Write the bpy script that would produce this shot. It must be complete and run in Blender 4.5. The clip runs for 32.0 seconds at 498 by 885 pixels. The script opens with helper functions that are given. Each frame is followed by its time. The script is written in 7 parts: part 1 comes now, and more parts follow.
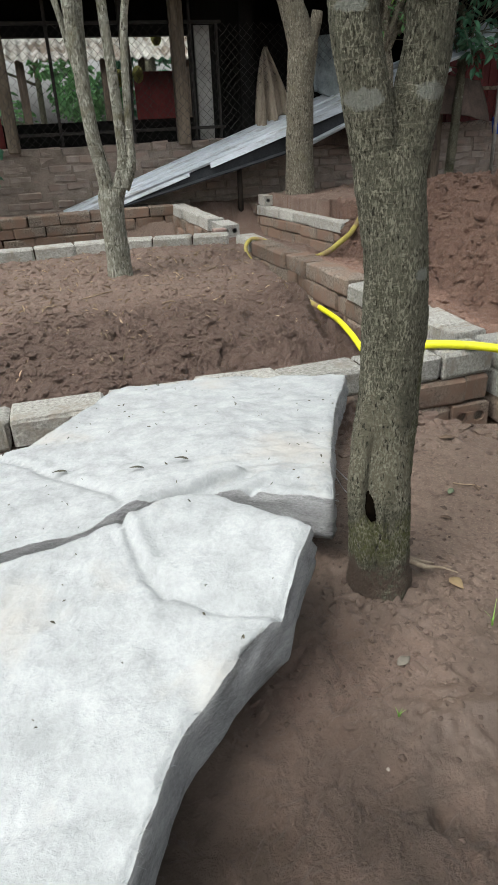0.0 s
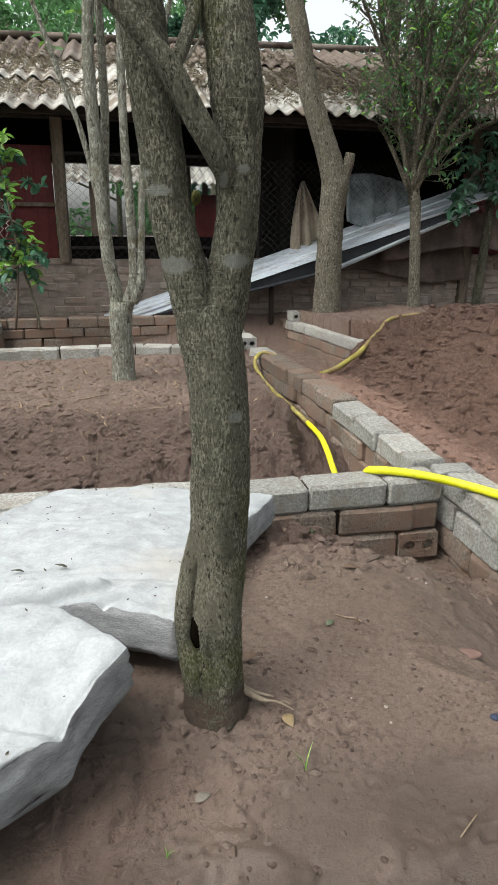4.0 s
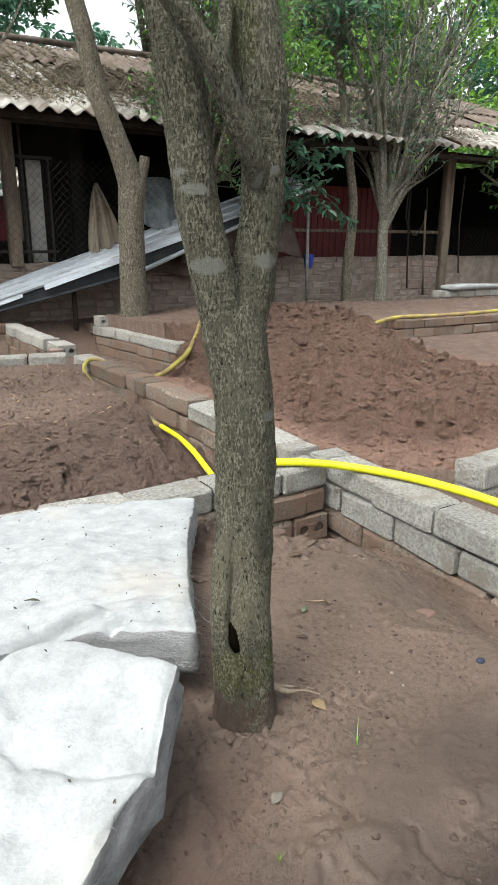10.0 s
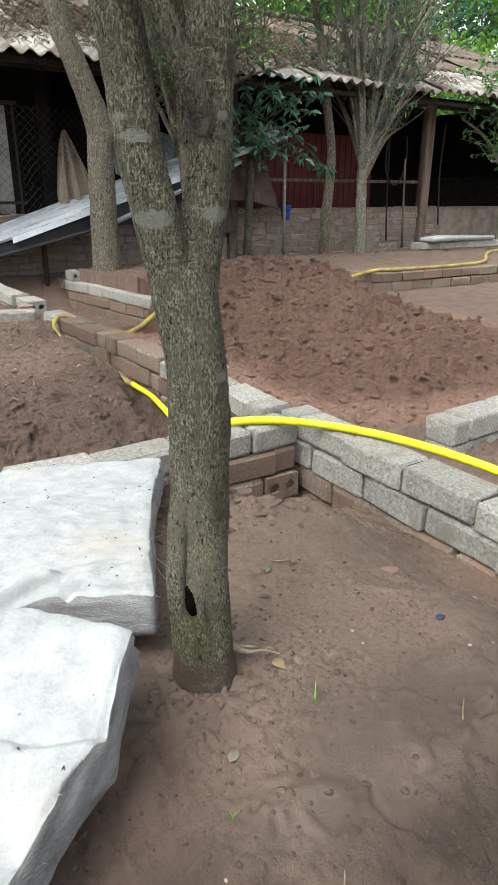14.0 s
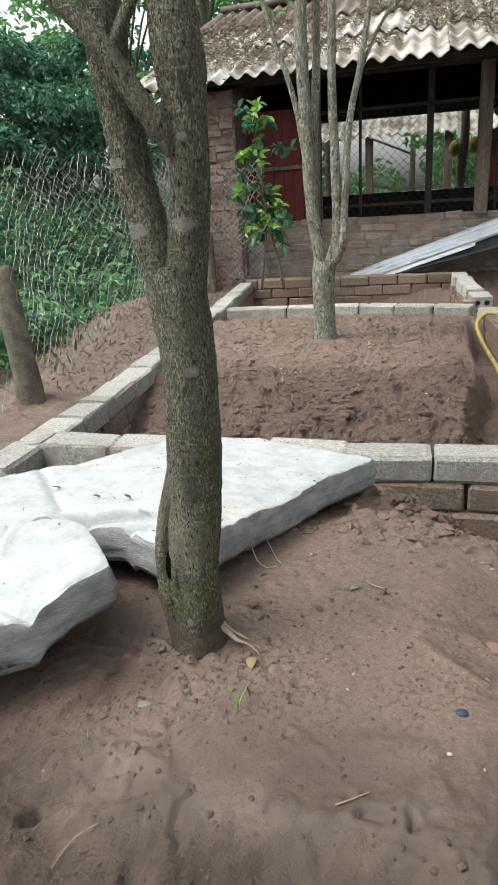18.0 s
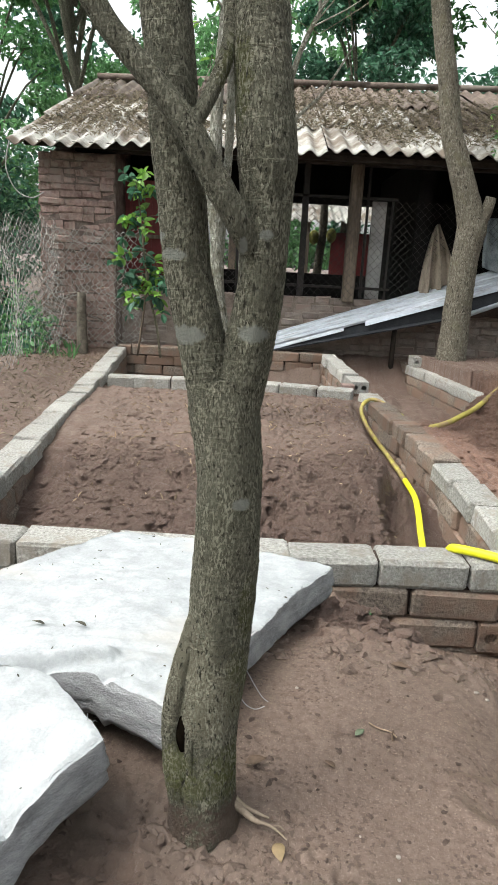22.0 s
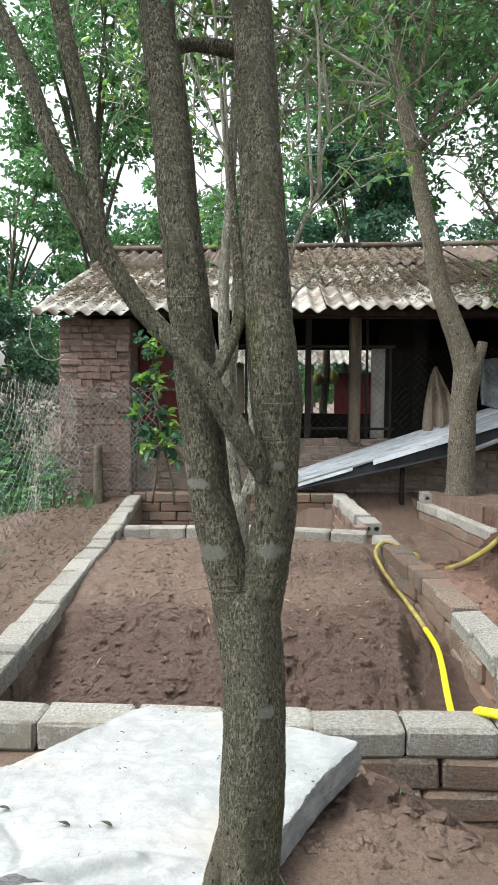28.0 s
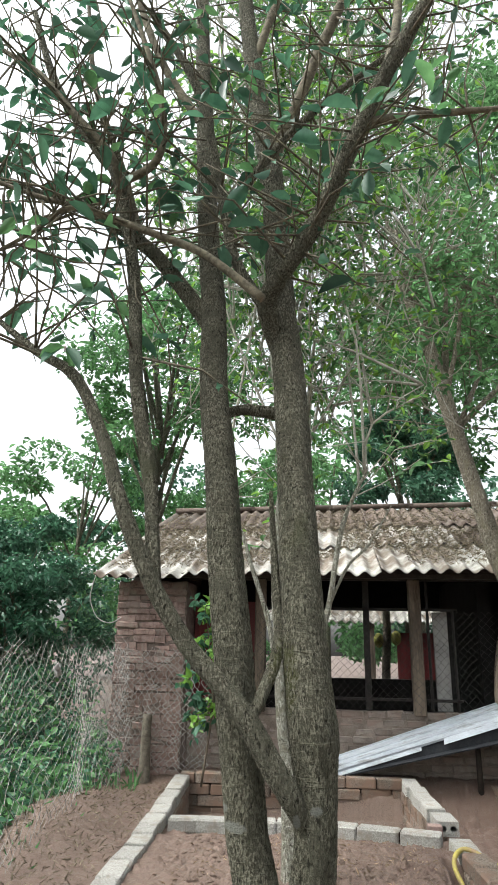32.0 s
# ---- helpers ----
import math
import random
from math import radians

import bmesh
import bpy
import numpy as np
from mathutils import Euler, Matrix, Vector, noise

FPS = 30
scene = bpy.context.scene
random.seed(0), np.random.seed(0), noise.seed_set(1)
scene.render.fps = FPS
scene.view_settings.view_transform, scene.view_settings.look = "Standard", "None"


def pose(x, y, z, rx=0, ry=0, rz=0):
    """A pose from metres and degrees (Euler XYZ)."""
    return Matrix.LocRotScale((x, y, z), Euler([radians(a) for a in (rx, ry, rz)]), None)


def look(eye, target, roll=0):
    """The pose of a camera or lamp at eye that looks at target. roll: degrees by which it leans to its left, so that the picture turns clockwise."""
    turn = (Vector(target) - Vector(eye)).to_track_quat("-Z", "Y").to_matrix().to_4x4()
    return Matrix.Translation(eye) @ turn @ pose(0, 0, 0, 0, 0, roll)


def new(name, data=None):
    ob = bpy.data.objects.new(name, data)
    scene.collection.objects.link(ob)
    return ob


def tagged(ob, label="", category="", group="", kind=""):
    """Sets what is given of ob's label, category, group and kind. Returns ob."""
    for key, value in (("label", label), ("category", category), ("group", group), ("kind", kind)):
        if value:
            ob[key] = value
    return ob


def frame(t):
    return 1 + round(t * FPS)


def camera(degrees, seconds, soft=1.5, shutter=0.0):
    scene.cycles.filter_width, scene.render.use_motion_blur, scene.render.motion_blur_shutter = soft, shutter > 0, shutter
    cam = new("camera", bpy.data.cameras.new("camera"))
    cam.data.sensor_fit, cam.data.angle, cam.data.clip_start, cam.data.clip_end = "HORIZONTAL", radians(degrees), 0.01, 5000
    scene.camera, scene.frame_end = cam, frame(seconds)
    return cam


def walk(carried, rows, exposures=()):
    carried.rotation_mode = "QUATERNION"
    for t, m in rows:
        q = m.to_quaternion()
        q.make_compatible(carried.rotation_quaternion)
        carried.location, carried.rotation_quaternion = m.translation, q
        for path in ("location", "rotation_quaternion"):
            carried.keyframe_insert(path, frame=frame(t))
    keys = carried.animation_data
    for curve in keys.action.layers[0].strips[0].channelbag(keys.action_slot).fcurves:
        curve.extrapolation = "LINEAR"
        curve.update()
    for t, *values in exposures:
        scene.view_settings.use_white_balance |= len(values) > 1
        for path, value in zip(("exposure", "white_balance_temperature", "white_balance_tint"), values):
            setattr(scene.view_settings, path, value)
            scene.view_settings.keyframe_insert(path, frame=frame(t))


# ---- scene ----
cam = camera(42.0, 32.0, soft=1.0)
PATH = [
    (0, (-0.526, -0.876, 0.824), (-0.044, 0.845, -0.075), -2.6),
    (0.5, (-0.454, -0.866, 0.789), (0.358, 0.732, -0.099), 0.9),
    (1, (-0.475, -0.836, 0.79), (0.31, 0.825, -0.001), 3.1),
    (1.5, (-0.503, -0.822, 0.791), (-0.033, 0.872, -0.162), -3.7),
    (2, (-0.491, -0.815, 0.797), (0.037, 0.912, -0.062), -1.1),
    (2.5, (-0.422, -0.831, 0.842), (-0.017, 0.935, -0.004), 1.2),
    (3, (-0.224, -0.927, 0.862), (-0.128, 0.89, 0.033), -0.6),
    (3.5, (-0.131, -0.978, 0.873), (0.146, 0.865, 0.148), -1.1),
    (5.5, (-0.414, -1.046, 0.901), (0.029, 0.845, 0.426), 1.2),
    (6, (-0.396, -1.032, 0.889), (0.112, 0.826, 0.354), 1.7),
    (6.5, (-0.361, -1.038, 0.895), (0.259, 0.785, 0.357), 1.2),
    (7, (-0.344, -1.046, 0.897), (0.276, 0.773, 0.344), 0.4),
    (7.5, (-0.305, -1.05, 0.912), (0.133, 0.817, 0.346), 1.4),
    (8, (-0.381, -0.997, 0.899), (0.172, 0.833, 0.31), 2.3),
    (8.5, (-0.537, -0.925, 0.881), (0.307, 0.796, 0.312), -0.6),
    (9, (-0.604, -0.867, 0.874), (0.297, 0.826, 0.307), 2.5),
    (9.5, (-0.591, -0.851, 0.874), (0.353, 0.811, 0.282), 0.7),
    (10, (-0.556, -0.87, 0.876), (0.426, 0.766, 0.279), 0.4),
    (10.5, (-0.547, -0.885, 0.872), (0.419, 0.748, 0.241), 0.0),
    (11, (-0.556, -0.874, 0.865), (0.396, 0.755, 0.2), -0.1),
    (11.5, (-0.554, -0.856, 0.867), (0.4, 0.767, 0.192), 1.2),
    (12, (-0.546, -0.851, 0.866), (0.371, 0.789, 0.18), 0.6),
    (12.5, (-0.559, -0.849, 0.861), (0.373, 0.785, 0.182), 1.4),
    (13, (-0.556, -0.839, 0.862), (0.365, 0.791, 0.158), 1.2),
    (13.5, (-0.521, -0.844, 0.872), (0.484, 0.735, 0.168), -0.0),
    (14, (-0.502, -0.87, 0.878), (0.505, 0.698, 0.152), 0.4),
    (14.5, (-0.534, -0.898, 0.88), (0.369, 0.743, 0.176), 0.4),
    (16.5, (0.117, -0.876, 0.838), (-0.111, 0.967, 0.096), -1.7),
    (17, (0.243, -0.887, 0.851), (-0.11, 0.918, 0.064), -4.1),
    (17.5, (0.336, -0.971, 0.869), (-0.24, 0.782, 0.097), -4.6),
    (18, (0.378, -1.049, 0.877), (-0.111, 0.759, 0.175), -3.7),
    (18.5, (0.261, -1.053, 0.889), (-0.037, 0.833, 0.293), -0.7),
    (19, (0.047, -1.024, 0.914), (0.362, 0.888, 0.419), 0.3),
    (19.5, (-0.031, -1.019, 0.933), (0.393, 0.879, 0.465), 5.1),
    (20, (0.007, -0.995, 0.937), (0.251, 0.927, 0.437), 2.8),
    (20.5, (0.079, -0.936, 0.938), (0.194, 1.004, 0.467), -0.4),
    (21, (0.079, -0.899, 0.939), (0.136, 1.039, 0.449), 0.2),
    (21.5, (0.041, -0.885, 0.941), (-0.007, 1.046, 0.422), 1.7),
    (22, (0.009, -0.888, 0.938), (0.003, 1.04, 0.407), 3.0),
    (22.5, (-0.011, -0.889, 0.935), (-0.038, 1.029, 0.369), 1.4),
    (23, (0.007, -0.884, 0.932), (-0.021, 1.035, 0.371), 0.8),
    (23.5, (0.018, -0.892, 0.922), (-0.041, 1.014, 0.316), 0.3),
    (24, (0.02, -0.904, 0.92), (-0.097, 0.999, 0.314), -0.2),
    (24.5, (0.013, -0.908, 0.932), (-0.12, 1.01, 0.38), -0.2),
    (26.5, (0.013, -0.893, 0.916), (-0.077, 0.986, 0.237), -0.9),
    (27, (0.005, -0.91, 0.953), (-0.085, 1.012, 0.407), -0.6),
    (27.5, (0.005, -0.953, 1.027), (-0.048, 1.025, 0.74), -0.7),
    (28, (-0.003, -0.96, 1.076), (-0.059, 1.035, 0.94), 0.4),
    (28.5, (-0.009, -0.989, 1.111), (-0.092, 1.009, 1.101), 1.0),
    (29, (-0.014, -1.027, 1.141), (-0.125, 0.964, 1.298), 1.3),
    (29.5, (-0.012, -1.066, 1.162), (-0.153, 0.91, 1.439), 1.6),
    (30, (-0.005, -1.091, 1.178), (-0.172, 0.866, 1.552), 1.1),
    (30.5, (-0.001, -1.115, 1.198), (-0.149, 0.816, 1.701), 0.7),
    (31, (0.003, -1.12, 1.212), (-0.134, 0.782, 1.815), 0.1),
    (31.5, (0.008, -1.142, 1.212), (-0.132, 0.734, 1.89), 0.4),
    (32, (0.037, -1.08, 1.2), (-0.195, 0.809, 1.813), 1.1),
]
EXPOSURE = [(t, e, 6440, 6.5) for t, e in ((0.0, 0.42), (3.0, 0.46), (6.0, 0.66), (14.0, 0.72), (17.0, 0.76), (21.0, 0.82), (24.0, 0.78), (32.0, 0.80))]
walk(cam, [(t, look(eye, target, roll)) for t, eye, target, roll in PATH], EXPOSURE)

# ---- light ----
SUN_EL, SUN_AZ = radians(60), radians(252)
world = bpy.data.worlds.new("overcast_sky")
scene.world = world
world.use_nodes = True
wn = world.node_tree.nodes
sky = wn.new("ShaderNodeTexSky")
sky.sky_type, sky.sun_disc = "NISHITA", False
sky.sun_elevation, sky.sun_rotation = SUN_EL, SUN_AZ
sky.air_density, sky.dust_density, sky.ozone_density = 1.0, 6.0, 0.6
wn["Background"].inputs["Strength"].default_value = 0.165
haze = wn.new("ShaderNodeHueSaturation")
haze.inputs["Saturation"].default_value, haze.inputs["Value"].default_value = 0.22, 1.5
world.node_tree.links.new(sky.outputs["Color"], haze.inputs["Color"])
world.node_tree.links.new(haze.outputs["Color"], wn["Background"].inputs["Color"])
sun_data = bpy.data.lights.new("sun", "SUN")
sun_data.energy, sun_data.angle, sun_data.color = 0.75, radians(25), (1.0, 0.98, 0.95)
sun = new("sun", sun_data)
sun_dir = Vector((math.sin(SUN_AZ) * math.cos(SUN_EL), math.cos(SUN_AZ) * math.cos(SUN_EL), math.sin(SUN_EL)))
sun.matrix_world = look(sun_dir * 30, (0, 0, 0))


# ---- materials ----
def material(name, dark, light, scale=6.0, fine=60.0, rough=0.85, bump=0.3, depth=0.01, third=None, third_scale=1.5,
             third_amount=0.5, vary=0.0, metal=0.0, stretch=(1, 1, 1), spec=0.3, contrast=0.18, through_light=0.0):
    """A grained surface: two tones mixed at a coarse and a fine scale, a third tone in blotches, and relief."""
    m = bpy.data.materials.new(name)
    m.use_nodes = True
    nt = m.node_tree
    n, l = nt.nodes, nt.links
    b = n["Principled BSDF"]
    b.inputs["Roughness"].default_value = rough
    b.inputs["Metallic"].default_value = metal
    b.inputs["Specular IOR Level"].default_value = spec
    co = n.new("ShaderNodeTexCoord")
    mp = n.new("ShaderNodeMapping")
    mp.inputs["Scale"].default_value = stretch
    l.new(co.outputs["Object"], mp.inputs["Vector"])
    info = n.new("ShaderNodeObjectInfo")
    off = n.new("ShaderNodeVectorMath")
    off.operation = "SCALE"
    off.inputs[0].default_value = (13.0, 7.0, 5.0)
    l.new(info.outputs["Random"], off.inputs["Scale"])
    add = n.new("ShaderNodeVectorMath")
    l.new(mp.outputs["Vector"], add.inputs[0])
    l.new(off.outputs["Vector"], add.inputs[1])
    vec = add.outputs["Vector"]

    def tex(sc, detail, roughness=0.6):
        t = n.new("ShaderNodeTexNoise")
        t.inputs["Scale"].default_value = sc
        t.inputs["Detail"].default_value = detail
        t.inputs["Roughness"].default_value = roughness
        l.new(vec, t.inputs["Vector"])
        return t.outputs["Fac"]

    def ramp(src, a, z):
        r = n.new("ShaderNodeMapRange")
        r.inputs["From Min"].default_value, r.inputs["From Max"].default_value = a, z
        l.new(src, r.inputs["Value"])
        return r.outputs["Result"]

    def mix(fac, a, z):
        x = n.new("ShaderNodeMix")
        x.data_type = "RGBA"
        l.new(fac, x.inputs["Factor"])
        for sock, v in ((x.inputs["A"], a), (x.inputs["B"], z)):
            if isinstance(v, tuple):
                sock.default_value = (*v, 1)
            else:
                l.new(v, sock)
        return x.outputs["Result"]

    coarse, small = tex(scale, 5), tex(fine, 4, 0.7)
    both = n.new("ShaderNodeMath")
    both.operation = "ADD"
    half = n.new("ShaderNodeMath")
    half.operation = "MULTIPLY"
    half.inputs[1].default_value = 0.6
    l.new(small, half.inputs[0])
    l.new(coarse, both.inputs[0])
    l.new(half.outputs[0], both.inputs[1])
    colour = mix(ramp(both.outputs[0], 0.8 - contrast, 0.8 + contrast), dark, light)
    if third:
        colour = mix(ramp(tex(third_scale, 6, 0.65), 0.62 - 0.3 * third_amount, 0.72 - 0.2 * third_amount), colour, third)
    if vary:
        hsv = n.new("ShaderNodeHueSaturation")
        v = n.new("ShaderNodeMapRange")
        v.inputs["To Min"].default_value, v.inputs["To Max"].default_value = 1 - vary, 1 + vary
        src = n.new("ShaderNodeNewGeometry") if through_light else info
        l.new(src.outputs["Random Per Island" if through_light else "Random"], v.inputs["Value"])
        l.new(v.outputs["Result"], hsv.inputs["Value"])
        l.new(colour, hsv.inputs["Color"])
        colour = hsv.outputs["Color"]
    l.new(colour, b.inputs["Base Color"])
    if bump:
        bp = n.new("ShaderNodeBump")
        bp.inputs["Strength"].default_value, bp.inputs["Distance"].default_value = bump, depth
        l.new(both.outputs[0], bp.inputs["Height"])
        l.new(bp.outputs["Normal"], b.inputs["Normal"])
    if through_light:
        tr = n.new("ShaderNodeBsdfTranslucent")
        l.new(colour, tr.inputs["Color"])
        ms = n.new("ShaderNodeMixShader")
        ms.inputs["Fac"].default_value = through_light
        l.new(b.outputs[0], ms.inputs[1])
        l.new(tr.outputs[0], ms.inputs[2])
        l.new(ms.outputs[0], n["Material Output"].inputs["Surface"])
    return m


SOIL = None
CLOD = material("soil_clod", (0.105, 0.070, 0.056), (0.185, 0.128, 0.104), 30, 120, 0.9, 0.8, 0.006, vary=0.0)
CONCRETE = material("grey_concrete", (0.190, 0.184, 0.166), (0.55, 0.54, 0.50), 90, 300, 0.95, 1.0, 0.012, (0.30, 0.272, 0.23), 9, 0.3, vary=0.14, contrast=0.24)
CONCRETE_MUD = material("muddy_concrete", (0.10, 0.08, 0.065), (0.30, 0.25, 0.205), 80, 280, 0.95, 1.0, 0.010, (0.207, 0.138, 0.102), 5, 0.65, vary=0.18)
MORTAR = material("mud_joint", (0.028, 0.019, 0.015), (0.055, 0.039, 0.030), 10, 80, 0.95, 0.4, 0.005)
BATTING = material("white_batting", (0.264, 0.277, 0.281), (0.388, 0.405, 0.409), 15, 130, 0.95, 0.6, 0.007, (0.365, 0.355, 0.332), 2.4, 0.3, spec=0.1, contrast=0.24)
BATTING_EDGE = material("grey_batting_edge", (0.215, 0.217, 0.222), (0.40, 0.405, 0.41), 14, 150, 0.95, 1.0, 0.010, stretch=(1, 1, 3), spec=0.1)


PALE, MOSSY, MUDDY = (0.34, 0.35, 0.31), (0.108, 0.114, 0.036), (0.135, 0.092, 0.072)


def bark_material(name, dark, pale, moss, scale, moss_amount, streak=0.56, bump=1.0, spots=()):
    """Bark: short upright pale streaks on a dark ground, faint rings round the stem, and blotches of moss."""
    m = bpy.data.materials.new(name)
    m.use_nodes = True
    n, l = m.node_tree.nodes, m.node_tree.links
    b = n["Principled BSDF"]
    b.inputs["Roughness"].default_value, b.inputs["Specular IOR Level"].default_value = 0.92, 0.25
    co = n.new("ShaderNodeTexCoord")

    def tex(stretch, sc, detail, lo, hi):
        mp = n.new("ShaderNodeMapping")
        mp.inputs["Scale"].default_value = stretch
        l.new(co.outputs["Object"], mp.inputs["Vector"])
        t = n.new("ShaderNodeTexNoise")
        t.inputs["Scale"].default_value, t.inputs["Detail"].default_value, t.inputs["Distortion"].default_value = sc, detail, 0.6
        l.new(mp.outputs["Vector"], t.inputs["Vector"])
        r = n.new("ShaderNodeMapRange")
        r.inputs["From Min"].default_value, r.inputs["From Max"].default_value = lo, hi
        l.new(t.outputs["Fac"], r.inputs["Value"])
        return r.outputs["Result"]

    def mix(fac, a, z):
        x = n.new("ShaderNodeMix")
        x.data_type = "RGBA"
        l.new(fac, x.inputs["Factor"])
        for sock, v in ((x.inputs["A"], a), (x.inputs["B"], z)):
            if isinstance(v, tuple):
                sock.default_value = (*v, 1)
            else:
                l.new(v, sock)
        return x.outputs["Result"]

    streaks = tex((1, 1, 0.42), scale * 1.3, 4, streak - 0.04, streak + 0.10)
    rings = tex((0.25, 0.25, 1.6), scale * 0.5, 3, 0.56, 0.70)
    grain = tex((1, 1, 0.6), scale * 3, 3, 0.3, 0.7)
    middle = tuple(d * 0.55 + p * 0.3 for d, p in zip(dark, pale))
    base = mix(grain, dark, middle)
    base = mix(rings, base, tuple(c * 1.25 for c in middle))
    def patch(base, at, r, tone, cover):
        d = n.new("ShaderNodeVectorMath")
        d.operation = "SUBTRACT"
        d.inputs[1].default_value = at
        l.new(co.outputs["Object"], d.inputs[0])
        sc = n.new("ShaderNodeVectorMath")
        sc.operation = "MULTIPLY"
        sc.inputs[1].default_value = (1 / r[0], 1 / 0.05, 1 / r[1])
        l.new(d.outputs["Vector"], sc.inputs[0])
        ln = n.new("ShaderNodeVectorMath")
        ln.operation = "LENGTH"
        l.new(sc.outputs["Vector"], ln.inputs[0])
        ad = n.new("ShaderNodeMath")
        ad.operation = "ADD"
        l.new(ln.outputs["Value"], ad.inputs[0])
        l.new(tex((1, 1, 1), 110, 3, 0.15, 0.95), ad.inputs[1])
        r2 = n.new("ShaderNodeMapRange")
        r2.inputs["From Min"].default_value, r2.inputs["From Max"].default_value = 1.6, 1.25
        r2.inputs["To Max"].default_value = cover
        l.new(ad.outputs[0], r2.inputs["Value"])
        return mix(r2.outputs["Result"], base, tone)

    gathered = n.new("ShaderNodeMath")
    gathered.operation = "MULTIPLY"
    l.new(streaks, gathered.inputs[0])
    l.new(tex((1, 1, 0.35), 40, 4, 0.28, 0.62), gathered.inputs[1])
    worn = n.new("ShaderNodeMath")
    worn.operation = "MULTIPLY"
    worn.inputs[1].default_value = 0.55
    l.new(tex((1, 1, 0.5), 11, 5, 0.48, 0.66), worn.inputs[0])
    base = mix(worn.outputs[0], base, tuple(d * 0.35 + p * 0.4 for d, p in zip(dark, pale)))
    for at, r, tone in spots:
        if tone is not PALE and tone is not MUDDY:
            base = patch(base, at, r, tone, 0.65)
    crevice = tex((1, 1, 0.38), scale * 0.8, 4, 0.57, 0.65)
    base = mix(crevice, base, tuple(d * 0.5 for d in dark))
    soft = n.new("ShaderNodeMath")
    soft.operation = "MULTIPLY"
    soft.inputs[1].default_value = 0.9
    l.new(gathered.outputs[0], soft.inputs[0])
    base = mix(soft.outputs[0], base, pale)
    base = mix(tex((1, 1, 0.7), 9, 5, 0.68 - 0.25 * moss_amount, 0.86 - 0.2 * moss_amount), base, moss)
    for at, r, tone in spots:
        if tone is PALE or tone is MUDDY:
            base = patch(base, at, r, tone, 0.8 if tone is PALE else 0.85)
    l.new(base, b.inputs["Base Color"])
    total = n.new("ShaderNodeMath")
    total.operation = "ADD"
    l.new(streaks, total.inputs[0])
    l.new(grain, total.inputs[1])
    more = n.new("ShaderNodeMath")
    more.operation = "ADD"
    l.new(total.outputs[0], more.inputs[0])
    l.new(rings, more.inputs[1])
    bp = n.new("ShaderNodeBump")
    bp.inputs["Strength"].default_value, bp.inputs["Distance"].default_value = bump, 0.009
    less = n.new("ShaderNodeMath")
    less.operation = "SUBTRACT"
    l.new(more.outputs[0], less.inputs[0])
    l.new(crevice, less.inputs[1])
    l.new(less.outputs[0], bp.inputs["Height"])
    l.new(bp.outputs["Normal"], b.inputs["Normal"])
    return m


BARK = bark_material("grey_bark", (0.080, 0.077, 0.050), (0.40, 0.385, 0.29), (0.125, 0.131, 0.068), 235, 0.25, 0.51, spots=[
    ((0.038, -0.03, 0.815), (0.022, 0.012), PALE), ((-0.055, -0.02, 0.808), (0.028, 0.014), PALE), ((-0.077, -0.02, 0.915), (0.020, 0.008), PALE), ((-0.097, -0.02, 0.938), (0.010, 0.008), PALE),
    ((0.05, -0.03, 0.945), (0.009, 0.007), PALE), ((0.035, -0.03, 0.57), (0.012, 0.010), PALE), ((0.02, -0.03, 0.93), (0.006, 0.010), PALE),
    ((-0.005, -0.045, 0.105), (0.085, 0.042), MOSSY), ((0.03, -0.05, 0.14), (0.035, 0.035), MOSSY), ((-0.045, -0.05, 0.13), (0.035, 0.04), MOSSY), ((0.04, -0.03, 0.27), (0.022, 0.06), MOSSY), ((0.000, 0.000, 1.130), (0.022, 0.06), MOSSY), ((-0.035, -0.04, 0.28), (0.06, 0.10), (0.235, 0.217, 0.155)), ((0.0, -0.04, 0.24), (0.05, 0.07), (0.235, 0.217, 0.155)),
    ((-0.01, -0.05, 0.025), (0.14, 0.052), MUDDY), ((0.05, -0.03, 0.40), (0.012, 0.05), MOSSY)])
BARK_PALE = bark_material("pale_lichen_bark", (0.21, 0.20, 0.15), (0.58, 0.575, 0.50), (0.17, 0.155, 0.09), 70, 0.5, 0.50)
BARK_TAN = bark_material("tan_bark", (0.150, 0.130, 0.095), (0.43, 0.395, 0.315), (0.23, 0.212, 0.14), 75, 0.4, 0.51)
HOLLOW_SHADE = material("black_hollow_shade", (0.0015, 0.0012, 0.001), (0.006, 0.0045, 0.003), 30, 90, 1.0, 0.5, 0.004, spec=0.0)
ROOT = material("pale_root_bark", (0.15, 0.115, 0.085), (0.27, 0.22, 0.165), 30, 140, 0.9, 0.5, 0.003)
PALE_TWIG = material("pale_twig_bark", (0.26, 0.25, 0.21), (0.46, 0.45, 0.39), 30, 120, 0.9, 0.4, 0.003)
TWIG = material("twig_bark", (0.07, 0.062, 0.045), (0.19, 0.17, 0.12), 30, 120, 0.9, 0.5, 0.004)
LEAF = material("mid_green_leaf", (0.066, 0.166, 0.064), (0.168, 0.352, 0.140), 3, 30, 0.45, 0.0, vary=0.4, through_light=0.4, spec=0.5)
LEAF_DARK = material("dark_green_leaf", (0.034, 0.102, 0.064), (0.090, 0.215, 0.124), 3, 30, 0.45, 0.0, vary=0.45, through_light=0.3, spec=0.5)
LEAF_BRIGHT = material("bright_green_leaf", (0.135, 0.284, 0.047), (0.299, 0.523, 0.109), 3, 30, 0.45, 0.0, vary=0.4, through_light=0.45, spec=0.5)
DAMP_CRUMB = material("damp_crumb", (0.034, 0.023, 0.018), (0.080, 0.055, 0.043), 40, 150, 0.8, 0.6, 0.003)
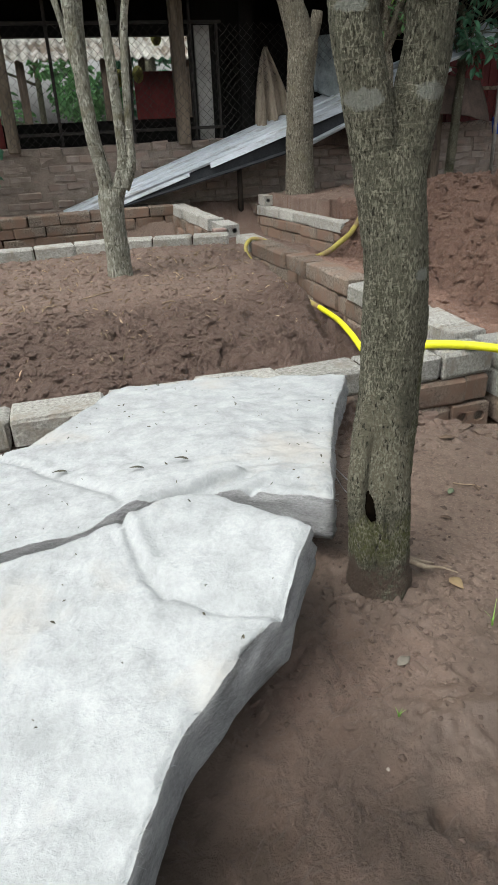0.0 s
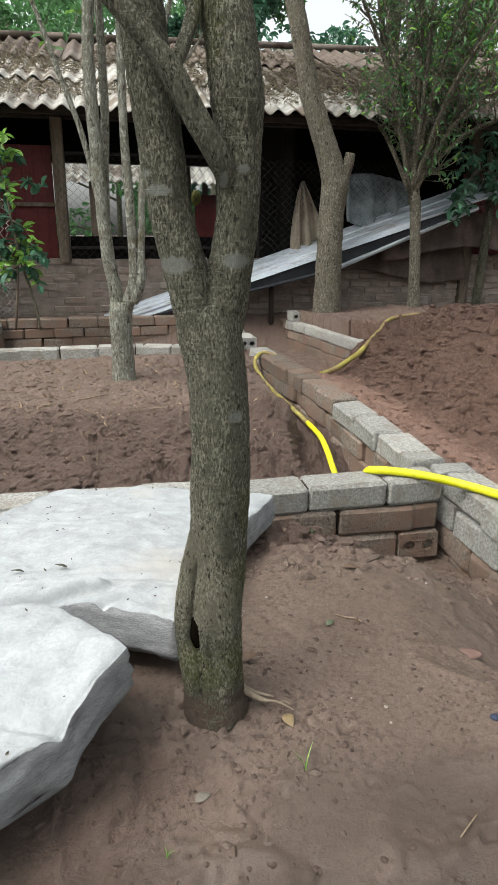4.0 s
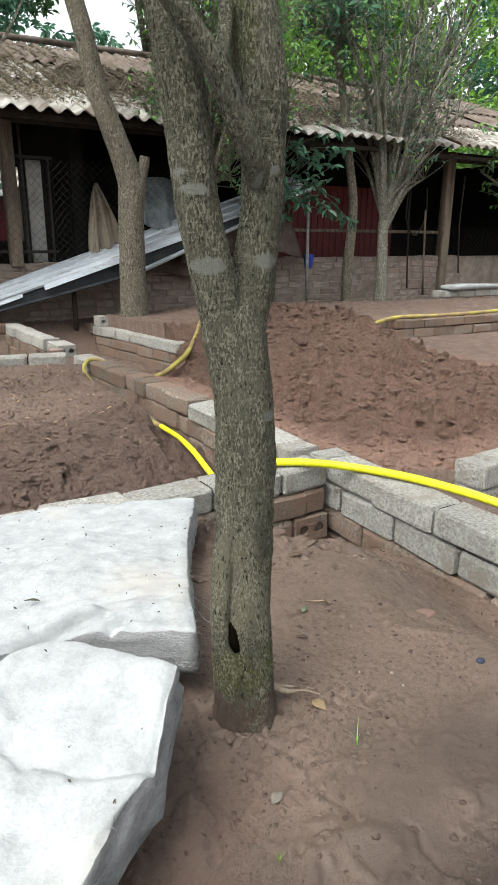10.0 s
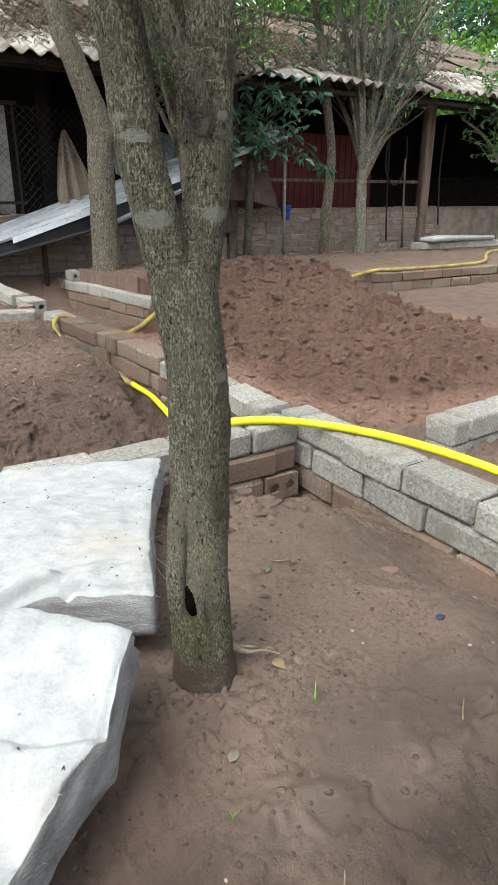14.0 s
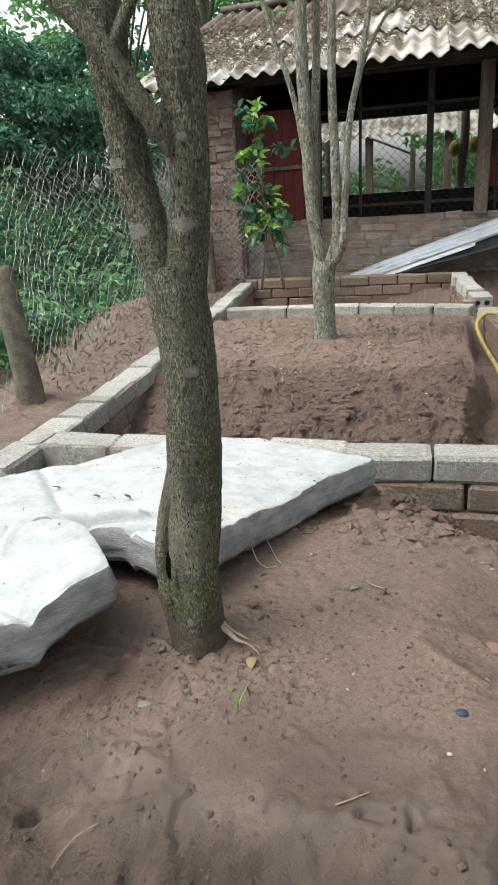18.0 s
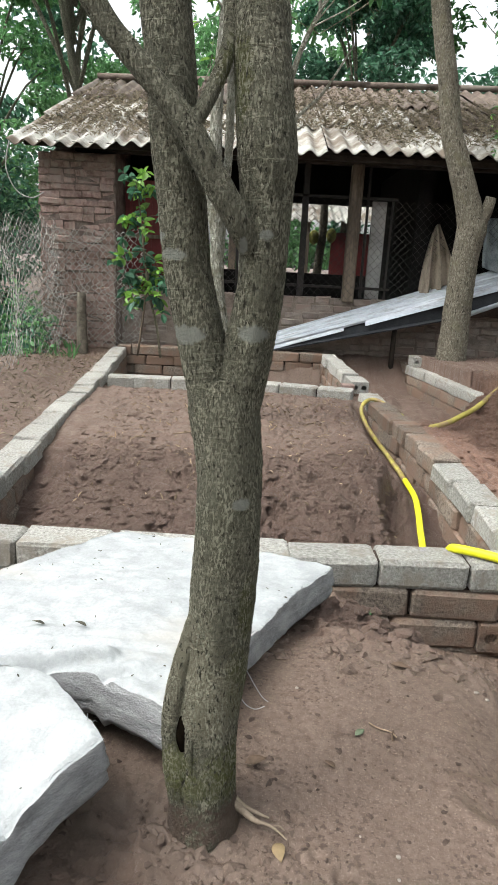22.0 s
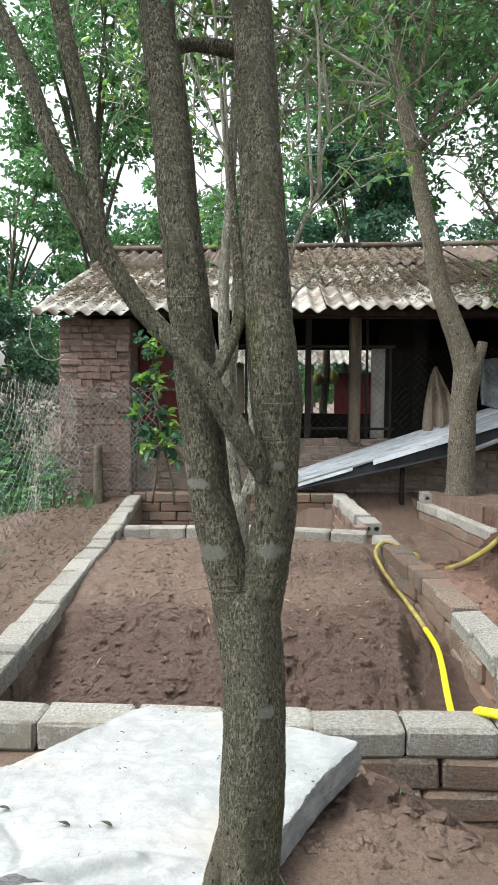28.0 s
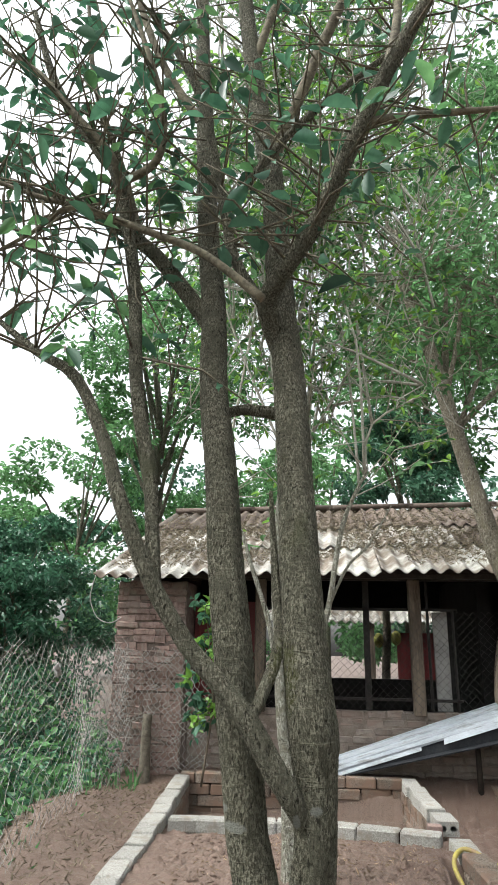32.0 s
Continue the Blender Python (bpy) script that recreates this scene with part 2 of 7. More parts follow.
ROOF_LITTER = material("old_roof_litter", (0.10, 0.08, 0.055), (0.30, 0.26, 0.19), 8, 60, 0.9, 0.2, 0.004, vary=0.4, through_light=0.1)
LITTER = material("dry_leaf_litter", (0.16, 0.11, 0.07), (0.42, 0.33, 0.23), 8, 60, 0.9, 0.2, 0.004, vary=0.4, through_light=0.1)
YELLOW_LEAF = material("yellowed_leaf", (0.13, 0.092, 0.050), (0.215, 0.158, 0.085), 20, 90, 0.6, 0.1, 0.001)
BRICK_RED = material("old_red_brick", (0.180, 0.114, 0.100), (0.37, 0.262, 0.228), 14, 120, 0.93, 1.0, 0.010, (0.31, 0.245, 0.215), 6, 0.42, vary=0.18)
BRICK_GREY = material("mud_plaster_brick", (0.19, 0.155, 0.135), (0.34, 0.29, 0.255), 7, 110, 0.93, 0.9, 0.008, (0.25, 0.19, 0.16), 3, 0.5, vary=0.12)
BRICK_JOINT = material("old_lime_joint", (0.105, 0.076, 0.065), (0.22, 0.175, 0.152), 12, 90, 0.95, 0.8, 0.008)
PLASTER = material("mud_plaster", (0.15, 0.12, 0.10), (0.29, 0.24, 0.205), 6, 90, 0.95, 0.8, 0.008)
ROOF = material("weathered_fibre_cement", (0.23, 0.22, 0.20), (0.53, 0.52, 0.48), 5, 60, 0.92, 0.5, 0.006, (0.15, 0.12, 0.095), 2.2, 0.6, vary=0.12)
ROOF_BROWN = material("brown_fibre_cement", (0.072, 0.053, 0.043), (0.162, 0.128, 0.106), 4, 60, 0.92, 0.5, 0.006, (0.170, 0.149, 0.128), 1.6, 0.4, vary=0.14)
WOOD = material("old_timber", (0.062, 0.047, 0.035), (0.20, 0.16, 0.122), 9, 90, 0.85, 0.5, 0.004, stretch=(1, 1, 0.15))
RED_METAL = material("dark_red_sheet", (0.085, 0.013, 0.014), (0.14, 0.024, 0.024), 5, 60, 0.55, 0.2, 0.003)
PALE_WIRE = material("pale_old_wire", (0.27, 0.25, 0.23), (0.46, 0.44, 0.41), 20, 90, 0.7, 0.0, metal=0.2)
# timber kept near-black, shade under the eave and panels put into its colour
SHADE_WOOD = material("shade_dark_timber", (0.015, 0.012, 0.01), (0.05, 0.04, 0.033), 9, 90, 0.9, 0.4, 0.004)
# near-black, so that the bays' inner shade is in the wall colour
DARK_WALL = material("shade_dark_plaster", (0.006, 0.0055, 0.0055), (0.016, 0.015, 0.0145), 5, 60, 0.95, 0.3, 0.004)
STEEL = material("galvanised_sheet", (0.34, 0.37, 0.41), (0.56, 0.60, 0.65), 4, 60, 0.42, 0.15, 0.002, (0.24, 0.24, 0.23), 7, 0.3, metal=0.12, stretch=(0.25, 1.6, 1.0))
# for the dark lower sheet edge, and for shade painted into the panel gap
EDGE_GAP_SHADE = material("dark_edge_and_gap_shade", (0.012, 0.014, 0.018), (0.035, 0.037, 0.042), 5, 60, 0.6, 0.1, 0.002)
IRON = material("dark_iron", (0.010, 0.009, 0.009), (0.030, 0.025, 0.022), 12, 90, 0.7, 0.2, 0.002)
NET = material("dull_dark_wire", (0.035, 0.033, 0.032), (0.085, 0.08, 0.078), 20, 90, 0.65, 0.0, metal=0.3)
WIRE = material("grey_wire", (0.17, 0.165, 0.15), (0.31, 0.30, 0.28), 20, 90, 0.6, 0.0, metal=0.3)
HOSE = material("yellow_hose", (0.62, 0.62, 0.012), (0.78, 0.76, 0.03), 3, 60, 0.42, 0.05, 0.001, (0.42, 0.40, 0.06), 6, 0.25)
HOSE_OLD = material("muddy_yellow_hose", (0.26, 0.22, 0.05), (0.44, 0.38, 0.09), 9, 60, 0.6, 0.1, 0.001, (0.25, 0.17, 0.10), 8, 0.6)
SACK = material("faded_sack_cloth", (0.15, 0.12, 0.092), (0.36, 0.305, 0.245), 7, 130, 0.95, 0.5, 0.005, stretch=(1, 1, 0.4))
TARP = material("grey_blue_tarpaulin", (0.10, 0.12, 0.13), (0.26, 0.29, 0.30), 6, 70, 0.6, 0.4, 0.006)
BROWN_TARP = material("brown_tarpaulin", (0.045, 0.033, 0.027), (0.12, 0.085, 0.07), 5, 60, 0.7, 0.4, 0.006)
BLUE = material("blue_plastic", (0.01, 0.03, 0.22), (0.02, 0.07, 0.38), 6, 50, 0.4, 0.0)
WHITE_BOARD = material("white_board", (0.30, 0.295, 0.285), (0.46, 0.45, 0.43), 6, 60, 0.8, 0.1, 0.002)
FRUIT = material("green_jackfruit", (0.20, 0.20, 0.05), (0.38, 0.36, 0.10), 40, 160, 0.8, 0.8, 0.004)
POST_STONE = material("rough_concrete_post", (0.085, 0.073, 0.057), (0.20, 0.175, 0.14), 16, 110, 0.95, 1.0, 0.012)


# ---- builders ----
def finish(name, me, mat, parent=None, label="", smooth=False):
    for p in me.polygons:
        p.use_smooth = smooth
    me.materials.append(mat)
    ob = new(name, me)
    if parent is not None:
        ob.parent = parent
    if label:
        ob["label"] = label
    return ob


def origin(ob):
    v = Vector((0, 0, 0))
    while ob is not None:
        v += ob.location
        ob = ob.parent
    return v


def part(name, bm, mat, parent=None, label="", smooth=False):
    """One mesh object from a bmesh in world metres, under a thing or a part."""
    me = bpy.data.meshes.new(name)
    if parent is not None:
        bmesh.ops.translate(bm, verts=bm.verts, vec=-origin(parent))
    bmesh.ops.recalc_face_normals(bm, faces=bm.faces)
    bm.to_mesh(me)
    bm.free()
    return finish(name, me, mat, parent, label, smooth)


def thing(name, at, label, category, group="", kind=""):
    ob = new(name)
    ob.location = at
    ob.empty_display_size = 0.1
    return tagged(ob, label, category, group, kind)


def raw(name, verts, faces, mat, parent=None, label="", smooth=False):
    me = bpy.data.meshes.new(name)
    v = np.asarray(verts, float)
    if parent is not None:
        v = v - np.array(origin(parent))
    me.from_pydata(v.tolist(), [], faces)
    me.update()
    return finish(name, me, mat, parent, label, smooth)


def box(bm, lo, hi, bevel=0.0, m=None, rounds=1):
    r = bmesh.ops.create_cube(bm, size=1.0)
    vs = r["verts"]
    c = [(a + b) / 2 for a, b in zip(lo, hi)]
    d = [b - a for a, b in zip(lo, hi)]
    for v in vs:
        v.co = Vector((v.co.x * d[0] + c[0], v.co.y * d[1] + c[1], v.co.z * d[2] + c[2]))
    if bevel:
        es = list({e for v in vs for e in v.link_edges})
        r2 = bmesh.ops.bevel(bm, geom=es, offset=bevel, segments=rounds, affect="EDGES")
        vs = list({v for f in r2["faces"] for v in f.verts} | {v for v in vs if v.is_valid})
    if m is not None:
        bmesh.ops.transform(bm, matrix=m, verts=vs)
    return vs


def smoothed(pts, radii, steps):
    """A finer line through the points (Catmull-Rom), with its radii."""
    p = [Vector(q) for q in pts]
    out, rr = [], []
    for i in range(len(p) - 1):
        a, b, c, d = p[max(i - 1, 0)], p[i], p[i + 1], p[min(i + 2, len(p) - 1)]
        for k in range(steps):
            t = k / steps
            out.append(0.5 * ((2 * b) + (c - a) * t + (2 * a - 5 * b + 4 * c - d) * t * t + (3 * b - a - 3 * c + d) * t ** 3))
            rr.append(radii[i] + (radii[i + 1] - radii[i]) * t)
    out.append(p[-1])
    rr.append(radii[-1])
    return out, rr


def tube(bm, pts, radii, n=8, steps=1, rough=0.0, seed=0.0):
    """A tapered tube along a line."""
    if not isinstance(radii, (list, tuple)):
        radii = [radii] * len(pts)
    if steps > 1:
        pts, radii = smoothed(pts, radii, steps)
    pts = [Vector(p) for p in pts]
    up, rings = Vector((0.31, 0.87, 0.21)), []
    for i, p in enumerate(pts):
        d = (pts[min(i + 1, len(pts) - 1)] - pts[max(i - 1, 0)]).normalized()
        side = (up - d * up.dot(d)).normalized()
        up = side
        other = d.cross(side)
        ring = []
        for k in range(n):
            a = 2 * math.pi * k / n
            r = radii[i]
            w = side * math.cos(a) + other * math.sin(a)
            if rough:
                q = p + w * r
                r *= 1 + rough * noise.noise(Vector((q.x * 22 + seed, q.y * 22, q.z * 9))) + 0.5 * rough * noise.noise(Vector((q.x * 60, q.y * 60 + seed, q.z * 30)))
            ring.append(bm.verts.new(p + w * r))
        rings.append(ring)
    for a, b in zip(rings, rings[1:]):
        for k in range(n):
            bm.faces.new((a[k], a[(k + 1) % n], b[(k + 1) % n], b[k]))
    bm.faces.new(list(reversed(rings[0])))
    bm.faces.new(rings[-1])
    return rings


def leaves(name, pts, size, mat, parent=None, label="", seed=1, droop=0.3, slim=0.42, smooth=False, axis=None):
    """Many single folded leaves, one at each point, in one mesh."""
    rng = np.random.default_rng(seed)
    pts = np.asarray(pts, float)
    n = len(pts)
    d = rng.normal(size=(n, 3))
    if axis is not None:
        d = d * 0.55 + np.asarray(axis)
    d[:, 2] = d[:, 2] * 0.6 - droop
    d /= np.linalg.norm(d, axis=1, keepdims=True)
    up = rng.normal(size=(n, 3)) * 0.6 + np.array([0, 0, 1.0])
    s = np.cross(d, up)
    s /= np.linalg.norm(s, axis=1, keepdims=True)
    u = np.cross(s, d)
    ln = size * rng.uniform(0.6, 1.25, (n, 1))
    w = ln * slim * 0.5
    def at(f, g, lift):
        return pts + d * ln * f + s * w * g + u * (ln * 0.10 * math.sin(math.pi * f) - ln * 0.14 * f * f + w * lift)
    rows = [at(0, 0, 0), at(0.16, 0.6, 0.25), at(0.42, 1.0, 0.3), at(0.74, 0.72, 0.25), at(1.0, 0, 0), at(0.74, -0.72, 0.25), at(0.42, -1.0, 0.3), at(0.16, -0.6, 0.25)]
    verts = np.stack(rows, 1).reshape(-1, 3)
    k = np.arange(n) * 8
    faces = np.concatenate([np.stack([k, k + 1, k + 2, k + 3, k + 4], 1), np.stack([k, k + 4, k + 5, k + 6, k + 7], 1)]).tolist()
    return raw(name, verts, faces, mat, parent, label, smooth)


def hash2(ix, iy, seed):
    h = np.sin(ix * 127.1 + iy * 311.7 + seed * 74.7) * 43758.5453
    return h - np.floor(h)


def vnoise(x, y, seed=0.0):
    ix, iy = np.floor(x), np.floor(y)
    fx, fy = x - ix, y - iy
    fx, fy = fx * fx * (3 - 2 * fx), fy * fy * (3 - 2 * fy)
    a, b = hash2(ix, iy, seed), hash2(ix + 1, iy, seed)
    c, d = hash2(ix, iy + 1, seed), hash2(ix + 1, iy + 1, seed)
    return (a + (b - a) * fx) * (1 - fy) + (c + (d - c) * fx) * fy - 0.5


def fbm(x, y, seed=0.0, octaves=4, gain=0.5):
    s, a, f = 0, 1.0, 1.0
    for k in range(octaves):
        s = s + a * vnoise(x * f + 17.3 * k, y * f - 9.1 * k, seed + k)
        a, f = a * gain, f * 2.03
    return s


def step(a, b, x):
    t = np.clip((x - a) / (b - a), 0, 1)
    return t * t * (3 - 2 * t)


def domes(x, y, seed, density, size):
    """Scattered rounded clods, one at most in each cell: their height in cells."""
    ix, iy = np.floor(x), np.floor(y)
    out = x * 0
    for i in (-1, 0, 1):
        for j in (-1, 0, 1):
            cx, cy = ix + i, iy + j
            d = np.hypot(cx + hash2(cx, cy, seed) - x, cy + hash2(cx, cy, seed + 1.3) - y)
            r = size * (0.35 + 0.65 * hash2(cx, cy, seed + 2.7)) * (hash2(cx, cy, seed + 4.1) < density) + 1e-6
            out = np.maximum(out, r * np.clip(1 - (d / r) ** 2, 0, 1) ** 0.8)
    return out


def chunks(x, y, seed):
    """Broken angular clods: tilted flat pieces with cracks between them, one to a cell; height in cells."""
    ix, iy = np.floor(x), np.floor(y)
    f1, f2 = x * 0 + 9.0, x * 0 + 9.0
    h = x * 0
    for i in (-1, 0, 1):
        for j in (-1, 0, 1):
            cx, cy = ix + i, iy + j
            dx, dy = x - cx - 0.1 - 0.8 * hash2(cx, cy, seed), y - cy - 0.1 - 0.8 * hash2(cx, cy, seed + 1.7)
            d = np.hypot(dx, dy)
            top = 0.75 * hash2(cx, cy, seed + 3.1) ** 1.6 + 0.55 * dx * (hash2(cx, cy, seed + 5.3) - 0.5) + 0.55 * dy * (hash2(cx, cy, seed + 7.9) - 0.5) - 0.22 * d
            near = d < f1
            f2 = np.where(near, f1, np.minimum(f2, d))
            h = np.where(near, top, h)
            f1 = np.where(near, d, f1)
    return np.maximum(h, -0.1) * np.clip((f2 - f1) / 0.16, 0, 1)


# ---- ground ----
def soil_material():
    """Damp brown soil; where the attribute says so, the redder subsoil of the dug heap."""
    m = bpy.data.materials.new("brown_soil")
    m.use_nodes = True
    n, l = m.node_tree.nodes, m.node_tree.links
    b = n["Principled BSDF"]
    co = n.new("ShaderNodeTexCoord")

    def tex(sc, detail, lo, hi, rough=0.6):
        t = n.new("ShaderNodeTexNoise")
        t.inputs["Scale"].default_value, t.inputs["Detail"].default_value, t.inputs["Roughness"].default_value = sc, detail, rough
        l.new(co.outputs["Object"], t.inputs["Vector"])
        r = n.new("ShaderNodeMapRange")
        r.inputs["From Min"].default_value, r.inputs["From Max"].default_value = lo, hi
        l.new(t.outputs["Fac"], r.inputs["Value"])
        return r.outputs["Result"]

    def mix(fac, a, z):
        x = n.new("ShaderNodeMix")
        x.data_type = "RGBA"
        l.new(fac, x.inputs["Factor"])
        for sock, v in ((x.inputs["A"], a), (x.inputs["B"], z)):
            if isinstance(v, tuple):
                sock.default_value = (*v, 1)
            else:
                l.new(v, sock)
        return x.outputs["Result"]

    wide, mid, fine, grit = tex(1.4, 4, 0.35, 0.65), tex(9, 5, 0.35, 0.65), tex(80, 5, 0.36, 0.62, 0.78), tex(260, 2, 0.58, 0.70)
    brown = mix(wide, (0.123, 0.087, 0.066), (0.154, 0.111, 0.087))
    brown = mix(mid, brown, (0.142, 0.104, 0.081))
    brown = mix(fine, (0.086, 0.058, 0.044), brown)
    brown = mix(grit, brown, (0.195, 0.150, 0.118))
    # random dark mottle, painting in crevice shade and damp between loose clods
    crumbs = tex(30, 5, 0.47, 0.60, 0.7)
    # small pits: their shade goes into the colour, on the mask that lowers them
    pits = n.new("ShaderNodeMath")
    pits.operation = "MULTIPLY"
    l.new(tex(85, 4, 0.545, 0.59, 0.6), pits.inputs[0])
    l.new(tex(7, 4, 0.44, 0.55, 0.65), pits.inputs[1])
    brown = mix(pits.outputs[0], brown, (0.064, 0.042, 0.032))
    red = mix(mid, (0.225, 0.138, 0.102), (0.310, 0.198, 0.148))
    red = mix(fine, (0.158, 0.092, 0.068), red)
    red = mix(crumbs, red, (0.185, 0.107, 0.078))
    loose = n.new("ShaderNodeAttribute")
    loose.attribute_name = "loose"
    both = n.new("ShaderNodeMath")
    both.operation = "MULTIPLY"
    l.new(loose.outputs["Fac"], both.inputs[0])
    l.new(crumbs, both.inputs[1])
    part_red = n.new("ShaderNodeMath")
    part_red.operation = "MULTIPLY"
    part_red.inputs[1].default_value = 0.75
    l.new(loose.outputs["Fac"], part_red.inputs[0])
    brown = mix(part_red.outputs[0], brown, (0.226, 0.154, 0.124))
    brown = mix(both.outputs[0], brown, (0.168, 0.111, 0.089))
    at = n.new("ShaderNodeAttribute")
    at.attribute_name = "subsoil"
    # damp mud at the tree's foot, and shade painted over the yard's front
    damp_shade = n.new("ShaderNodeAttribute")
    damp_shade.attribute_name = "damp_shade"
    damp_shade_mix = n.new("ShaderNodeMath")
    damp_shade_mix.operation = "MULTIPLY"
    l.new(damp_shade.outputs["Fac"], damp_shade_mix.inputs[0])
    l.new(tex(5, 5, 0.15, 0.50, 0.65), damp_shade_mix.inputs[1])
    brown = mix(damp_shade_mix.outputs[0], brown, (0.060, 0.043, 0.033))
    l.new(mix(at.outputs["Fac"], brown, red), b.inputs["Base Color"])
    rr = n.new("ShaderNodeMapRange")
    rr.inputs["To Min"].default_value, rr.inputs["To Max"].default_value = 0.42, 0.8
    l.new(mid, rr.inputs["Value"])
    l.new(rr.outputs["Result"], b.inputs["Roughness"])
    b.inputs["Specular IOR Level"].default_value = 0.35
    s1 = n.new("ShaderNodeMath")
    s1.operation = "MULTIPLY_ADD"
    l.new(mid, s1.inputs[0])
    s1.inputs[1].default_value = 0.25
    l.new(fine, s1.inputs[2])
    s2 = n.new("ShaderNodeMath")
    s2.operation = "ADD"
    l.new(s1.outputs[0], s2.inputs[0])
    l.new(tex(30, 5, 0.3, 0.7, 0.7), s2.inputs[1])
    s3 = n.new("ShaderNodeMath")
    s3.operation = "SUBTRACT"
    l.new(s2.outputs[0], s3.inputs[0])
    l.new(pits.outputs[0], s3.inputs[1])
    bp = n.new("ShaderNodeBump")
    bp.inputs["Strength"].default_value, bp.inputs["Distance"].default_value = 0.7, 0.010
    rough_soil = n.new("ShaderNodeMapRange")
    rough_soil.inputs["From Max"].default_value = 0.85
    rough_soil.inputs["To Min"].default_value, rough_soil.inputs["To Max"].default_value = 0.26, 1.0
    l.new(loose.outputs["Fac"], rough_soil.inputs["Value"])
    l.new(rough_soil.outputs["Result"], bp.inputs["Strength"])
    l.new(s3.outputs[0], bp.inputs["Height"])
    l.new(bp.outputs["Normal"], b.inputs["Normal"])
    return m


SOIL = soil_material()


def ground_z(x, y):
    """Height of the soil and how clumpy it is."""
    x, y = np.asarray(x, float), np.asarray(y, float)
    # yard in front of the bed, with a low mound that drops to the wall's foot
    mound = 0.045 * np.exp(-(((x - 0.30) / 0.24) ** 2 + ((y - 0.58) / 0.17) ** 2))
    mound = mound + 0.062 * np.exp(-(((x - 0.28) / 0.13) ** 2 + ((y - 0.77) / 0.09) ** 2))
    deep = 0.09 + 0.23 * step(0.2, 0.75, x)
    drop = np.maximum(deep * step(0.34, 0.98, y + 0.04 * np.sin(x * 9)), 0.22 * step(0.44, 0.98, x + 0.04 * np.sin(y * 11)))
    front = 0.03 + mound - drop * step(-2.4, -1.7, y)
    clump_f = 0.07 + 0.07 * step(0.02, 0.25, fbm(x * 2.4, y * 2.4, 44.0, 3)) + 1.3 * np.exp(-(((x - 0.5) / 0.38) ** 2 + ((y - 0.76) / 0.19) ** 2)) + 0.7 * step(-0.20, -0.46, y + 0.2 * fbm(x * 3, y * 3, 46.0, 2)) + 0.6 * np.exp(-(((x + 0.2) / 0.22) ** 2 + ((y + 0.16) / 0.12) ** 2))
    # soil heaped in the bed
    bed = -0.005 + 0.05 * np.exp(-(((x + 0.1) / 0.8) ** 2 + ((y - 3.1) / 1.0) ** 2)) - 0.13 * step(2.2, 1.35, y) - 0.19 * step(0.675, 0.77, x + 0.015 * np.sin(y * 5) + 0.09 * step(2.35, 1.95, y)) * step(3.85, 3.5, y) + 0.03 * np.exp(-((x - 0.58) / 0.12) ** 2) * step(1.9, 2.4, y) * step(3.8, 3.3, y) - 0.10 * step(-0.75, -1.0, x) * step(2.8, 1.8, y) - 0.05 * step(3.8, 4.15, y)
    clump_b = 0.45 + 0.75 * step(2.7, 1.9, y) + 0.25 * step(0.3, 0.55, x)
    cell = -0.30 + 0 * x
    # red heap beyond the bed's wall
    shape = step(0.75, 3.6, y + 0.12 * np.sin(x * 5)) * step(5.3, 3.6, y) * step(1.15, 2.5, x) * (0.42 * step(3.75, 3.45, x + 0.1 * np.sin(y * 6)) + 0.58 * step(3.3, 2.5, x))
    heap = -0.14 + 0.54 * shape + 0.07 * fbm(x * 2.3, y * 2.3, 5.0, 3)
    lane = -0.29 + 0 * x
    back = 0.12 + 0.03 * fbm(x, y, 7.0, 2)
    slump = 0.11 * np.exp(-((x - 1.1) / 0.3) ** 2) * step(1.25, 1.8, y) * step(3.7, 3.2, y)
    xw = 1.72 + (6.1 - y) * 0.146
    right = np.maximum(heap, -0.13) + slump
    right = np.where((y > 4.15) & (x > xw), np.maximum(right, back * step(4.1, 4.9, y) - 0.13 * (1 - step(4.1, 4.9, y))), right)
    inlane = step(3.35, 3.6, y) * np.where(y > 4.2, x < xw, x < 1.1 + (y - 3.3) * 0.85)
    right = np.where(inlane > 0, lane * inlane + right * (1 - inlane), right) + 0.03 * inlane * fbm(x * 4, y * 4, 71.0, 3)
    clump_r = np.where(y > 4.8, 0.7, 0.6 + 1.25 * step(0.02, 0.2, shape))
    # bank outside the left wall
    left = -0.10 + 0.22 * np.exp(-(((x + 2.0) / 0.5) ** 2 + ((y - 4.2) / 1.2) ** 2)) - 0.1 * step(-1.9, -3.5, x)
    z, c = left, 0.45 + 0 * x
    m = (y < 1.1) & (x > -1.0)
    w = step(-1.25, -0.85, x)
    z = np.where(y < 1.1, left * (1 - w) + front * w, z)
    c = np.where(m, clump_f, c)
    xl, xr = -0.99 - 0.08 * (y - 1.1), np.where(y < 1.25, 1.06, np.where(y < 3.0, 1.015, 0.94))
    inbed = (y >= 1.1) & (y < 4.25) & (x > xl - 0.06) & (x < xr)
    z, c = np.where(inbed, bed, z), np.where(inbed, clump_b, c)
    incell = (y >= 4.25) & (y < 5.95) & (x > xl - 0.06) & (x < 0.86)
    z = np.where(incell, cell, z)
    r = (x >= xr) & (y > -9)
    z, c = np.where(r & (y <= 4.25), right, z), np.where(r, clump_r, c)
    z = np.where((x >= 0.86) & (y > 4.25), right, z)
    south = step(-1.4, -2.4, y)
    z = z * (1 - south) - 0.1 * south
    house = step(5.9, 6.4, y)
    z = z * (1 - house) + 0.02 * house
    far = step(6.0, 14.0, np.hypot(x, y - 2))
    z = z * (1 - far) - 0.05 * far
    return z, c * (1 - far) * (0.1 + 0.9 * step(-2.2, -1.1, y))


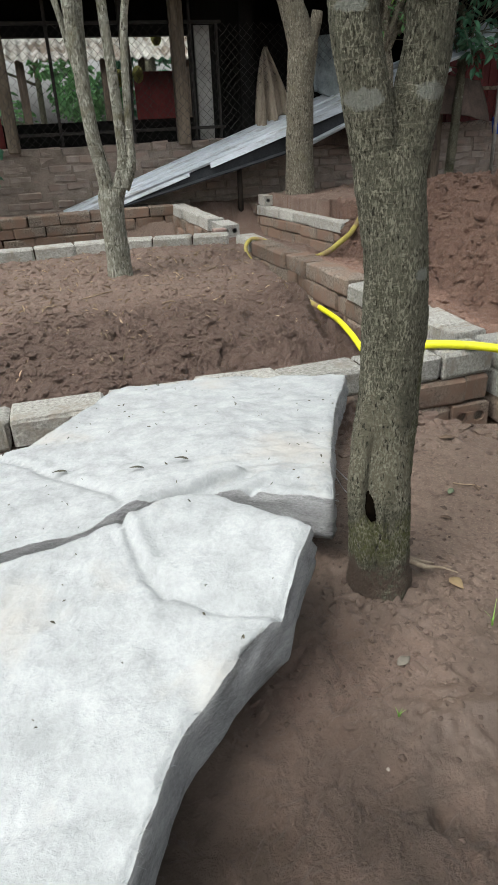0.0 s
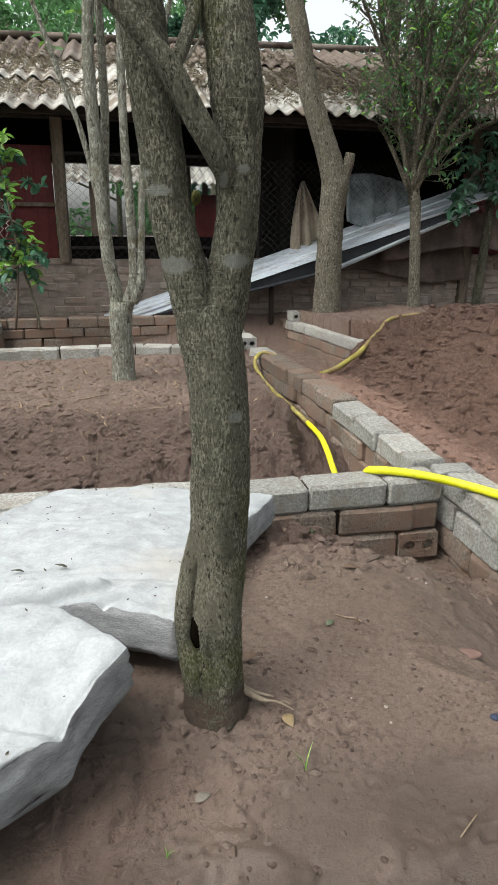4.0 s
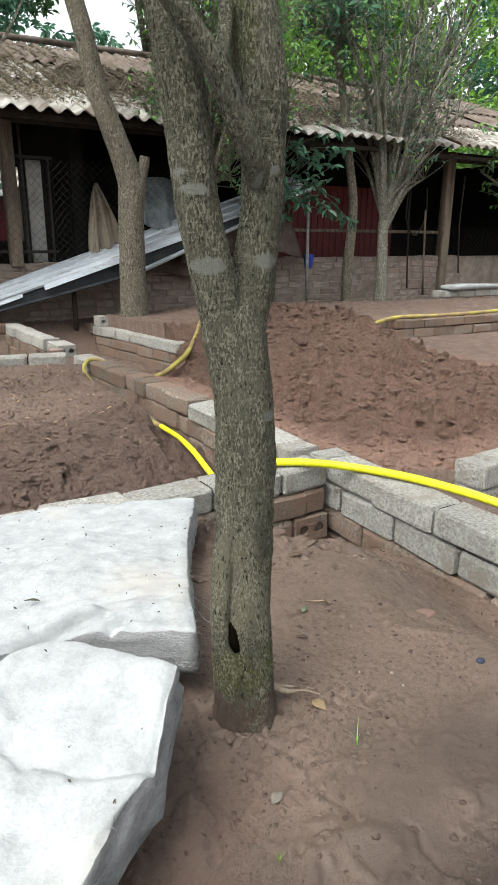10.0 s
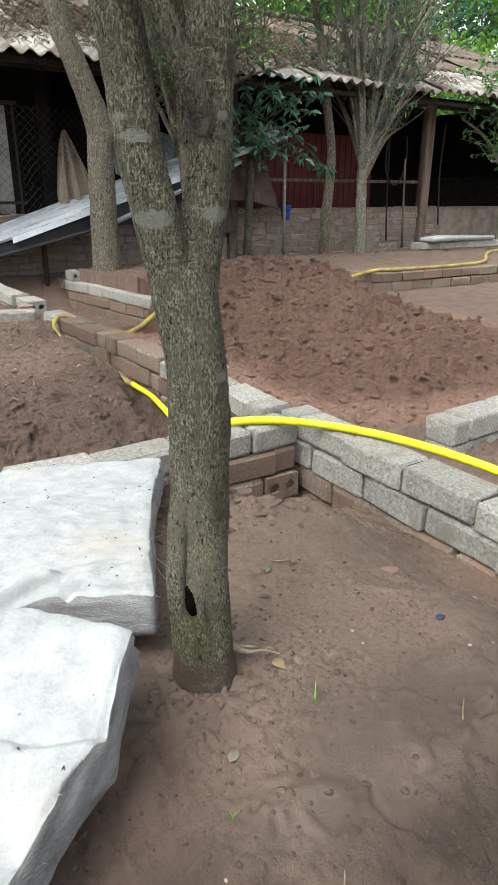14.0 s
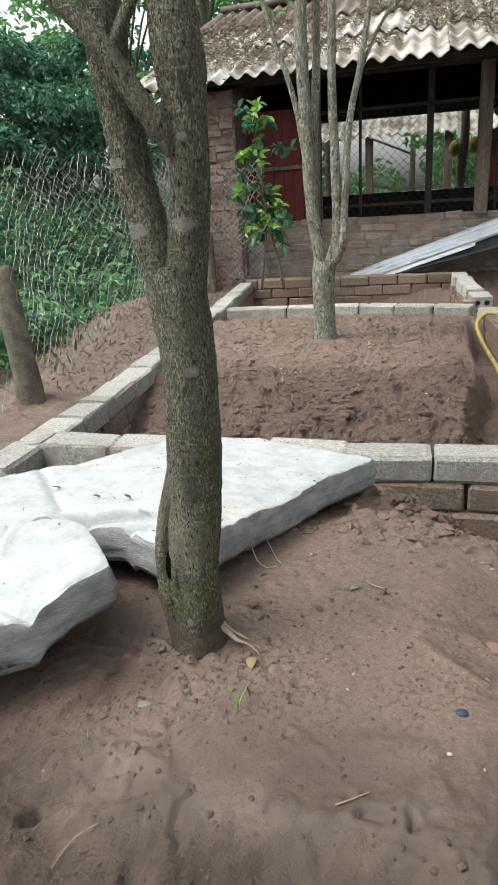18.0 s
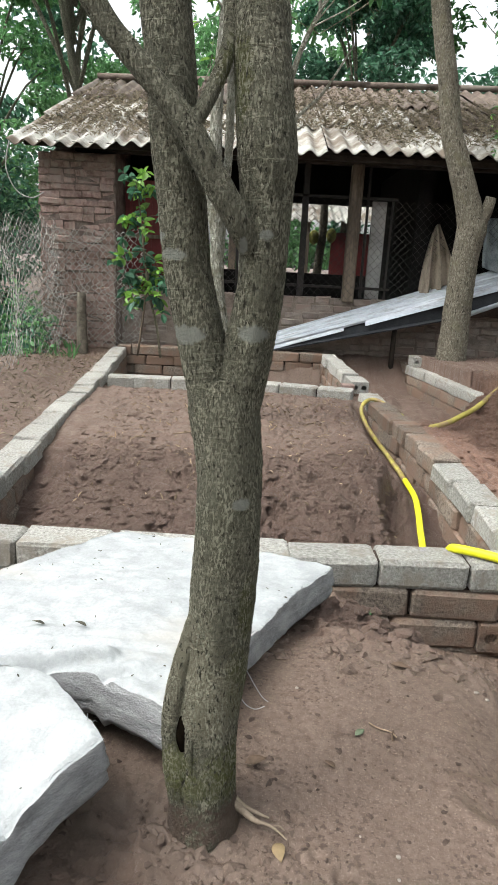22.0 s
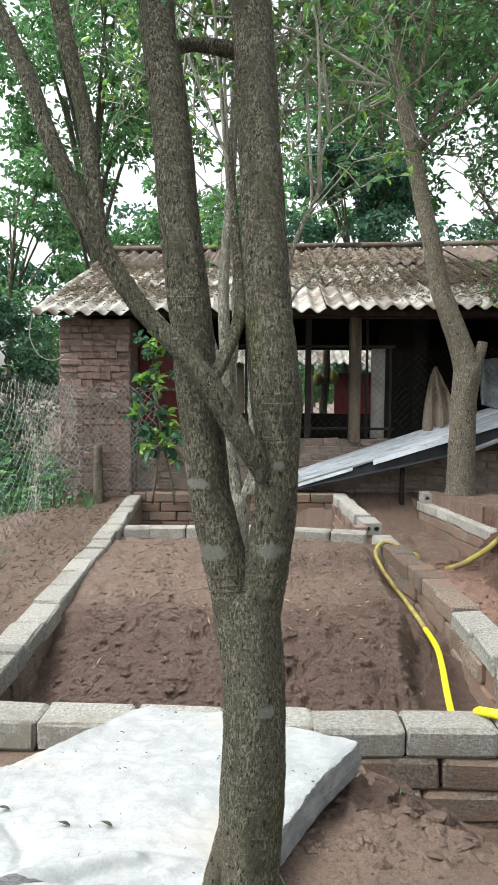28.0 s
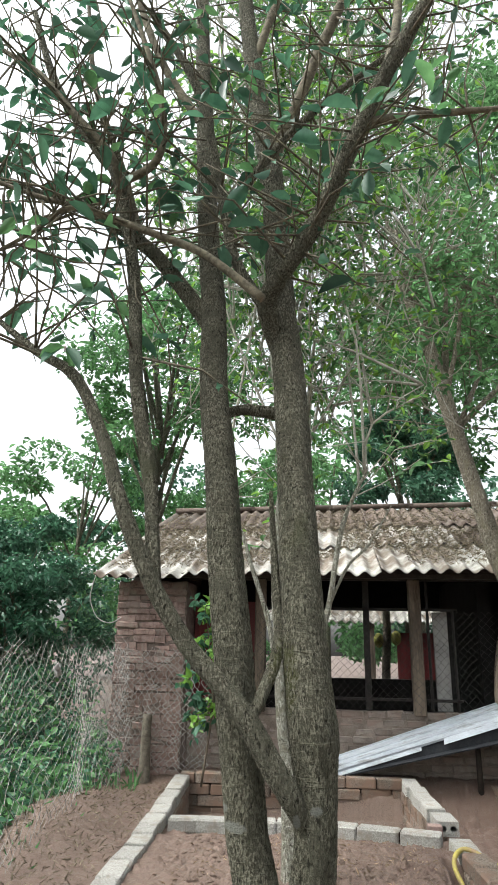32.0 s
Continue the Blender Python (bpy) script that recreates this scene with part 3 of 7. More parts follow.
HOLES = [(0.311, -0.353, 0.012), (0.369, -0.339, 0.014), (-0.165, -0.457, 0.016), (-0.112, -0.301, 0.009), (0.175, -0.094, 0.010), (0.33, 0.10, 0.009), (0.21, -0.2, 0.008), (0.44, 0.36, 0.014)]
PRINTS = [(0.20, -0.50, 0.11, 0.05, 0.9), (-0.05, -0.52, 0.10, 0.045, 0.5), (0.28, -0.60, 0.10, 0.05, 0.5), (-0.12, -0.66, 0.11, 0.05, 1.0), (0.30, -0.28, 0.10, 0.05, 0.4), (0.52, 0.05, 0.09, 0.045, -0.5), (0.10, -0.55, 0.10, 0.05, 1.2), (0.62, -0.35, 0.10, 0.05, 0.2), (0.45, -0.62, 0.09, 0.05, 0.9), (0.70, 0.28, 0.08, 0.05, 0.1), (-0.08, -0.36, 0.07, 0.04, 0.3)]


def soil_height(x, y):
    z, c = ground_z(x, y)
    wx = x + 0.05 * fbm(x * 9, y * 9, 8.0, 3, 0.6) + 0.004 * fbm(x * 45, y * 45, 10.0, 2)
    wy = y + 0.05 * fbm(x * 9 + 5, y * 9, 9.0, 3, 0.6) + 0.004 * fbm(x * 45 + 3, y * 45, 11.0, 2)
    r = fbm(wx * 7, wy * 7, 1.0, 4, 0.55)
    big = chunks(wx * 6.5, wy * 6.5, 31.0) / 6.5
    middle = chunks(wx * 14, wy * 14, 33.0) / 14
    small = chunks(wx * 31, wy * 31, 35.0) / 31
    fine = domes(wx * 60, wy * 60, 36.0, 0.7, 0.6) / 60
    patchy = 0.45 + 0.9 * step(-0.12, 0.2, fbm(x * 3.1, y * 3.1, 12.0, 2))
    z = z + 0.012 * fbm(x * 2.3, y * 2.3, 2.0, 2) + c * (0.032 * r + patchy * (0.20 * big + 0.50 * middle + 0.80 * small) + 0.9 * fine - 0.032)
    # crumbs, small pocks and trodden prints in the yard
    yard = step(1.0, 0.8, y) * step(1.0, 0.9, x) * step(-1.0, -0.7, x)
    patch = step(0.10, 0.30, fbm(x * 3.2, y * 3.2, 17.0, 3))
    pock = domes(wx * 21, wy * 21, 37.0, 0.30, 0.34) / 21
    crumb = domes(wx * 34, wy * 34, 39.0, 0.55, 0.5) / 34
    z = z + yard * (-(0.10 + 0.6 * patch) * 0.4 * pock + (0.03 + patch) * 0.4 * crumb + 0.0015 * fbm(x * 30, y * 30, 14.0, 3) + 0.0015 * fbm(x * 9, y * 9, 19.0, 2))
    for px, py, a, b, ang in PRINTS:
        u = (x - px) * math.cos(ang) + (y - py) * math.sin(ang)
        v = -(x - px) * math.sin(ang) + (y - py) * math.cos(ang)
        q = (u / a) ** 2 + (v / b) ** 2
        z = z - 0.009 * np.exp(-q ** 2) + 0.005 * np.exp(-((q - 1.9) / 0.7) ** 2)
    for px, py, a in HOLES:
        q = np.hypot(wx - px, wy - py) / a
        z = z - 1.1 * a * np.exp(-q ** 3) + 0.3 * a * np.exp(-((q - 1.5) / 0.4) ** 2)
    # thin drag mark in front, and a broken rim on the mound
    drag = np.abs(wx - 0.03 - 0.4 * np.maximum(-0.33 - y, 0) + 0.01 * np.sin(y * 40))
    z = z - 0.011 * np.exp(-(drag / 0.0045) ** 2) * step(-0.31, -0.34, y) * step(-0.75, -0.6, y)
    rim = np.abs((wx - 0.30) * 0.72 + (wy - 0.73) * 0.66)
    z = z + 0.020 * np.exp(-(rim / 0.05) ** 2) * step(0.2, 0.32, x) * step(0.85, 0.62, x) * (0.4 + chunks(wx * 16, wy * 16, 41.0))
    # soil drawn up round the tree's foot
    q = np.hypot(x + 0.038, y - 0.0)
    return z + np.exp(-(q / 0.105) ** 2) * (1.0 * chunks(wx * 38, wy * 38, 15.0) / 38) + 0.8 * np.exp(-(((x + 0.13) / 0.13) ** 2 + ((y + 0.06) / 0.09) ** 2)) * chunks(wx * 26, wy * 26, 16.0) / 26


def axis_points(stops):
    out = []
    for a, b, d in stops:
        out += list(np.arange(a, b, d))
    return np.array(out + [stops[-1][1]])


gx = axis_points([(-300, -40, 40), (-40, -6, 3), (-6, -2, 0.2), (-2, -1.05, 0.019), (-1.05, -0.45, 0.012), (-0.45, 1.05, 0.006), (1.05, 3.4, 0.012), (3.4, 3.6, 0.05), (3.6, 9, 0.12), (9, 40, 3), (40, 300, 40)])
gy = axis_points([(-300, -40, 40), (-40, -4, 3), (-4, -1.0, 0.15), (-1.0, 1.0, 0.006), (1.0, 2.4, 0.010), (2.4, 4.4, 0.014), (4.4, 6.4, 0.05), (6.4, 12, 0.4), (12, 40, 3), (40, 300, 40)])
GX, GY = np.meshgrid(gx, gy)
GZ = soil_height(GX, GY)
nx, ny = len(gx), len(gy)
idx = np.arange(nx * ny).reshape(ny, nx)
quads = np.stack([idx[:-1, :-1], idx[:-1, 1:], idx[1:, 1:], idx[1:, :-1]], -1).reshape(-1, 4).tolist()
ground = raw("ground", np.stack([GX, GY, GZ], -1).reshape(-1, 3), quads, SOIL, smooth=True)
sub = ground.data.attributes.new("subsoil", "FLOAT", "POINT")
q_ = np.abs((GX - 2.6) / 1.6) ** 2.6 + np.abs((GY - 2.9) / 2.0) ** 2.6
sub.data.foreach_set("value", (step(1.25, 0.7, q_) * (GX > 1.04)).reshape(-1).astype(np.float32))
ground.data.attributes.new("loose", "FLOAT", "POINT").data.foreach_set("value", np.clip(ground_z(GX, GY)[1] - 0.2, 0, 0.85).reshape(-1).astype(np.float32))


def damp_shade_at(x, y):
    """Shade painted over the front of the yard, and damp mud round the tree's foot."""
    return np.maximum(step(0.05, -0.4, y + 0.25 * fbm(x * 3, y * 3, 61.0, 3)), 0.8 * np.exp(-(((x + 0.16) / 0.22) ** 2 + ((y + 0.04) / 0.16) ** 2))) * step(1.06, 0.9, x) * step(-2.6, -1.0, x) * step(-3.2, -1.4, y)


ground.data.attributes.new("damp_shade", "FLOAT", "POINT").data.foreach_set("value", damp_shade_at(GX, GY).reshape(-1).astype(np.float32))
tagged(ground, "reddish brown bare garden soil, damp and trodden, with heaped clods", "ground", kind="structure")


def gz(x, y):
    return float(soil_height(np.array([x]), np.array([y]))[0])


def lumps(name, spots, sizes, mat, label, category, seed):
    """Uneven little clods strewn on the soil, one mesh."""
    rng = np.random.default_rng(seed)
    ico = bmesh.new()
    bmesh.ops.create_icosphere(ico, subdivisions=1, radius=1.0)
    v0 = np.array([v.co[:] for v in ico.verts])
    f0 = np.array([[v.index for v in f.verts] for f in ico.faces])
    ico.free()
    V, F = [], []
    heights = soil_height(np.array([p[0] for p in spots]), np.array([p[1] for p in spots]))
    for k, ((x, y), s) in enumerate(zip(spots, sizes)):
        v = v0 * (s * rng.uniform(0.6, 1.3, 3)) * rng.uniform(0.6, 1.3, (len(v0), 1))
        a = rng.uniform(0, 6.28)
        v = v @ np.array([[math.cos(a), -math.sin(a), 0], [math.sin(a), math.cos(a), 0], [0, 0, 0.62]])
        V.append(v + np.array([x, y, heights[k] - s * 0.2]))
        F.append(f0 + k * len(v0))
    V = np.concatenate(V)
    ob = raw(name, V, np.concatenate(F).tolist(), mat)
    ob.data.attributes.new("subsoil", "FLOAT", "POINT").data.foreach_set("value", (V[:, 0] > 1.1).astype(np.float32))
    return tagged(ob, label, category, kind="stuff")

# ---- block walls ----
BL, BW, BH, PITCH, COURSE = 0.288, 0.152, 0.0975, 0.295, 0.1005


def block_mesh(name, mat, seed, holes=False):
    rng = random.Random(seed)
    bm = bmesh.new()
    if not holes:
        box(bm, (-BL / 2, -BW / 2, -BH / 2), (BL / 2, BW / 2, BH / 2), 0.011)
    else:
        outer = [(-BW / 2, -BH / 2), (BW / 2, -BH / 2), (BW / 2, BH / 2), (-BW / 2, BH / 2)]
        loops = [outer]
        for cy in (-0.036, 0.036):
            loops.append([(cy + 0.024 * math.cos(a * math.pi / 4), 0.022 * math.sin(a * math.pi / 4)) for a in range(8)])
        near = []
        for lp in loops:
            vs = [bm.verts.new((-BL / 2, y, z)) for y, z in lp]
            near.append([bm.edges.new((vs[i], vs[(i + 1) % len(vs)])) for i in range(len(vs))])
        bmesh.ops.triangle_fill(bm, edges=[e for es in near for e in es], use_beauty=True)
        ends = bmesh.ops.extrude_edge_only(bm, edges=near[0])
        vs = [v for v in ends["geom"] if isinstance(v, bmesh.types.BMVert)]
        for v in vs:
            v.co.x = BL / 2
        bmesh.ops.contextual_create(bm, geom=[e for e in ends["geom"] if isinstance(e, bmesh.types.BMEdge) and all(w in vs for w in e.verts)])
        for es in near[1:]:
            r = bmesh.ops.extrude_edge_only(bm, edges=es)
            vs = [v for v in r["geom"] if isinstance(v, bmesh.types.BMVert)]
            for v in vs:
                v.co.x = -BL / 2 + 0.2
            bmesh.ops.contextual_create(bm, geom=[e for e in r["geom"] if isinstance(e, bmesh.types.BMEdge) and all(w in vs for w in e.verts)])
    for v in bm.verts:
        v.co += Vector((rng.uniform(-1, 1), rng.uniform(-1, 1), rng.uniform(-1, 1))) * (0.001 if holes else 0.0045)
    bmesh.ops.recalc_face_normals(bm, faces=bm.faces)
    me = bpy.data.meshes.new(name)
    bm.to_mesh(me)
    bm.free()
    me.materials.append(mat)
    return me


BLOCKS = {"grey": [block_mesh("block", CONCRETE, k) for k in range(5)], "mud": [block_mesh("block", CONCRETE_MUD, 9 + k) for k in range(5)]}
HOLED = block_mesh("hollow_block", CONCRETE, 31, True)
HOLED_MUD = block_mesh("hollow_block", CONCRETE_MUD, 32, True)


def put_block(parent, me, p, yaw, length=BL, tilt=0.0, name="block"):
    ob = new(name, me)
    ob.parent = parent
    ob.matrix_basis = Matrix.LocRotScale(Vector(p), Euler((tilt, 0, yaw)), Vector((length / BL, 1, 1)))
    return ob


def block_wall(name, line, top, courses, joint, label, grey=1, wobble=1.0, seed=1, muddy=None, shifts=(0.0, 0.1475, 0.03, 0.16)):
    """A dry wall of concrete blocks along a line of plan points, each block a piece of its own over a core of mud."""
    rng = random.Random(seed)
    bm = bmesh.new()
    for a, b in zip(line, line[1:]):
        a, b = Vector((*a, 0)), Vector((*b, 0))
        d = (b - a).normalized()
        s = Vector((-d.y, d.x, 0)) * (BW / 2 - 0.034)
        e = d * 0.03
        lo, hi = top - courses * COURSE, top - 0.012
        vs = [bm.verts.new(p + Vector((0, 0, z))) for z in (lo, hi) for p in (a + e - s, b - e - s, b - e + s, a + e + s)]
        for f in ((0, 3, 2, 1), (4, 5, 6, 7), (0, 1, 5, 4), (1, 2, 6, 5), (2, 3, 7, 6), (3, 0, 4, 7)):
            bm.faces.new([vs[i] for i in f])
    core = tagged(part(name, bm, MORTAR), label, "wall", kind="structure")
    for c in range(courses):
        z = top - BH / 2 - c * COURSE
        off = joint + shifts[c]
        for a, b in zip(line, line[1:]):
            a, b = Vector((*a, 0)), Vector((*b, 0))
            ln, d = (b - a).length, (b - a).normalized()
            yaw = math.atan2(d.y, d.x)
            s = (off % PITCH) - PITCH
            while s < ln - 0.03:
                lo, hi = max(s, 0), min(s + PITCH, ln)
                s += PITCH
                if hi - lo < 0.045:
                    continue
                p = a + d * ((lo + hi) / 2)
                j = 0.006 * wobble
                kind = "grey" if c < grey and not (muddy and muddy[0] < p.y < muddy[1]) else "mud"
                me = rng.choice(BLOCKS[kind])
                put_block(core, me, (p.x + rng.uniform(-j, j), p.y + rng.uniform(-j, j), z + rng.uniform(-0.5, 0.5) * j), yaw + rng.uniform(-1, 1) * radians(2.2) * wobble,
                          hi - lo - rng.uniform(0.003, 0.009), rng.uniform(-1, 1) * radians(1.2) * wobble)
            off -= ln
    return core


wall_front = block_wall("wall_front", [(-1.09, 1.11), (0.955, 1.11)], 0.033, 4, 1.535, "low garden bed wall of grey concrete blocks, lower courses muddy", 1, seed=3, shifts=(0.0, 0.11, 0.06, 0.2))
wall_side = block_wall("wall_side", [(1.06, 1.2), (1.065, -1.6)], 0.033, 4, 0.395, "low wall of pale grey concrete blocks beside the mud yard", 2, 1.5, seed=4, shifts=(0.0, 0.106, -0.05, 0.1))
wall_right = block_wall("wall_right", [(1.015, 1.275), (1.015, 2.3), (0.985, 3.0), (0.875, 4.02)], 0.025, 4, 0.1, "bed wall of muddy concrete blocks half buried by red soil", 1, 1.6, seed=5, muddy=(2.35, 3.65))
wall_left = block_wall("wall_left", [(-1.10, 0.6), (-1.09, 1.6), (-1.2, 3.5), (-1.42, 5.93)], 0.03, 4, 0.2, "long bed wall of grey concrete blocks below the wire fence", 1, 1.2, seed=6)
wall_cross = block_wall("wall_cross", [(-1.17, 4.26), (0.0, 4.30), (0.78, 4.12)], 0.03, 3, 0.22, "single course cross wall of grey concrete blocks in the bed", 1, 1.2, seed=7)
wall_back = block_wall("wall_back", [(-1.44, 6.0), (0.72, 6.08)], 0.05, 4, 0.14, "back bed wall of tan concrete blocks under the shed", 0, seed=8)
wall_upper = block_wall("wall_upper", [(0.78, 6.08), (0.855, 4.75)], 0.05, 4, 0.1, "short bed wall of concrete blocks ending in an open hollow block", 1, 1.2, seed=9)
wall_pile = block_wall("wall_pile", [(1.71, 6.1), (1.98, 4.25)], -0.02, 3, 0.2, "low block wall holding back the red soil heap", 1, seed=10)
wall_far = block_wall("wall_far", [(4.35, 4.35), (6.4, 4.25)], 0.07, 3, 0.1, "low tan block wall beyond the soil heap", 0, seed=11)
wall_far_side = block_wall("wall_far_side", [(4.35, 4.43), (4.30, 5.3)], 0.07, 2, 0.1, "low tan block wall beyond the soil heap", 0, seed=12)
wall_end = block_wall("wall_end", [(6.6, 5.9), (9.0, 5.75)], 0.20, 3, 0.1, "low grey block wall near the shed", 1, seed=13)
wall_stub = block_wall("wall_stub", [(1.52, 0.82), (2.6, 0.92)], 0.0, 3, 0.1, "short grey block wall at the foot of the soil heap", 2, seed=14)
put_block(wall_upper, HOLED, (0.872, 4.55, 0.045 - BH / 2), radians(93), tilt=0, name="hollow_block")
hb = tagged(new("hollow_block", HOLED), "loose hollow concrete block with two round holes, on the wall end", "block")
hb.matrix_basis = pose(1.735, 6.02, -0.02 + BH / 2, 0, 0, 95) @ Matrix.Diagonal((0.6, 1, 1, 1))
put_block(wall_pile, HOLED_MUD, (1.69, 6.27, -0.02 - BH / 2), radians(96), name="hollow_block")
put_block(wall_front, HOLED_MUD, (0.872, 1.165, -0.219), radians(90), name="hollow_block")
bm = bmesh.new()
box(bm, (-0.05, -0.045, -0.09), (0.05, 0.045, 0.09), 0.004)
rb = tagged(part("red_brick", bm, BRICK_RED), "small red clay brick wedged upright in the wall corner", "brick")
rb.location = (0.775, 4.36, -0.06)

# ---- batting mats ----
def coons(back, right, front, left, n):
    """Surface between four lines: back and front run left to right, left and right run front to back."""
    def sample(line, n):
        p, _ = smoothed(line, [0] * len(line), 12)
        p = np.array([v[:] for v in p])
        d = np.concatenate([[0], np.cumsum(np.linalg.norm(np.diff(p, axis=0), axis=1))])
        t = np.linspace(0, d[-1], n)
        return np.stack([np.interp(t, d, p[:, k]) for k in range(3)], 1)
    B, F, L, R = sample(back, n), sample(front, n), sample(left, n), sample(right, n)
    u = np.linspace(0, 1, n)[None, :, None]
    v = np.linspace(0, 1, n)[:, None, None]
    s = (1 - v) * F[None] + v * B[None] + (1 - u) * L[:, None] + u * R[:, None]
    return s - ((1 - u) * (1 - v) * F[0] + u * (1 - v) * F[-1] + (1 - u) * v * B[0] + u * v * B[-1])


def groove(p, line, depth, width):
    """Depth of a crease along a plan line at the points p."""
    q, _ = smoothed([(*a, 0) for a in line], [0] * len(line), 10)
    q = np.array([v[:2] for v in q])
    d = np.sqrt(((p[..., None, :2] - q) ** 2).sum(-1)).min(-1)
    return depth * np.exp(-(d / width) ** 2)


def mat_thing(name, grid, thick, label, seed, shift=None):
    n = grid.shape[0]
    x, y = grid[..., 0], grid[..., 1]
    top = grid.copy()
    top[..., 2] += 0.014 * fbm(x * 4.5, y * 4.5, seed, 3) + 0.008 * fbm(x * 14 + y * 5, y * 22 - x * 6, seed + 1, 4) + 0.004 * fbm(x * 55, y * 55, seed + 2, 3, 0.6)
    if shift is not None:
        top[..., 2] += shift(top)
    i = np.arange(n)
    ring = np.concatenate([np.stack([0 * i, i], 1), np.stack([i, 0 * i + n - 1], 1)[1:], np.stack([0 * i + n - 1, i[::-1]], 1)[1:], np.stack([i[::-1], 0 * i], 1)[1:-1]])
    rim = top[ring[:, 0], ring[:, 1]]
    c = rim.mean(0)
    side = np.roll(rim, -1, 0) - np.roll(rim, 1, 0)
    out = np.stack([side[:, 1], -side[:, 0], 0 * side[:, 0]], 1)
    out /= np.linalg.norm(out, axis=1, keepdims=True) + 1e-9
    layers = []
    for f, o in ((0.05, 0.003), (0.2, 0.008), (0.35, 0.006), (0.5, 0.013), (0.65, 0.007), (0.8, 0.012), (1.0, 0.001)):
        w = rim.copy() + out * (o + 0.007 * fbm(rim[:, 0] * 14, rim[:, 1] * 14 + f * 6, seed + 3, 3)[:, None])
        w[:, 2] -= thick * f
        w[:, 2] = np.maximum(w[:, 2], soil_height(w[:, 0], w[:, 1]) - 0.01)
        layers.append(w)
    top[ring[:, 0], ring[:, 1], 2] -= 0.004
    t = thing(name, (float(c[0]), float(c[1]), float(rim[:, 2].min() - thick)), label, "batting mat", "white batting mats")
    idx = np.arange(n * n).reshape(n, n)
    q = np.stack([idx[:-1, :-1], idx[:-1, 1:], idx[1:, 1:], idx[1:, :-1]], -1).reshape(-1, 4).tolist()
    m = len(ring)
    k = np.arange(m)
    base = n * n
    verts = np.concatenate([top.reshape(-1, 3), layers[0]])
    rid = idx[ring[:, 0], ring[:, 1]]
    q += np.stack([rid, base + k, base + (k + 1) % m, np.roll(rid, -1)], 1).tolist()
    raw("upper_face", verts, q, BATTING, t, smooth=True)
    q, verts = [], np.concatenate(layers + [layers[-1] * [0.8, 0.8, 1] + c * [0.2, 0.2, 0]])
    for j in range(len(layers)):
        q += np.stack([j * m + k, (j + 1) * m + k, (j + 1) * m + (k + 1) % m, j * m + (k + 1) % m], 1).tolist()
    raw("cut_edge", verts, q, BATTING_EDGE, t, "grey fibrous cut edge", smooth=True)
    return t, top


matB = coons([(-0.72, 0.60, 0.13), (-0.62, 0.70, 0.125), (-0.50, 0.86, 0.11), (-0.385, 1.05, 0.08), (-0.1, 0.99, 0.095), (0.26, 0.82, 0.11)],
             [(-0.105, 0.075, 0.185), (-0.03, 0.26, 0.165), (0.08, 0.50, 0.135), (0.26, 0.82, 0.11)],
             [(-0.95, 0.12, 0.17), (-0.6, 0.14, 0.17), (-0.3, 0.17, 0.19), (-0.105, 0.075, 0.185)],
             [(-0.95, 0.12, 0.17), (-0.86, 0.36, 0.165), (-0.72, 0.60, 0.13)], 120)
back_mat, topB = mat_thing("batting_mat", matB, 0.095, "thick white polyester batting mat lying across the bed wall", 21.0,
                           lambda p: -groove(p, [(-0.72, 0.56), (-0.60, 0.42), (-0.55, 0.36), (-0.49, 0.28), (-0.47, 0.2)], 0.012, 0.014)
                           + groove(p, [(-0.52, 0.13), (-0.41, 0.185), (-0.33, 0.215), (-0.25, 0.225)], 0.022, 0.018) - groove(p, [(-0.47, 0.13), (-0.376, 0.165), (-0.30, 0.20), (-0.23, 0.205)], 0.016, 0.010)
                           - groove(p, [(-0.36, 0.25), (-0.28, 0.265), (-0.199, 0.265), (-0.10, 0.255)], 0.006, 0.010) - groove(p, [(-0.268, 0.145), (-0.23, 0.155), (-0.198, 0.17), (-0.16, 0.165)], 0.014, 0.008)
                           + groove(p, [(-0.25, 0.175), (-0.18, 0.195), (-0.09, 0.18)], 0.008, 0.025))
matA = coons([(-1.05, 0.0, 0.20), (-0.62, 0.04, 0.215), (-0.49, 0.075, 0.222), (-0.42, 0.105, 0.225), (-0.35, 0.105, 0.225), (-0.28, 0.052, 0.226), (-0.199, -0.047, 0.226)],
             [(-0.80, -1.30, 0.12), (-0.66, -0.70, 0.15), (-0.508, -0.382, 0.172), (-0.41, -0.278, 0.180), (-0.325, -0.205, 0.186), (-0.292, -0.175, 0.190), (-0.25, -0.115, 0.212), (-0.199, -0.047, 0.226)],
             [(-1.75, -1.30, 0.10), (-1.3, -1.32, 0.12), (-0.80, -1.30, 0.12)],
             [(-1.75, -1.30, 0.10), (-1.4, -0.6, 0.13), (-1.05, 0.0, 0.20)], 190)
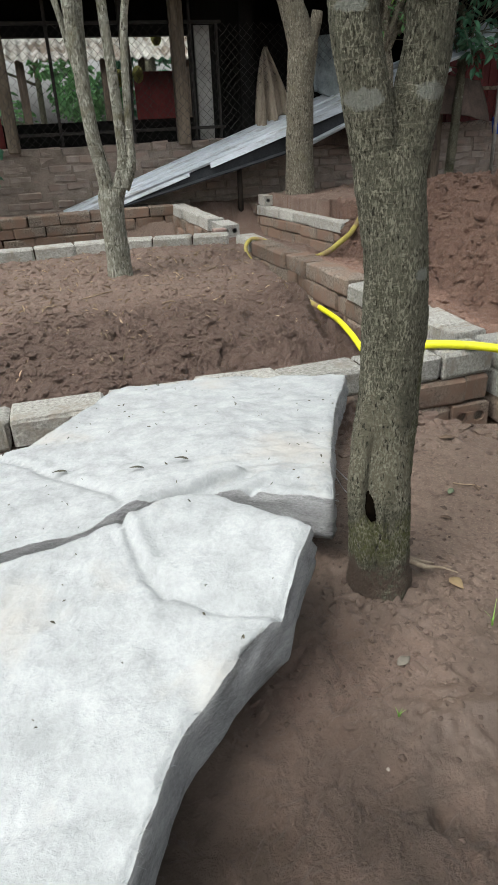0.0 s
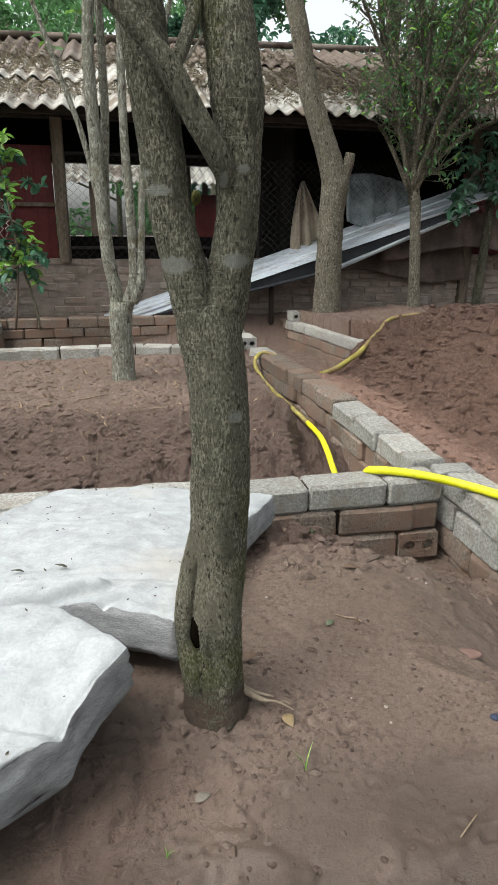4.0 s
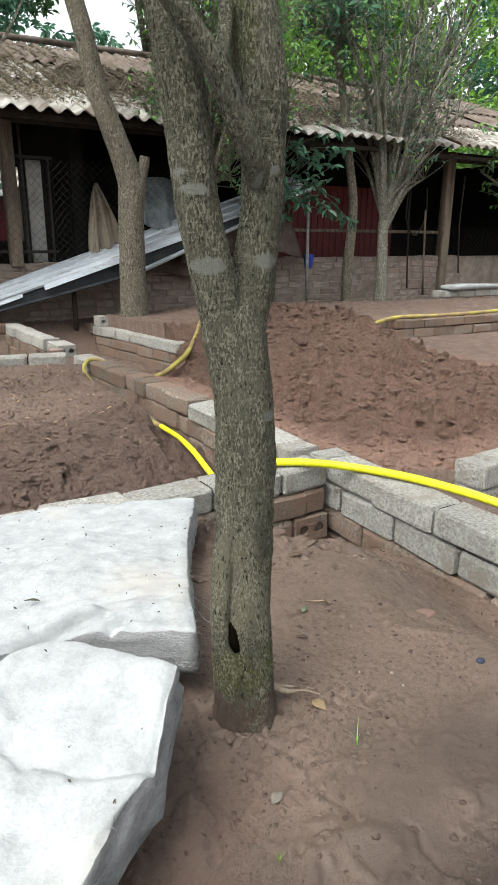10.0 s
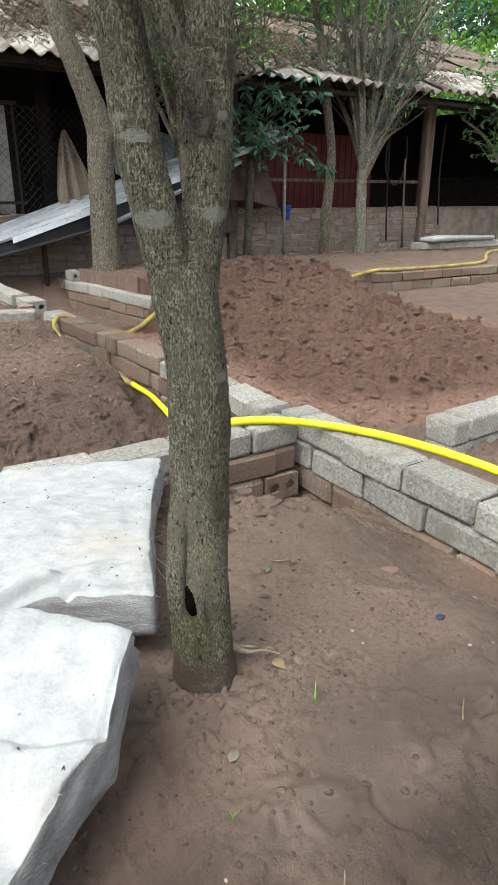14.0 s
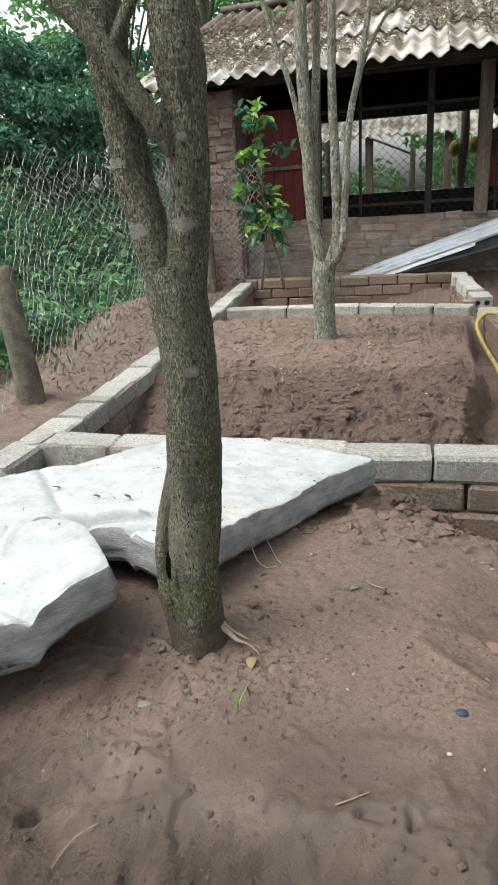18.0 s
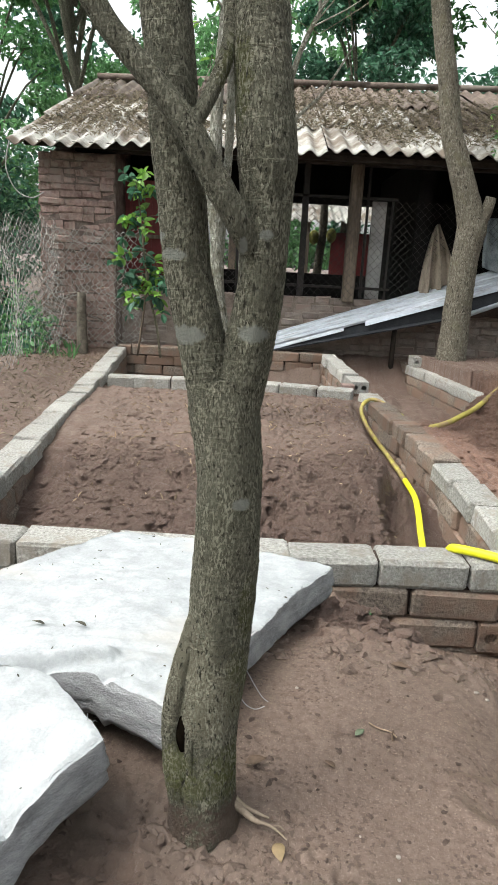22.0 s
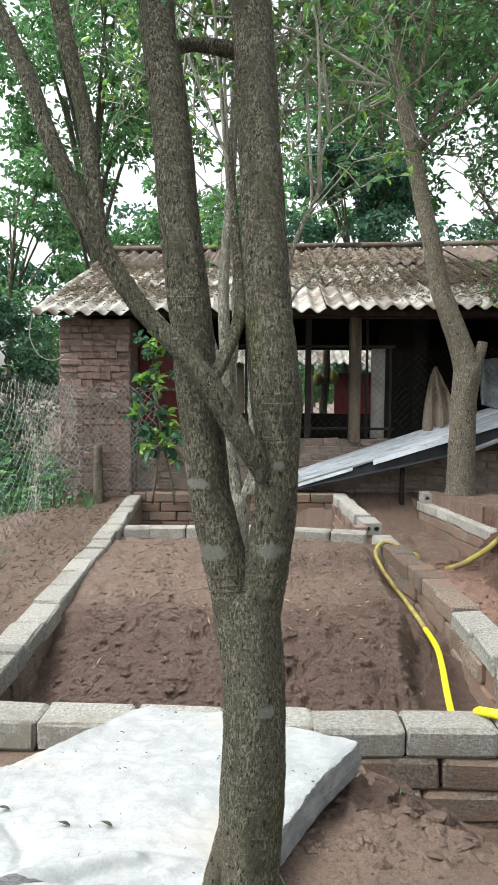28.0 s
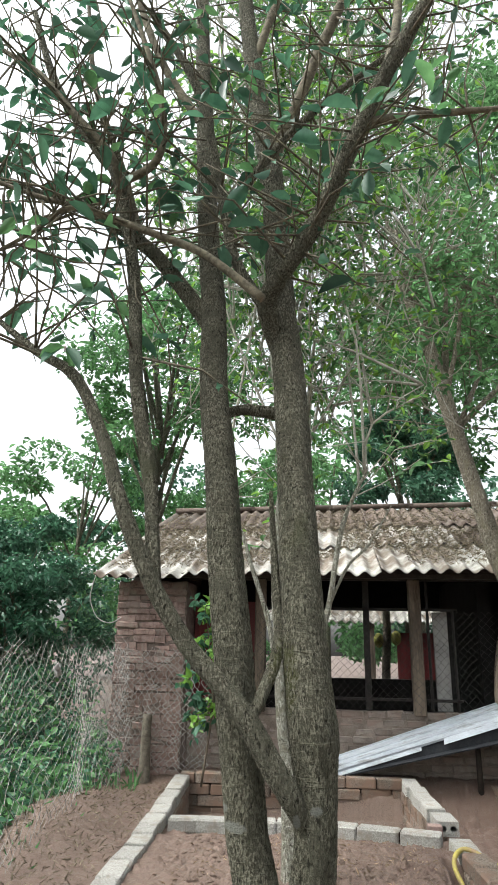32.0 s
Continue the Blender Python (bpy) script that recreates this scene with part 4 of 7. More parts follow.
near_mat, topA = mat_thing("batting_mat", matA, 0.096, "thick white polyester batting mat folded in front of the tree", 27.0,
                           lambda p: -groove(p, [(-0.49, 0.08), (-0.482, 0.02), (-0.472, -0.04), (-0.452, -0.112)], 0.012, 0.007)
                           + groove(p, [(-0.476, 0.08), (-0.466, 0.02), (-0.455, -0.04), (-0.43, -0.09)], 0.006, 0.012)
                           - groove(p, [(-0.46, -0.06), (-0.43, -0.112), (-0.385, -0.147), (-0.345, -0.167), (-0.295, -0.183)], 0.014, 0.013)
                           + groove(p, [(-0.42, -0.075), (-0.36, -0.12), (-0.30, -0.145)], 0.008, 0.03)
                           - groove(p, [(-0.40, -0.02), (-0.34, -0.045), (-0.26, -0.075)], 0.004, 0.010)
                           - groove(p, [(-0.60, -0.10), (-0.52, -0.15), (-0.45, -0.24), (-0.44, -0.30)], 0.006, 0.02) - groove(p, [(-0.85, -0.45), (-0.68, -0.38), (-0.55, -0.40)], 0.008, 0.02))


def loose_fibres(top, parent, n, seed, other):
    """Single fibres that stand out of a mat's rim."""
    rng = random.Random(seed)
    m = top.shape[0] - 1
    bm = bmesh.new()
    c = top.reshape(-1, 3).mean(0)
    for _ in range(n):
        i, j = (m, rng.randint(0, m)) if rng.random() < 0.5 else (rng.randint(0, m), m)
        if np.min(np.hypot(other[..., 0] - top[i, j][0], other[..., 1] - top[i, j][1])) < 0.13:
            continue
        p = Vector(top[i, j]) - Vector((0, 0, 0.075 * rng.random() ** 2.5))
        d = (Vector((p.x - c[0], p.y - c[1], 0)).normalized() + Vector((rng.gauss(0, 0.7), rng.gauss(0, 0.7), rng.gauss(0.1, 0.5)))).normalized() * rng.uniform(0.006, 0.018)
        tube(bm, [p - d * 0.3, p + d * 0.5 + Vector((0, 0, 0.002)), p + d - Vector((0, 0, rng.uniform(0, 0.006)))], [0.0006, 0.0005, 0.0003], 3)
    return tagged(part("loose_fibres", bm, BATTING, parent, smooth=True), "fine white fibres fraying from the rim", kind="stuff")


loose_fibres(topA, near_mat, 700, 4, topB)
loose_fibres(topB, back_mat, 700, 5, topA)

# ---- garden trees ----
def limb_part(name, pts, radii, mat, parent, n=10, steps=6, rough=0.10, label="", seed=0.0, plates=0.0):
    bm = bmesh.new()
    tube(bm, pts, radii, n, steps, rough, seed)
    if plates:
        # short upright plates of bark with furrows between, and wrinkles round the stem
        bm.normal_update()
        for v in bm.verts:
            q = Vector((v.co.x * 165 + seed, v.co.y * 165, v.co.z * 75))
            d = noise.noise(q) + 0.6 * noise.noise(q * 2.1) - 1.3 * max(0.0, 0.16 - abs(noise.noise(q * 0.7 + Vector((7, 3, 1))))) * 4
            d += 0.5 * noise.noise(Vector((v.co.x * 25, v.co.y * 25, v.co.z * 170 + seed)))
            v.co += v.normal * plates * d
    return part(name, bm, mat, parent, label, True)


tree = thing("forked_tree", (-0.035, 0.035, 0.03), "forked fruit tree with rough grey lichened bark in bare mud", "tree")
trunk = limb_part("trunk", [(-0.037, 0.0, -0.06), (-0.037, 0.0, 0.03), (-0.039, 0.001, 0.07), (-0.040, 0.002, 0.11), (-0.041, 0.006, 0.17), (-0.038, 0.018, 0.24), (-0.033, 0.025, 0.3), (-0.028, 0.028, 0.36), (-0.024, 0.030, 0.43), (-0.021, 0.032, 0.5), (-0.019, 0.036, 0.57), (-0.021, 0.043, 0.64), (-0.033, 0.050, 0.73), (-0.042, 0.052, 0.775)],
                  [0.073, 0.062, 0.0565, 0.0545, 0.053, 0.053, 0.053, 0.0515, 0.051, 0.0505, 0.050, 0.050, 0.053, 0.042], BARK, tree, 88, 20, 0.07, "rough grey-brown bark, mossy near the foot", plates=0.0013)
limb_r = limb_part("limb", [(-0.030, 0.052, 0.66), (-0.012, 0.05, 0.76), (0.002, 0.046, 0.84), (0.012, 0.044, 0.91), (0.013, 0.043, 1.0), (0.012, 0.042, 1.045), (0.011, 0.043, 1.075), (0.003, 0.05, 1.15), (-0.005, 0.07, 1.24), (-0.02, 0.14, 1.5), (-0.04, 0.23, 1.8), (-0.06, 0.28, 1.98), (-0.09, 0.36, 2.39), (-0.15, 0.43, 2.82), (-0.21, 0.5, 3.4), (-0.25, 0.55, 4.0), (-0.27, 0.6, 4.7)],
                   [0.036, 0.038, 0.035, 0.0325, 0.034, 0.038, 0.041, 0.0385, 0.0375, 0.035, 0.034, 0.034, 0.031, 0.028, 0.022, 0.016, 0.008], BARK, tree, 56, 22, 0.05, seed=3.0, plates=0.0011)
limb_l = limb_part("limb", [(-0.038, 0.052, 0.64), (-0.055, 0.052, 0.76), (-0.076, 0.054, 0.85), (-0.094, 0.056, 0.93), (-0.104, 0.058, 1.02), (-0.115, 0.062, 1.1), (-0.124, 0.072, 1.19), (-0.148, 0.10, 1.37), (-0.17, 0.15, 1.55), (-0.20, 0.21, 1.73), (-0.22, 0.28, 1.96), (-0.26, 0.36, 2.27), (-0.3, 0.43, 2.73), (-0.34, 0.5, 3.25), (-0.36, 0.55, 3.9), (-0.42, 0.6, 4.6)],
                   [0.032, 0.036, 0.034, 0.0335, 0.0335, 0.034, 0.034, 0.033, 0.032, 0.031, 0.030, 0.028, 0.025, 0.020, 0.014, 0.007], BARK, tree, 56, 22, 0.05, seed=7.0, plates=0.0011)
BRANCHES = [
    ([(0.002, 0.035, 0.945), (-0.02, 0.015, 0.985), (-0.052, 0.005, 1.035), (-0.085, 0.0, 1.09), (-0.112, 0.0, 1.125), (-0.14, 0.0, 1.155), (-0.178, 0.0, 1.194), (-0.203, 0.0, 1.225), (-0.25, -0.01, 1.30), (-0.29, -0.01, 1.38), (-0.33, 0.0, 1.47), (-0.37, 0.02, 1.57), (-0.45, 0.05, 1.71), (-0.55, 0.07, 1.78), (-0.68, 0.1, 1.89)],
     [0.016, 0.018, 0.0185, 0.018, 0.0165, 0.0155, 0.015, 0.015, 0.0145, 0.0145, 0.0135, 0.0125, 0.0115, 0.009, 0.005]),
    ([(-0.245, -0.01, 1.29), (-0.262, 0.01, 1.38), (-0.285, 0.05, 1.5), (-0.34, 0.1, 1.71), (-0.4, 0.2, 2.04), (-0.48, 0.25, 2.35), (-0.55, 0.28, 2.47), (-0.71, 0.3, 2.74), (-0.81, 0.3, 3.03)],
     [0.010, 0.013, 0.013, 0.014, 0.015, 0.015, 0.016, 0.012, 0.008]),
    ([(-0.088, 0.0, 1.095), (-0.067, 0.02, 1.14), (-0.05, 0.045, 1.19), (-0.046, 0.07, 1.24), (-0.055, 0.1, 1.32), (-0.07, 0.16, 1.5)], [0.010, 0.0105, 0.0105, 0.010, 0.008, 0.004]),
    ([(-0.06, 0.26, 1.86), (-0.085, 0.2, 1.94), (-0.05, 0.15, 1.98), (0.03, 0.1, 2.08), (0.1, 0.05, 2.21), (0.18, 0.0, 2.36), (0.3, -0.05, 2.56)], [0.026, 0.024, 0.02, 0.019, 0.018, 0.017, 0.013]),
    ([(-0.09, 0.2, 1.93), (-0.16, 0.2, 2.06), (-0.2, 0.2, 2.25), (-0.27, 0.2, 2.57), (-0.41, 0.2, 2.85)], [0.015, 0.012, 0.012, 0.012, 0.008]),
    ([(-0.19, 0.2, 2.18), (-0.16, 0.2, 2.23), (-0.05, 0.2, 2.39), (0.09, 0.2, 2.53), (0.25, 0.2, 2.66)], [0.010, 0.011, 0.010, 0.009, 0.007]),
    ([(-0.23, 0.29, 1.94), (-0.34, 0.3, 2.1), (-0.42, 0.3, 2.19), (-0.57, 0.3, 2.3), (-0.73, 0.3, 2.37), (-0.88, 0.3, 2.44)], [0.022, 0.020, 0.018, 0.015, 0.012, 0.008]),
    ([(-0.18, 0.225, 1.69), (-0.13, 0.23, 1.70), (-0.06, 0.235, 1.69)], [0.012, 0.012, 0.016]),
    ([(0.12, 0.03, 2.26), (0.25, 0.06, 2.30), (0.45, 0.1, 2.34)], [0.011, 0.009, 0.005]),
    ([(-0.10, 0.37, 2.45), (0.02, 0.33, 2.75), (0.16, 0.30, 3.1), (0.3, 0.3, 3.6), (0.38, 0.32, 4.2)], [0.016, 0.015, 0.013, 0.010, 0.005]),
    ([(-0.16, 0.44, 2.9), (-0.08, 0.45, 3.2), (0.04, 0.5, 3.7), (0.1, 0.55, 4.3)], [0.014, 0.012, 0.009, 0.004]),
    ([(-0.29, 0.42, 2.65), (-0.45, 0.42, 2.95), (-0.58, 0.42, 3.4), (-0.65, 0.45, 4.0)], [0.014, 0.012, 0.009, 0.004]),
    ([(0.18, 0.0, 2.36), (0.22, 0.05, 2.6), (0.24, 0.1, 3.0), (0.2, 0.15, 3.5)], [0.011, 0.010, 0.008, 0.004]),
    ([(-0.42, 0.3, 2.19), (-0.5, 0.33, 2.45), (-0.62, 0.35, 2.8), (-0.7, 0.38, 3.3)], [0.011, 0.010, 0.008, 0.004]),
    ([(-0.087, 0.12, 1.906), (-0.219, 0.12, 2.024), (-0.35, 0.12, 2.091), (-0.501, 0.12, 2.162), (-0.608, 0.12, 2.2), (-0.75, 0.11, 2.26)], [0.010, 0.009, 0.008, 0.0075, 0.006, 0.004]),
    ([(-0.501, 0.12, 2.162), (-0.555, 0.12, 2.162), (-0.617, 0.12, 2.108), (-0.70, 0.12, 2.06)], [0.006, 0.006, 0.005, 0.003]),
    ([(-0.44, 0.2, 2.30), (-0.353, 0.17, 2.333), (-0.34, 0.14, 2.457), (-0.378, 0.12, 2.603), (-0.443, 0.12, 2.801)], [0.010, 0.010, 0.009, 0.007, 0.005]),
    ([(-0.46, 0.23, 2.29), (-0.475, 0.18, 2.362), (-0.573, 0.15, 2.475), (-0.679, 0.15, 2.614), (-0.801, 0.15, 2.714)], [0.011, 0.010, 0.009, 0.007, 0.005]),
]
for k, (p, r) in enumerate(BRANCHES):
    limb_part("branch", p, r, BARK if k < 8 else TWIG, tree, 12, 6, 0.06, seed=float(k))


def spray(anchors, count, reach, rng, up=0.35):
    """Thin side twigs that leave a line of anchor points; gives their lines."""
    out = []
    for _ in range(count):
        a = Vector(anchors[rng.randrange(len(anchors))])
        d = Vector((rng.gauss(0, 1), rng.gauss(0, 1), rng.gauss(up, 0.7))).normalized()
        ln = reach * rng.uniform(0.5, 1.3)
        b = a + d * ln * 0.5 + Vector((rng.uniform(-1, 1), rng.uniform(-1, 1), rng.uniform(-0.3, 1))) * ln * 0.12
        out.append([a, b, a + d * ln + Vector((rng.uniform(-1, 1), rng.uniform(-1, 1), rng.uniform(-0.5, 1))) * ln * 0.2])
    return out


def twigs_part(lines, r, mat, parent, name="twig_growth", n=4):
    bm = bmesh.new()
    for p in lines:
        tube(bm, p, [r, r * 0.7, r * 0.35], n)
    ob = part(name, bm, mat, parent, smooth=True)
    return tagged(ob, "thin bare twigs", kind="stuff")


def along(lines, per, rng, tip_only=0.3):
    pts = []
    for p in lines:
        for _ in range(per):
            t = rng.uniform(tip_only, 1.0)
            q = p[0].lerp(p[1], t * 2) if t < 0.5 else p[1].lerp(p[2], t * 2 - 1)
            pts.append(q[:])
    return pts


rng = random.Random(11)
anchors = []
for p, r in BRANCHES[:7] + BRANCHES[8:]:
    q, _ = smoothed(p, r, 4)
    anchors += [v for v in q[len(q) // 3:] if v.z > 1.75]
anchors += [Vector(v) for v in ((-0.12, 0.4, 2.7), (-0.18, 0.46, 3.0), (-0.32, 0.47, 2.9), (-0.34, 0.5, 3.1), (-0.21, 0.5, 3.25))]
tw = spray(anchors, 480, 0.30, rng)
tw = [t for t in tw if min(v.y for v in t) > -0.3 and min(v.z for v in t) > 1.62]
twigs_part(tw, 0.0032, TWIG, tree)
tagged(leaves("foliage", along(tw[:210], 2, rng, 0.4), 0.066, LEAF_DARK, tree, seed=5, slim=0.46, smooth=True), "broad dark green leaves in loose sprays", kind="stuff")
tagged(leaves("foliage", along(tw[:60], 2, rng, 0.4), 0.060, LEAF, tree, seed=6, slim=0.5, smooth=True), "younger green leaves", kind="stuff")
tagged(leaves("foliage", along(tw[200:], 2, rng, 0.5), 0.036, LEAF_DARK, tree, seed=7, slim=0.4, smooth=True), "small dark leaves on thin twigs", kind="stuff")
# hollow and roots of the forked tree
limb_part("buttress", [(-0.064, -0.022, 0.02), (-0.074, -0.022, 0.09), (-0.083, -0.022, 0.15), (-0.092, -0.012, 0.19), (-0.093, -0.004, 0.25), (-0.078, 0.008, 0.33), (-0.058, 0.018, 0.43)], [0.026, 0.022, 0.022, 0.017, 0.016, 0.018, 0.010], BARK, tree, 40, 20, 0.08, "side root rib grown up the foot", plates=0.001)
limb_part("rim", [(-0.055, -0.042, 0.15), (-0.062, -0.038, 0.19), (-0.062, -0.028, 0.23), (-0.058, -0.016, 0.29)], [0.004, 0.007, 0.008, 0.004], BARK, tree, 12, 6, 0.10, "swollen lip of the hollow")
# no real cavity: a near-black bulge paints the hollow's inner shade
limb_part("hollow", [(-0.072, -0.030, 0.190), (-0.074, -0.022, 0.205), (-0.074, -0.016, 0.22), (-0.072, -0.010, 0.24), (-0.068, -0.004, 0.262)], [0.005, 0.0115, 0.0125, 0.010, 0.003], HOLLOW_SHADE, tree, 12, 6, 0.12, "black bulge painted as the shaded hollow at the foot")
limb_part("root", [(0.0, 0.0, 0.075), (0.025, -0.008, 0.062), (0.048, -0.020, 0.053), (0.066, -0.024, 0.051), (0.082, -0.031, 0.049), (0.101, -0.047, 0.045)], [0.010, 0.0065, 0.0046, 0.0028, 0.0019, 0.001], ROOT, tree, 9, 5, 0.08, "pale surface root")
limb_part("root", [(0.0, 0.01, 0.08), (0.025, 0.0, 0.064), (0.049, -0.006, 0.056), (0.072, -0.009, 0.048)], [0.009, 0.0048, 0.003, 0.0014], ROOT, tree, 9, 4, 0.08, "pale surface root")
limb_part("root", [(0.078, -0.029, 0.049), (0.088, -0.024, 0.048), (0.098, -0.030, 0.046)], [0.0026, 0.002, 0.001], ROOT, tree, 7, 3, 0.0, "pale surface root")
# slender many-stemmed tree in the bed
tree2 = thing("slender_tree", (-0.17, 2.97, -0.06), "slender tree with several pale lichened stems in the bed", "tree")
limb_part("trunk", [(-0.17, 2.97, -0.14), (-0.17, 2.97, -0.03), (-0.172, 2.97, 0.12), (-0.175, 2.96, 0.3), (-0.175, 2.96, 0.44), (-0.17, 2.96, 0.5)], [0.12, 0.082, 0.068, 0.064, 0.07, 0.055], BARK_PALE, tree2, 18, 6, 0.08)
STEMS2 = [
    ([(-0.18, 2.96, 0.4), (-0.20, 2.96, 0.6), (-0.23, 2.95, 0.8), (-0.26, 2.95, 1.36), (-0.27, 2.96, 1.78), (-0.24, 2.98, 2.2), (-0.2, 3.0, 2.9), (-0.1, 3.05, 3.6)], [0.04, 0.04, 0.037, 0.035, 0.033, 0.03, 0.025, 0.014]),
    ([(-0.22, 2.97, 0.75), (-0.225, 3.0, 1.1), (-0.20, 3.03, 1.6), (-0.22, 3.06, 2.3), (-0.34, 3.1, 3.2)], [0.02, 0.026, 0.024, 0.021, 0.011]),
    ([(-0.15, 2.95, 0.42), (-0.11, 2.94, 0.54), (-0.085, 2.93, 0.66), (-0.09, 2.93, 1.01), (-0.105, 2.94, 1.43), (-0.1, 2.95, 1.94), (-0.1, 2.95, 2.4), (-0.02, 2.9, 3.2)], [0.04, 0.038, 0.03, 0.027, 0.024, 0.021, 0.018, 0.01]),
    ([(-0.10, 2.93, 0.5), (-0.05, 2.92, 0.62), (-0.04, 2.92, 0.8), (-0.01, 2.92, 1.23), (0.05, 2.92, 1.5), (0.14, 2.9, 1.96), (0.3, 2.88, 2.3)], [0.034, 0.03, 0.022, 0.019, 0.018, 0.015, 0.008]),
    ([(-0.24, 2.96, 0.9), (-0.28, 2.98, 1.15), (-0.33, 3.0, 1.4), (-0.43, 3.0, 1.7), (-0.53, 3.02, 2.0), (-0.7, 3.05, 2.4)], [0.014, 0.016, 0.016, 0.014, 0.012, 0.006]),
    ([(0.04, 2.92, 1.46), (0.16, 2.95, 1.7), (0.3, 3.0, 1.85), (0.45, 3.05, 2.1)], [0.011, 0.009, 0.008, 0.004]),
]
for k, (p, r) in enumerate(STEMS2):
    limb_part("stem", p, r, BARK_PALE, tree2, 12, 6, 0.08, seed=20.0 + k)
rng = random.Random(5)
an = []
for p, r in STEMS2:
    q, _ = smoothed(p, r, 5)
    an += [v for v in q if v.z > 2.1]
for k in range(100):
    a = an[rng.randrange(len(an))]
    e = Vector((rng.uniform(-1.5, 1.3), rng.uniform(2.4, 3.9), rng.uniform(2.6, 6.8)))
    q = [a, a.lerp(e, 0.35) + Vector((rng.uniform(-0.12, 0.12), rng.uniform(-0.1, 0.1), 0.12)), a.lerp(e, 0.7) + Vector((rng.uniform(-0.12, 0.12), 0, 0.1)), e]
    limb_part("branch", q, [0.011, 0.008, 0.006, 0.003], PALE_TWIG, tree2, 5, 3, 0.0)
    an += smoothed(q, [0] * 4, 3)[0][2:]
tw2 = spray(an, 950, 0.5, rng, 0.9)
twigs_part(tw2, 0.0045, PALE_TWIG, tree2)
tw3 = spray([t[2] for t in tw2], 1500, 0.35, rng, 0.5)
twigs_part(tw3, 0.003, PALE_TWIG, tree2)
tagged(leaves("foliage", along(tw3, 5, rng, 0.3) + along(tw2, 2, rng, 0.5), 0.066, LEAF, tree2, seed=8), "sparse small green leaves", kind="stuff")
tagged(leaves("foliage", along(tw3, 3, rng, 0.3), 0.07, LEAF_BRIGHT, tree2, seed=18), "yellow-green young leaves", kind="stuff")

# tree beside the metal sheets
tree3 = thing("leaning_tree", (1.974, 5.72, 0.116), "tan-barked fruit tree, one limb bent over the shed roof", "tree")
limb_part("trunk", [(1.964, 5.72, 0.02), (1.964, 5.72, 0.135), (1.964, 5.72, 0.615), (1.974, 5.72, 1.095), (2.002, 5.72, 1.364), (2.012, 5.72, 1.479)], [0.17, 0.15, 0.135, 0.13, 0.145, 0.12], BARK_TAN, tree3, 18, 8, 0.06)
limb_part("limb", [(1.993, 5.72, 1.335), (1.955, 5.72, 1.527), (1.885, 5.72, 1.729), (1.775, 5.72, 2.007), (1.695, 5.74, 2.247), (1.60, 5.77, 2.727), (1.52, 5.82, 3.111), (1.35, 5.82, 3.879), (1.148, 5.82, 4.791), (0.889, 5.82, 5.511)], [0.13, 0.125, 0.115, 0.105, 0.10, 0.09, 0.085, 0.085, 0.075, 0.05], BARK_TAN, tree3, 16, 6, 0.06)
limb_part("limb", [(2.031, 5.72, 1.383), (2.108, 5.7, 1.537), (2.137, 5.69, 1.671)], [0.08, 0.06, 0.05], BARK_TAN, tree3, 12, 4, 0.06, "cut limb stump")
rng = random.Random(8)
crown3 = [Vector((1.35, 5.8, 4.0)), Vector((1.15, 5.8, 4.9)), Vector((1.0, 5.8, 5.4)), Vector((0.9, 5.8, 5.6)), Vector((1.45, 5.8, 3.6))]
for k in range(16):
    a = crown3[k % 5]
    e = Vector((rng.uniform(0.2, 3.4), rng.uniform(5.6, 7.4), rng.uniform(4.6, 8.6)))
    q = [a, a.lerp(e, 0.5) + Vector((rng.uniform(-0.2, 0.2), 0, 0.2)), e]
    limb_part("branch", q, [0.035, 0.022, 0.008], BARK_TAN, tree3, 7, 4, 0.05)
    crown3 += [a.lerp(e, 0.6), e]
tw = spray(crown3, 130, 1.1, rng, 0.4)
twigs_part(tw, 0.010, BARK_TAN, tree3)
tw2 = spray([t[2] for t in tw] + [t[1] for t in tw], 520, 0.55, rng, 0.2)
twigs_part(tw2, 0.005, TWIG, tree3)
tagged(leaves("foliage", along(tw2, 7, rng, 0.2), 0.12, LEAF, tree3, seed=9), "loose mid-green leaves", kind="stuff")

tree3.location += Vector((0.06, 0.12, 0.0))


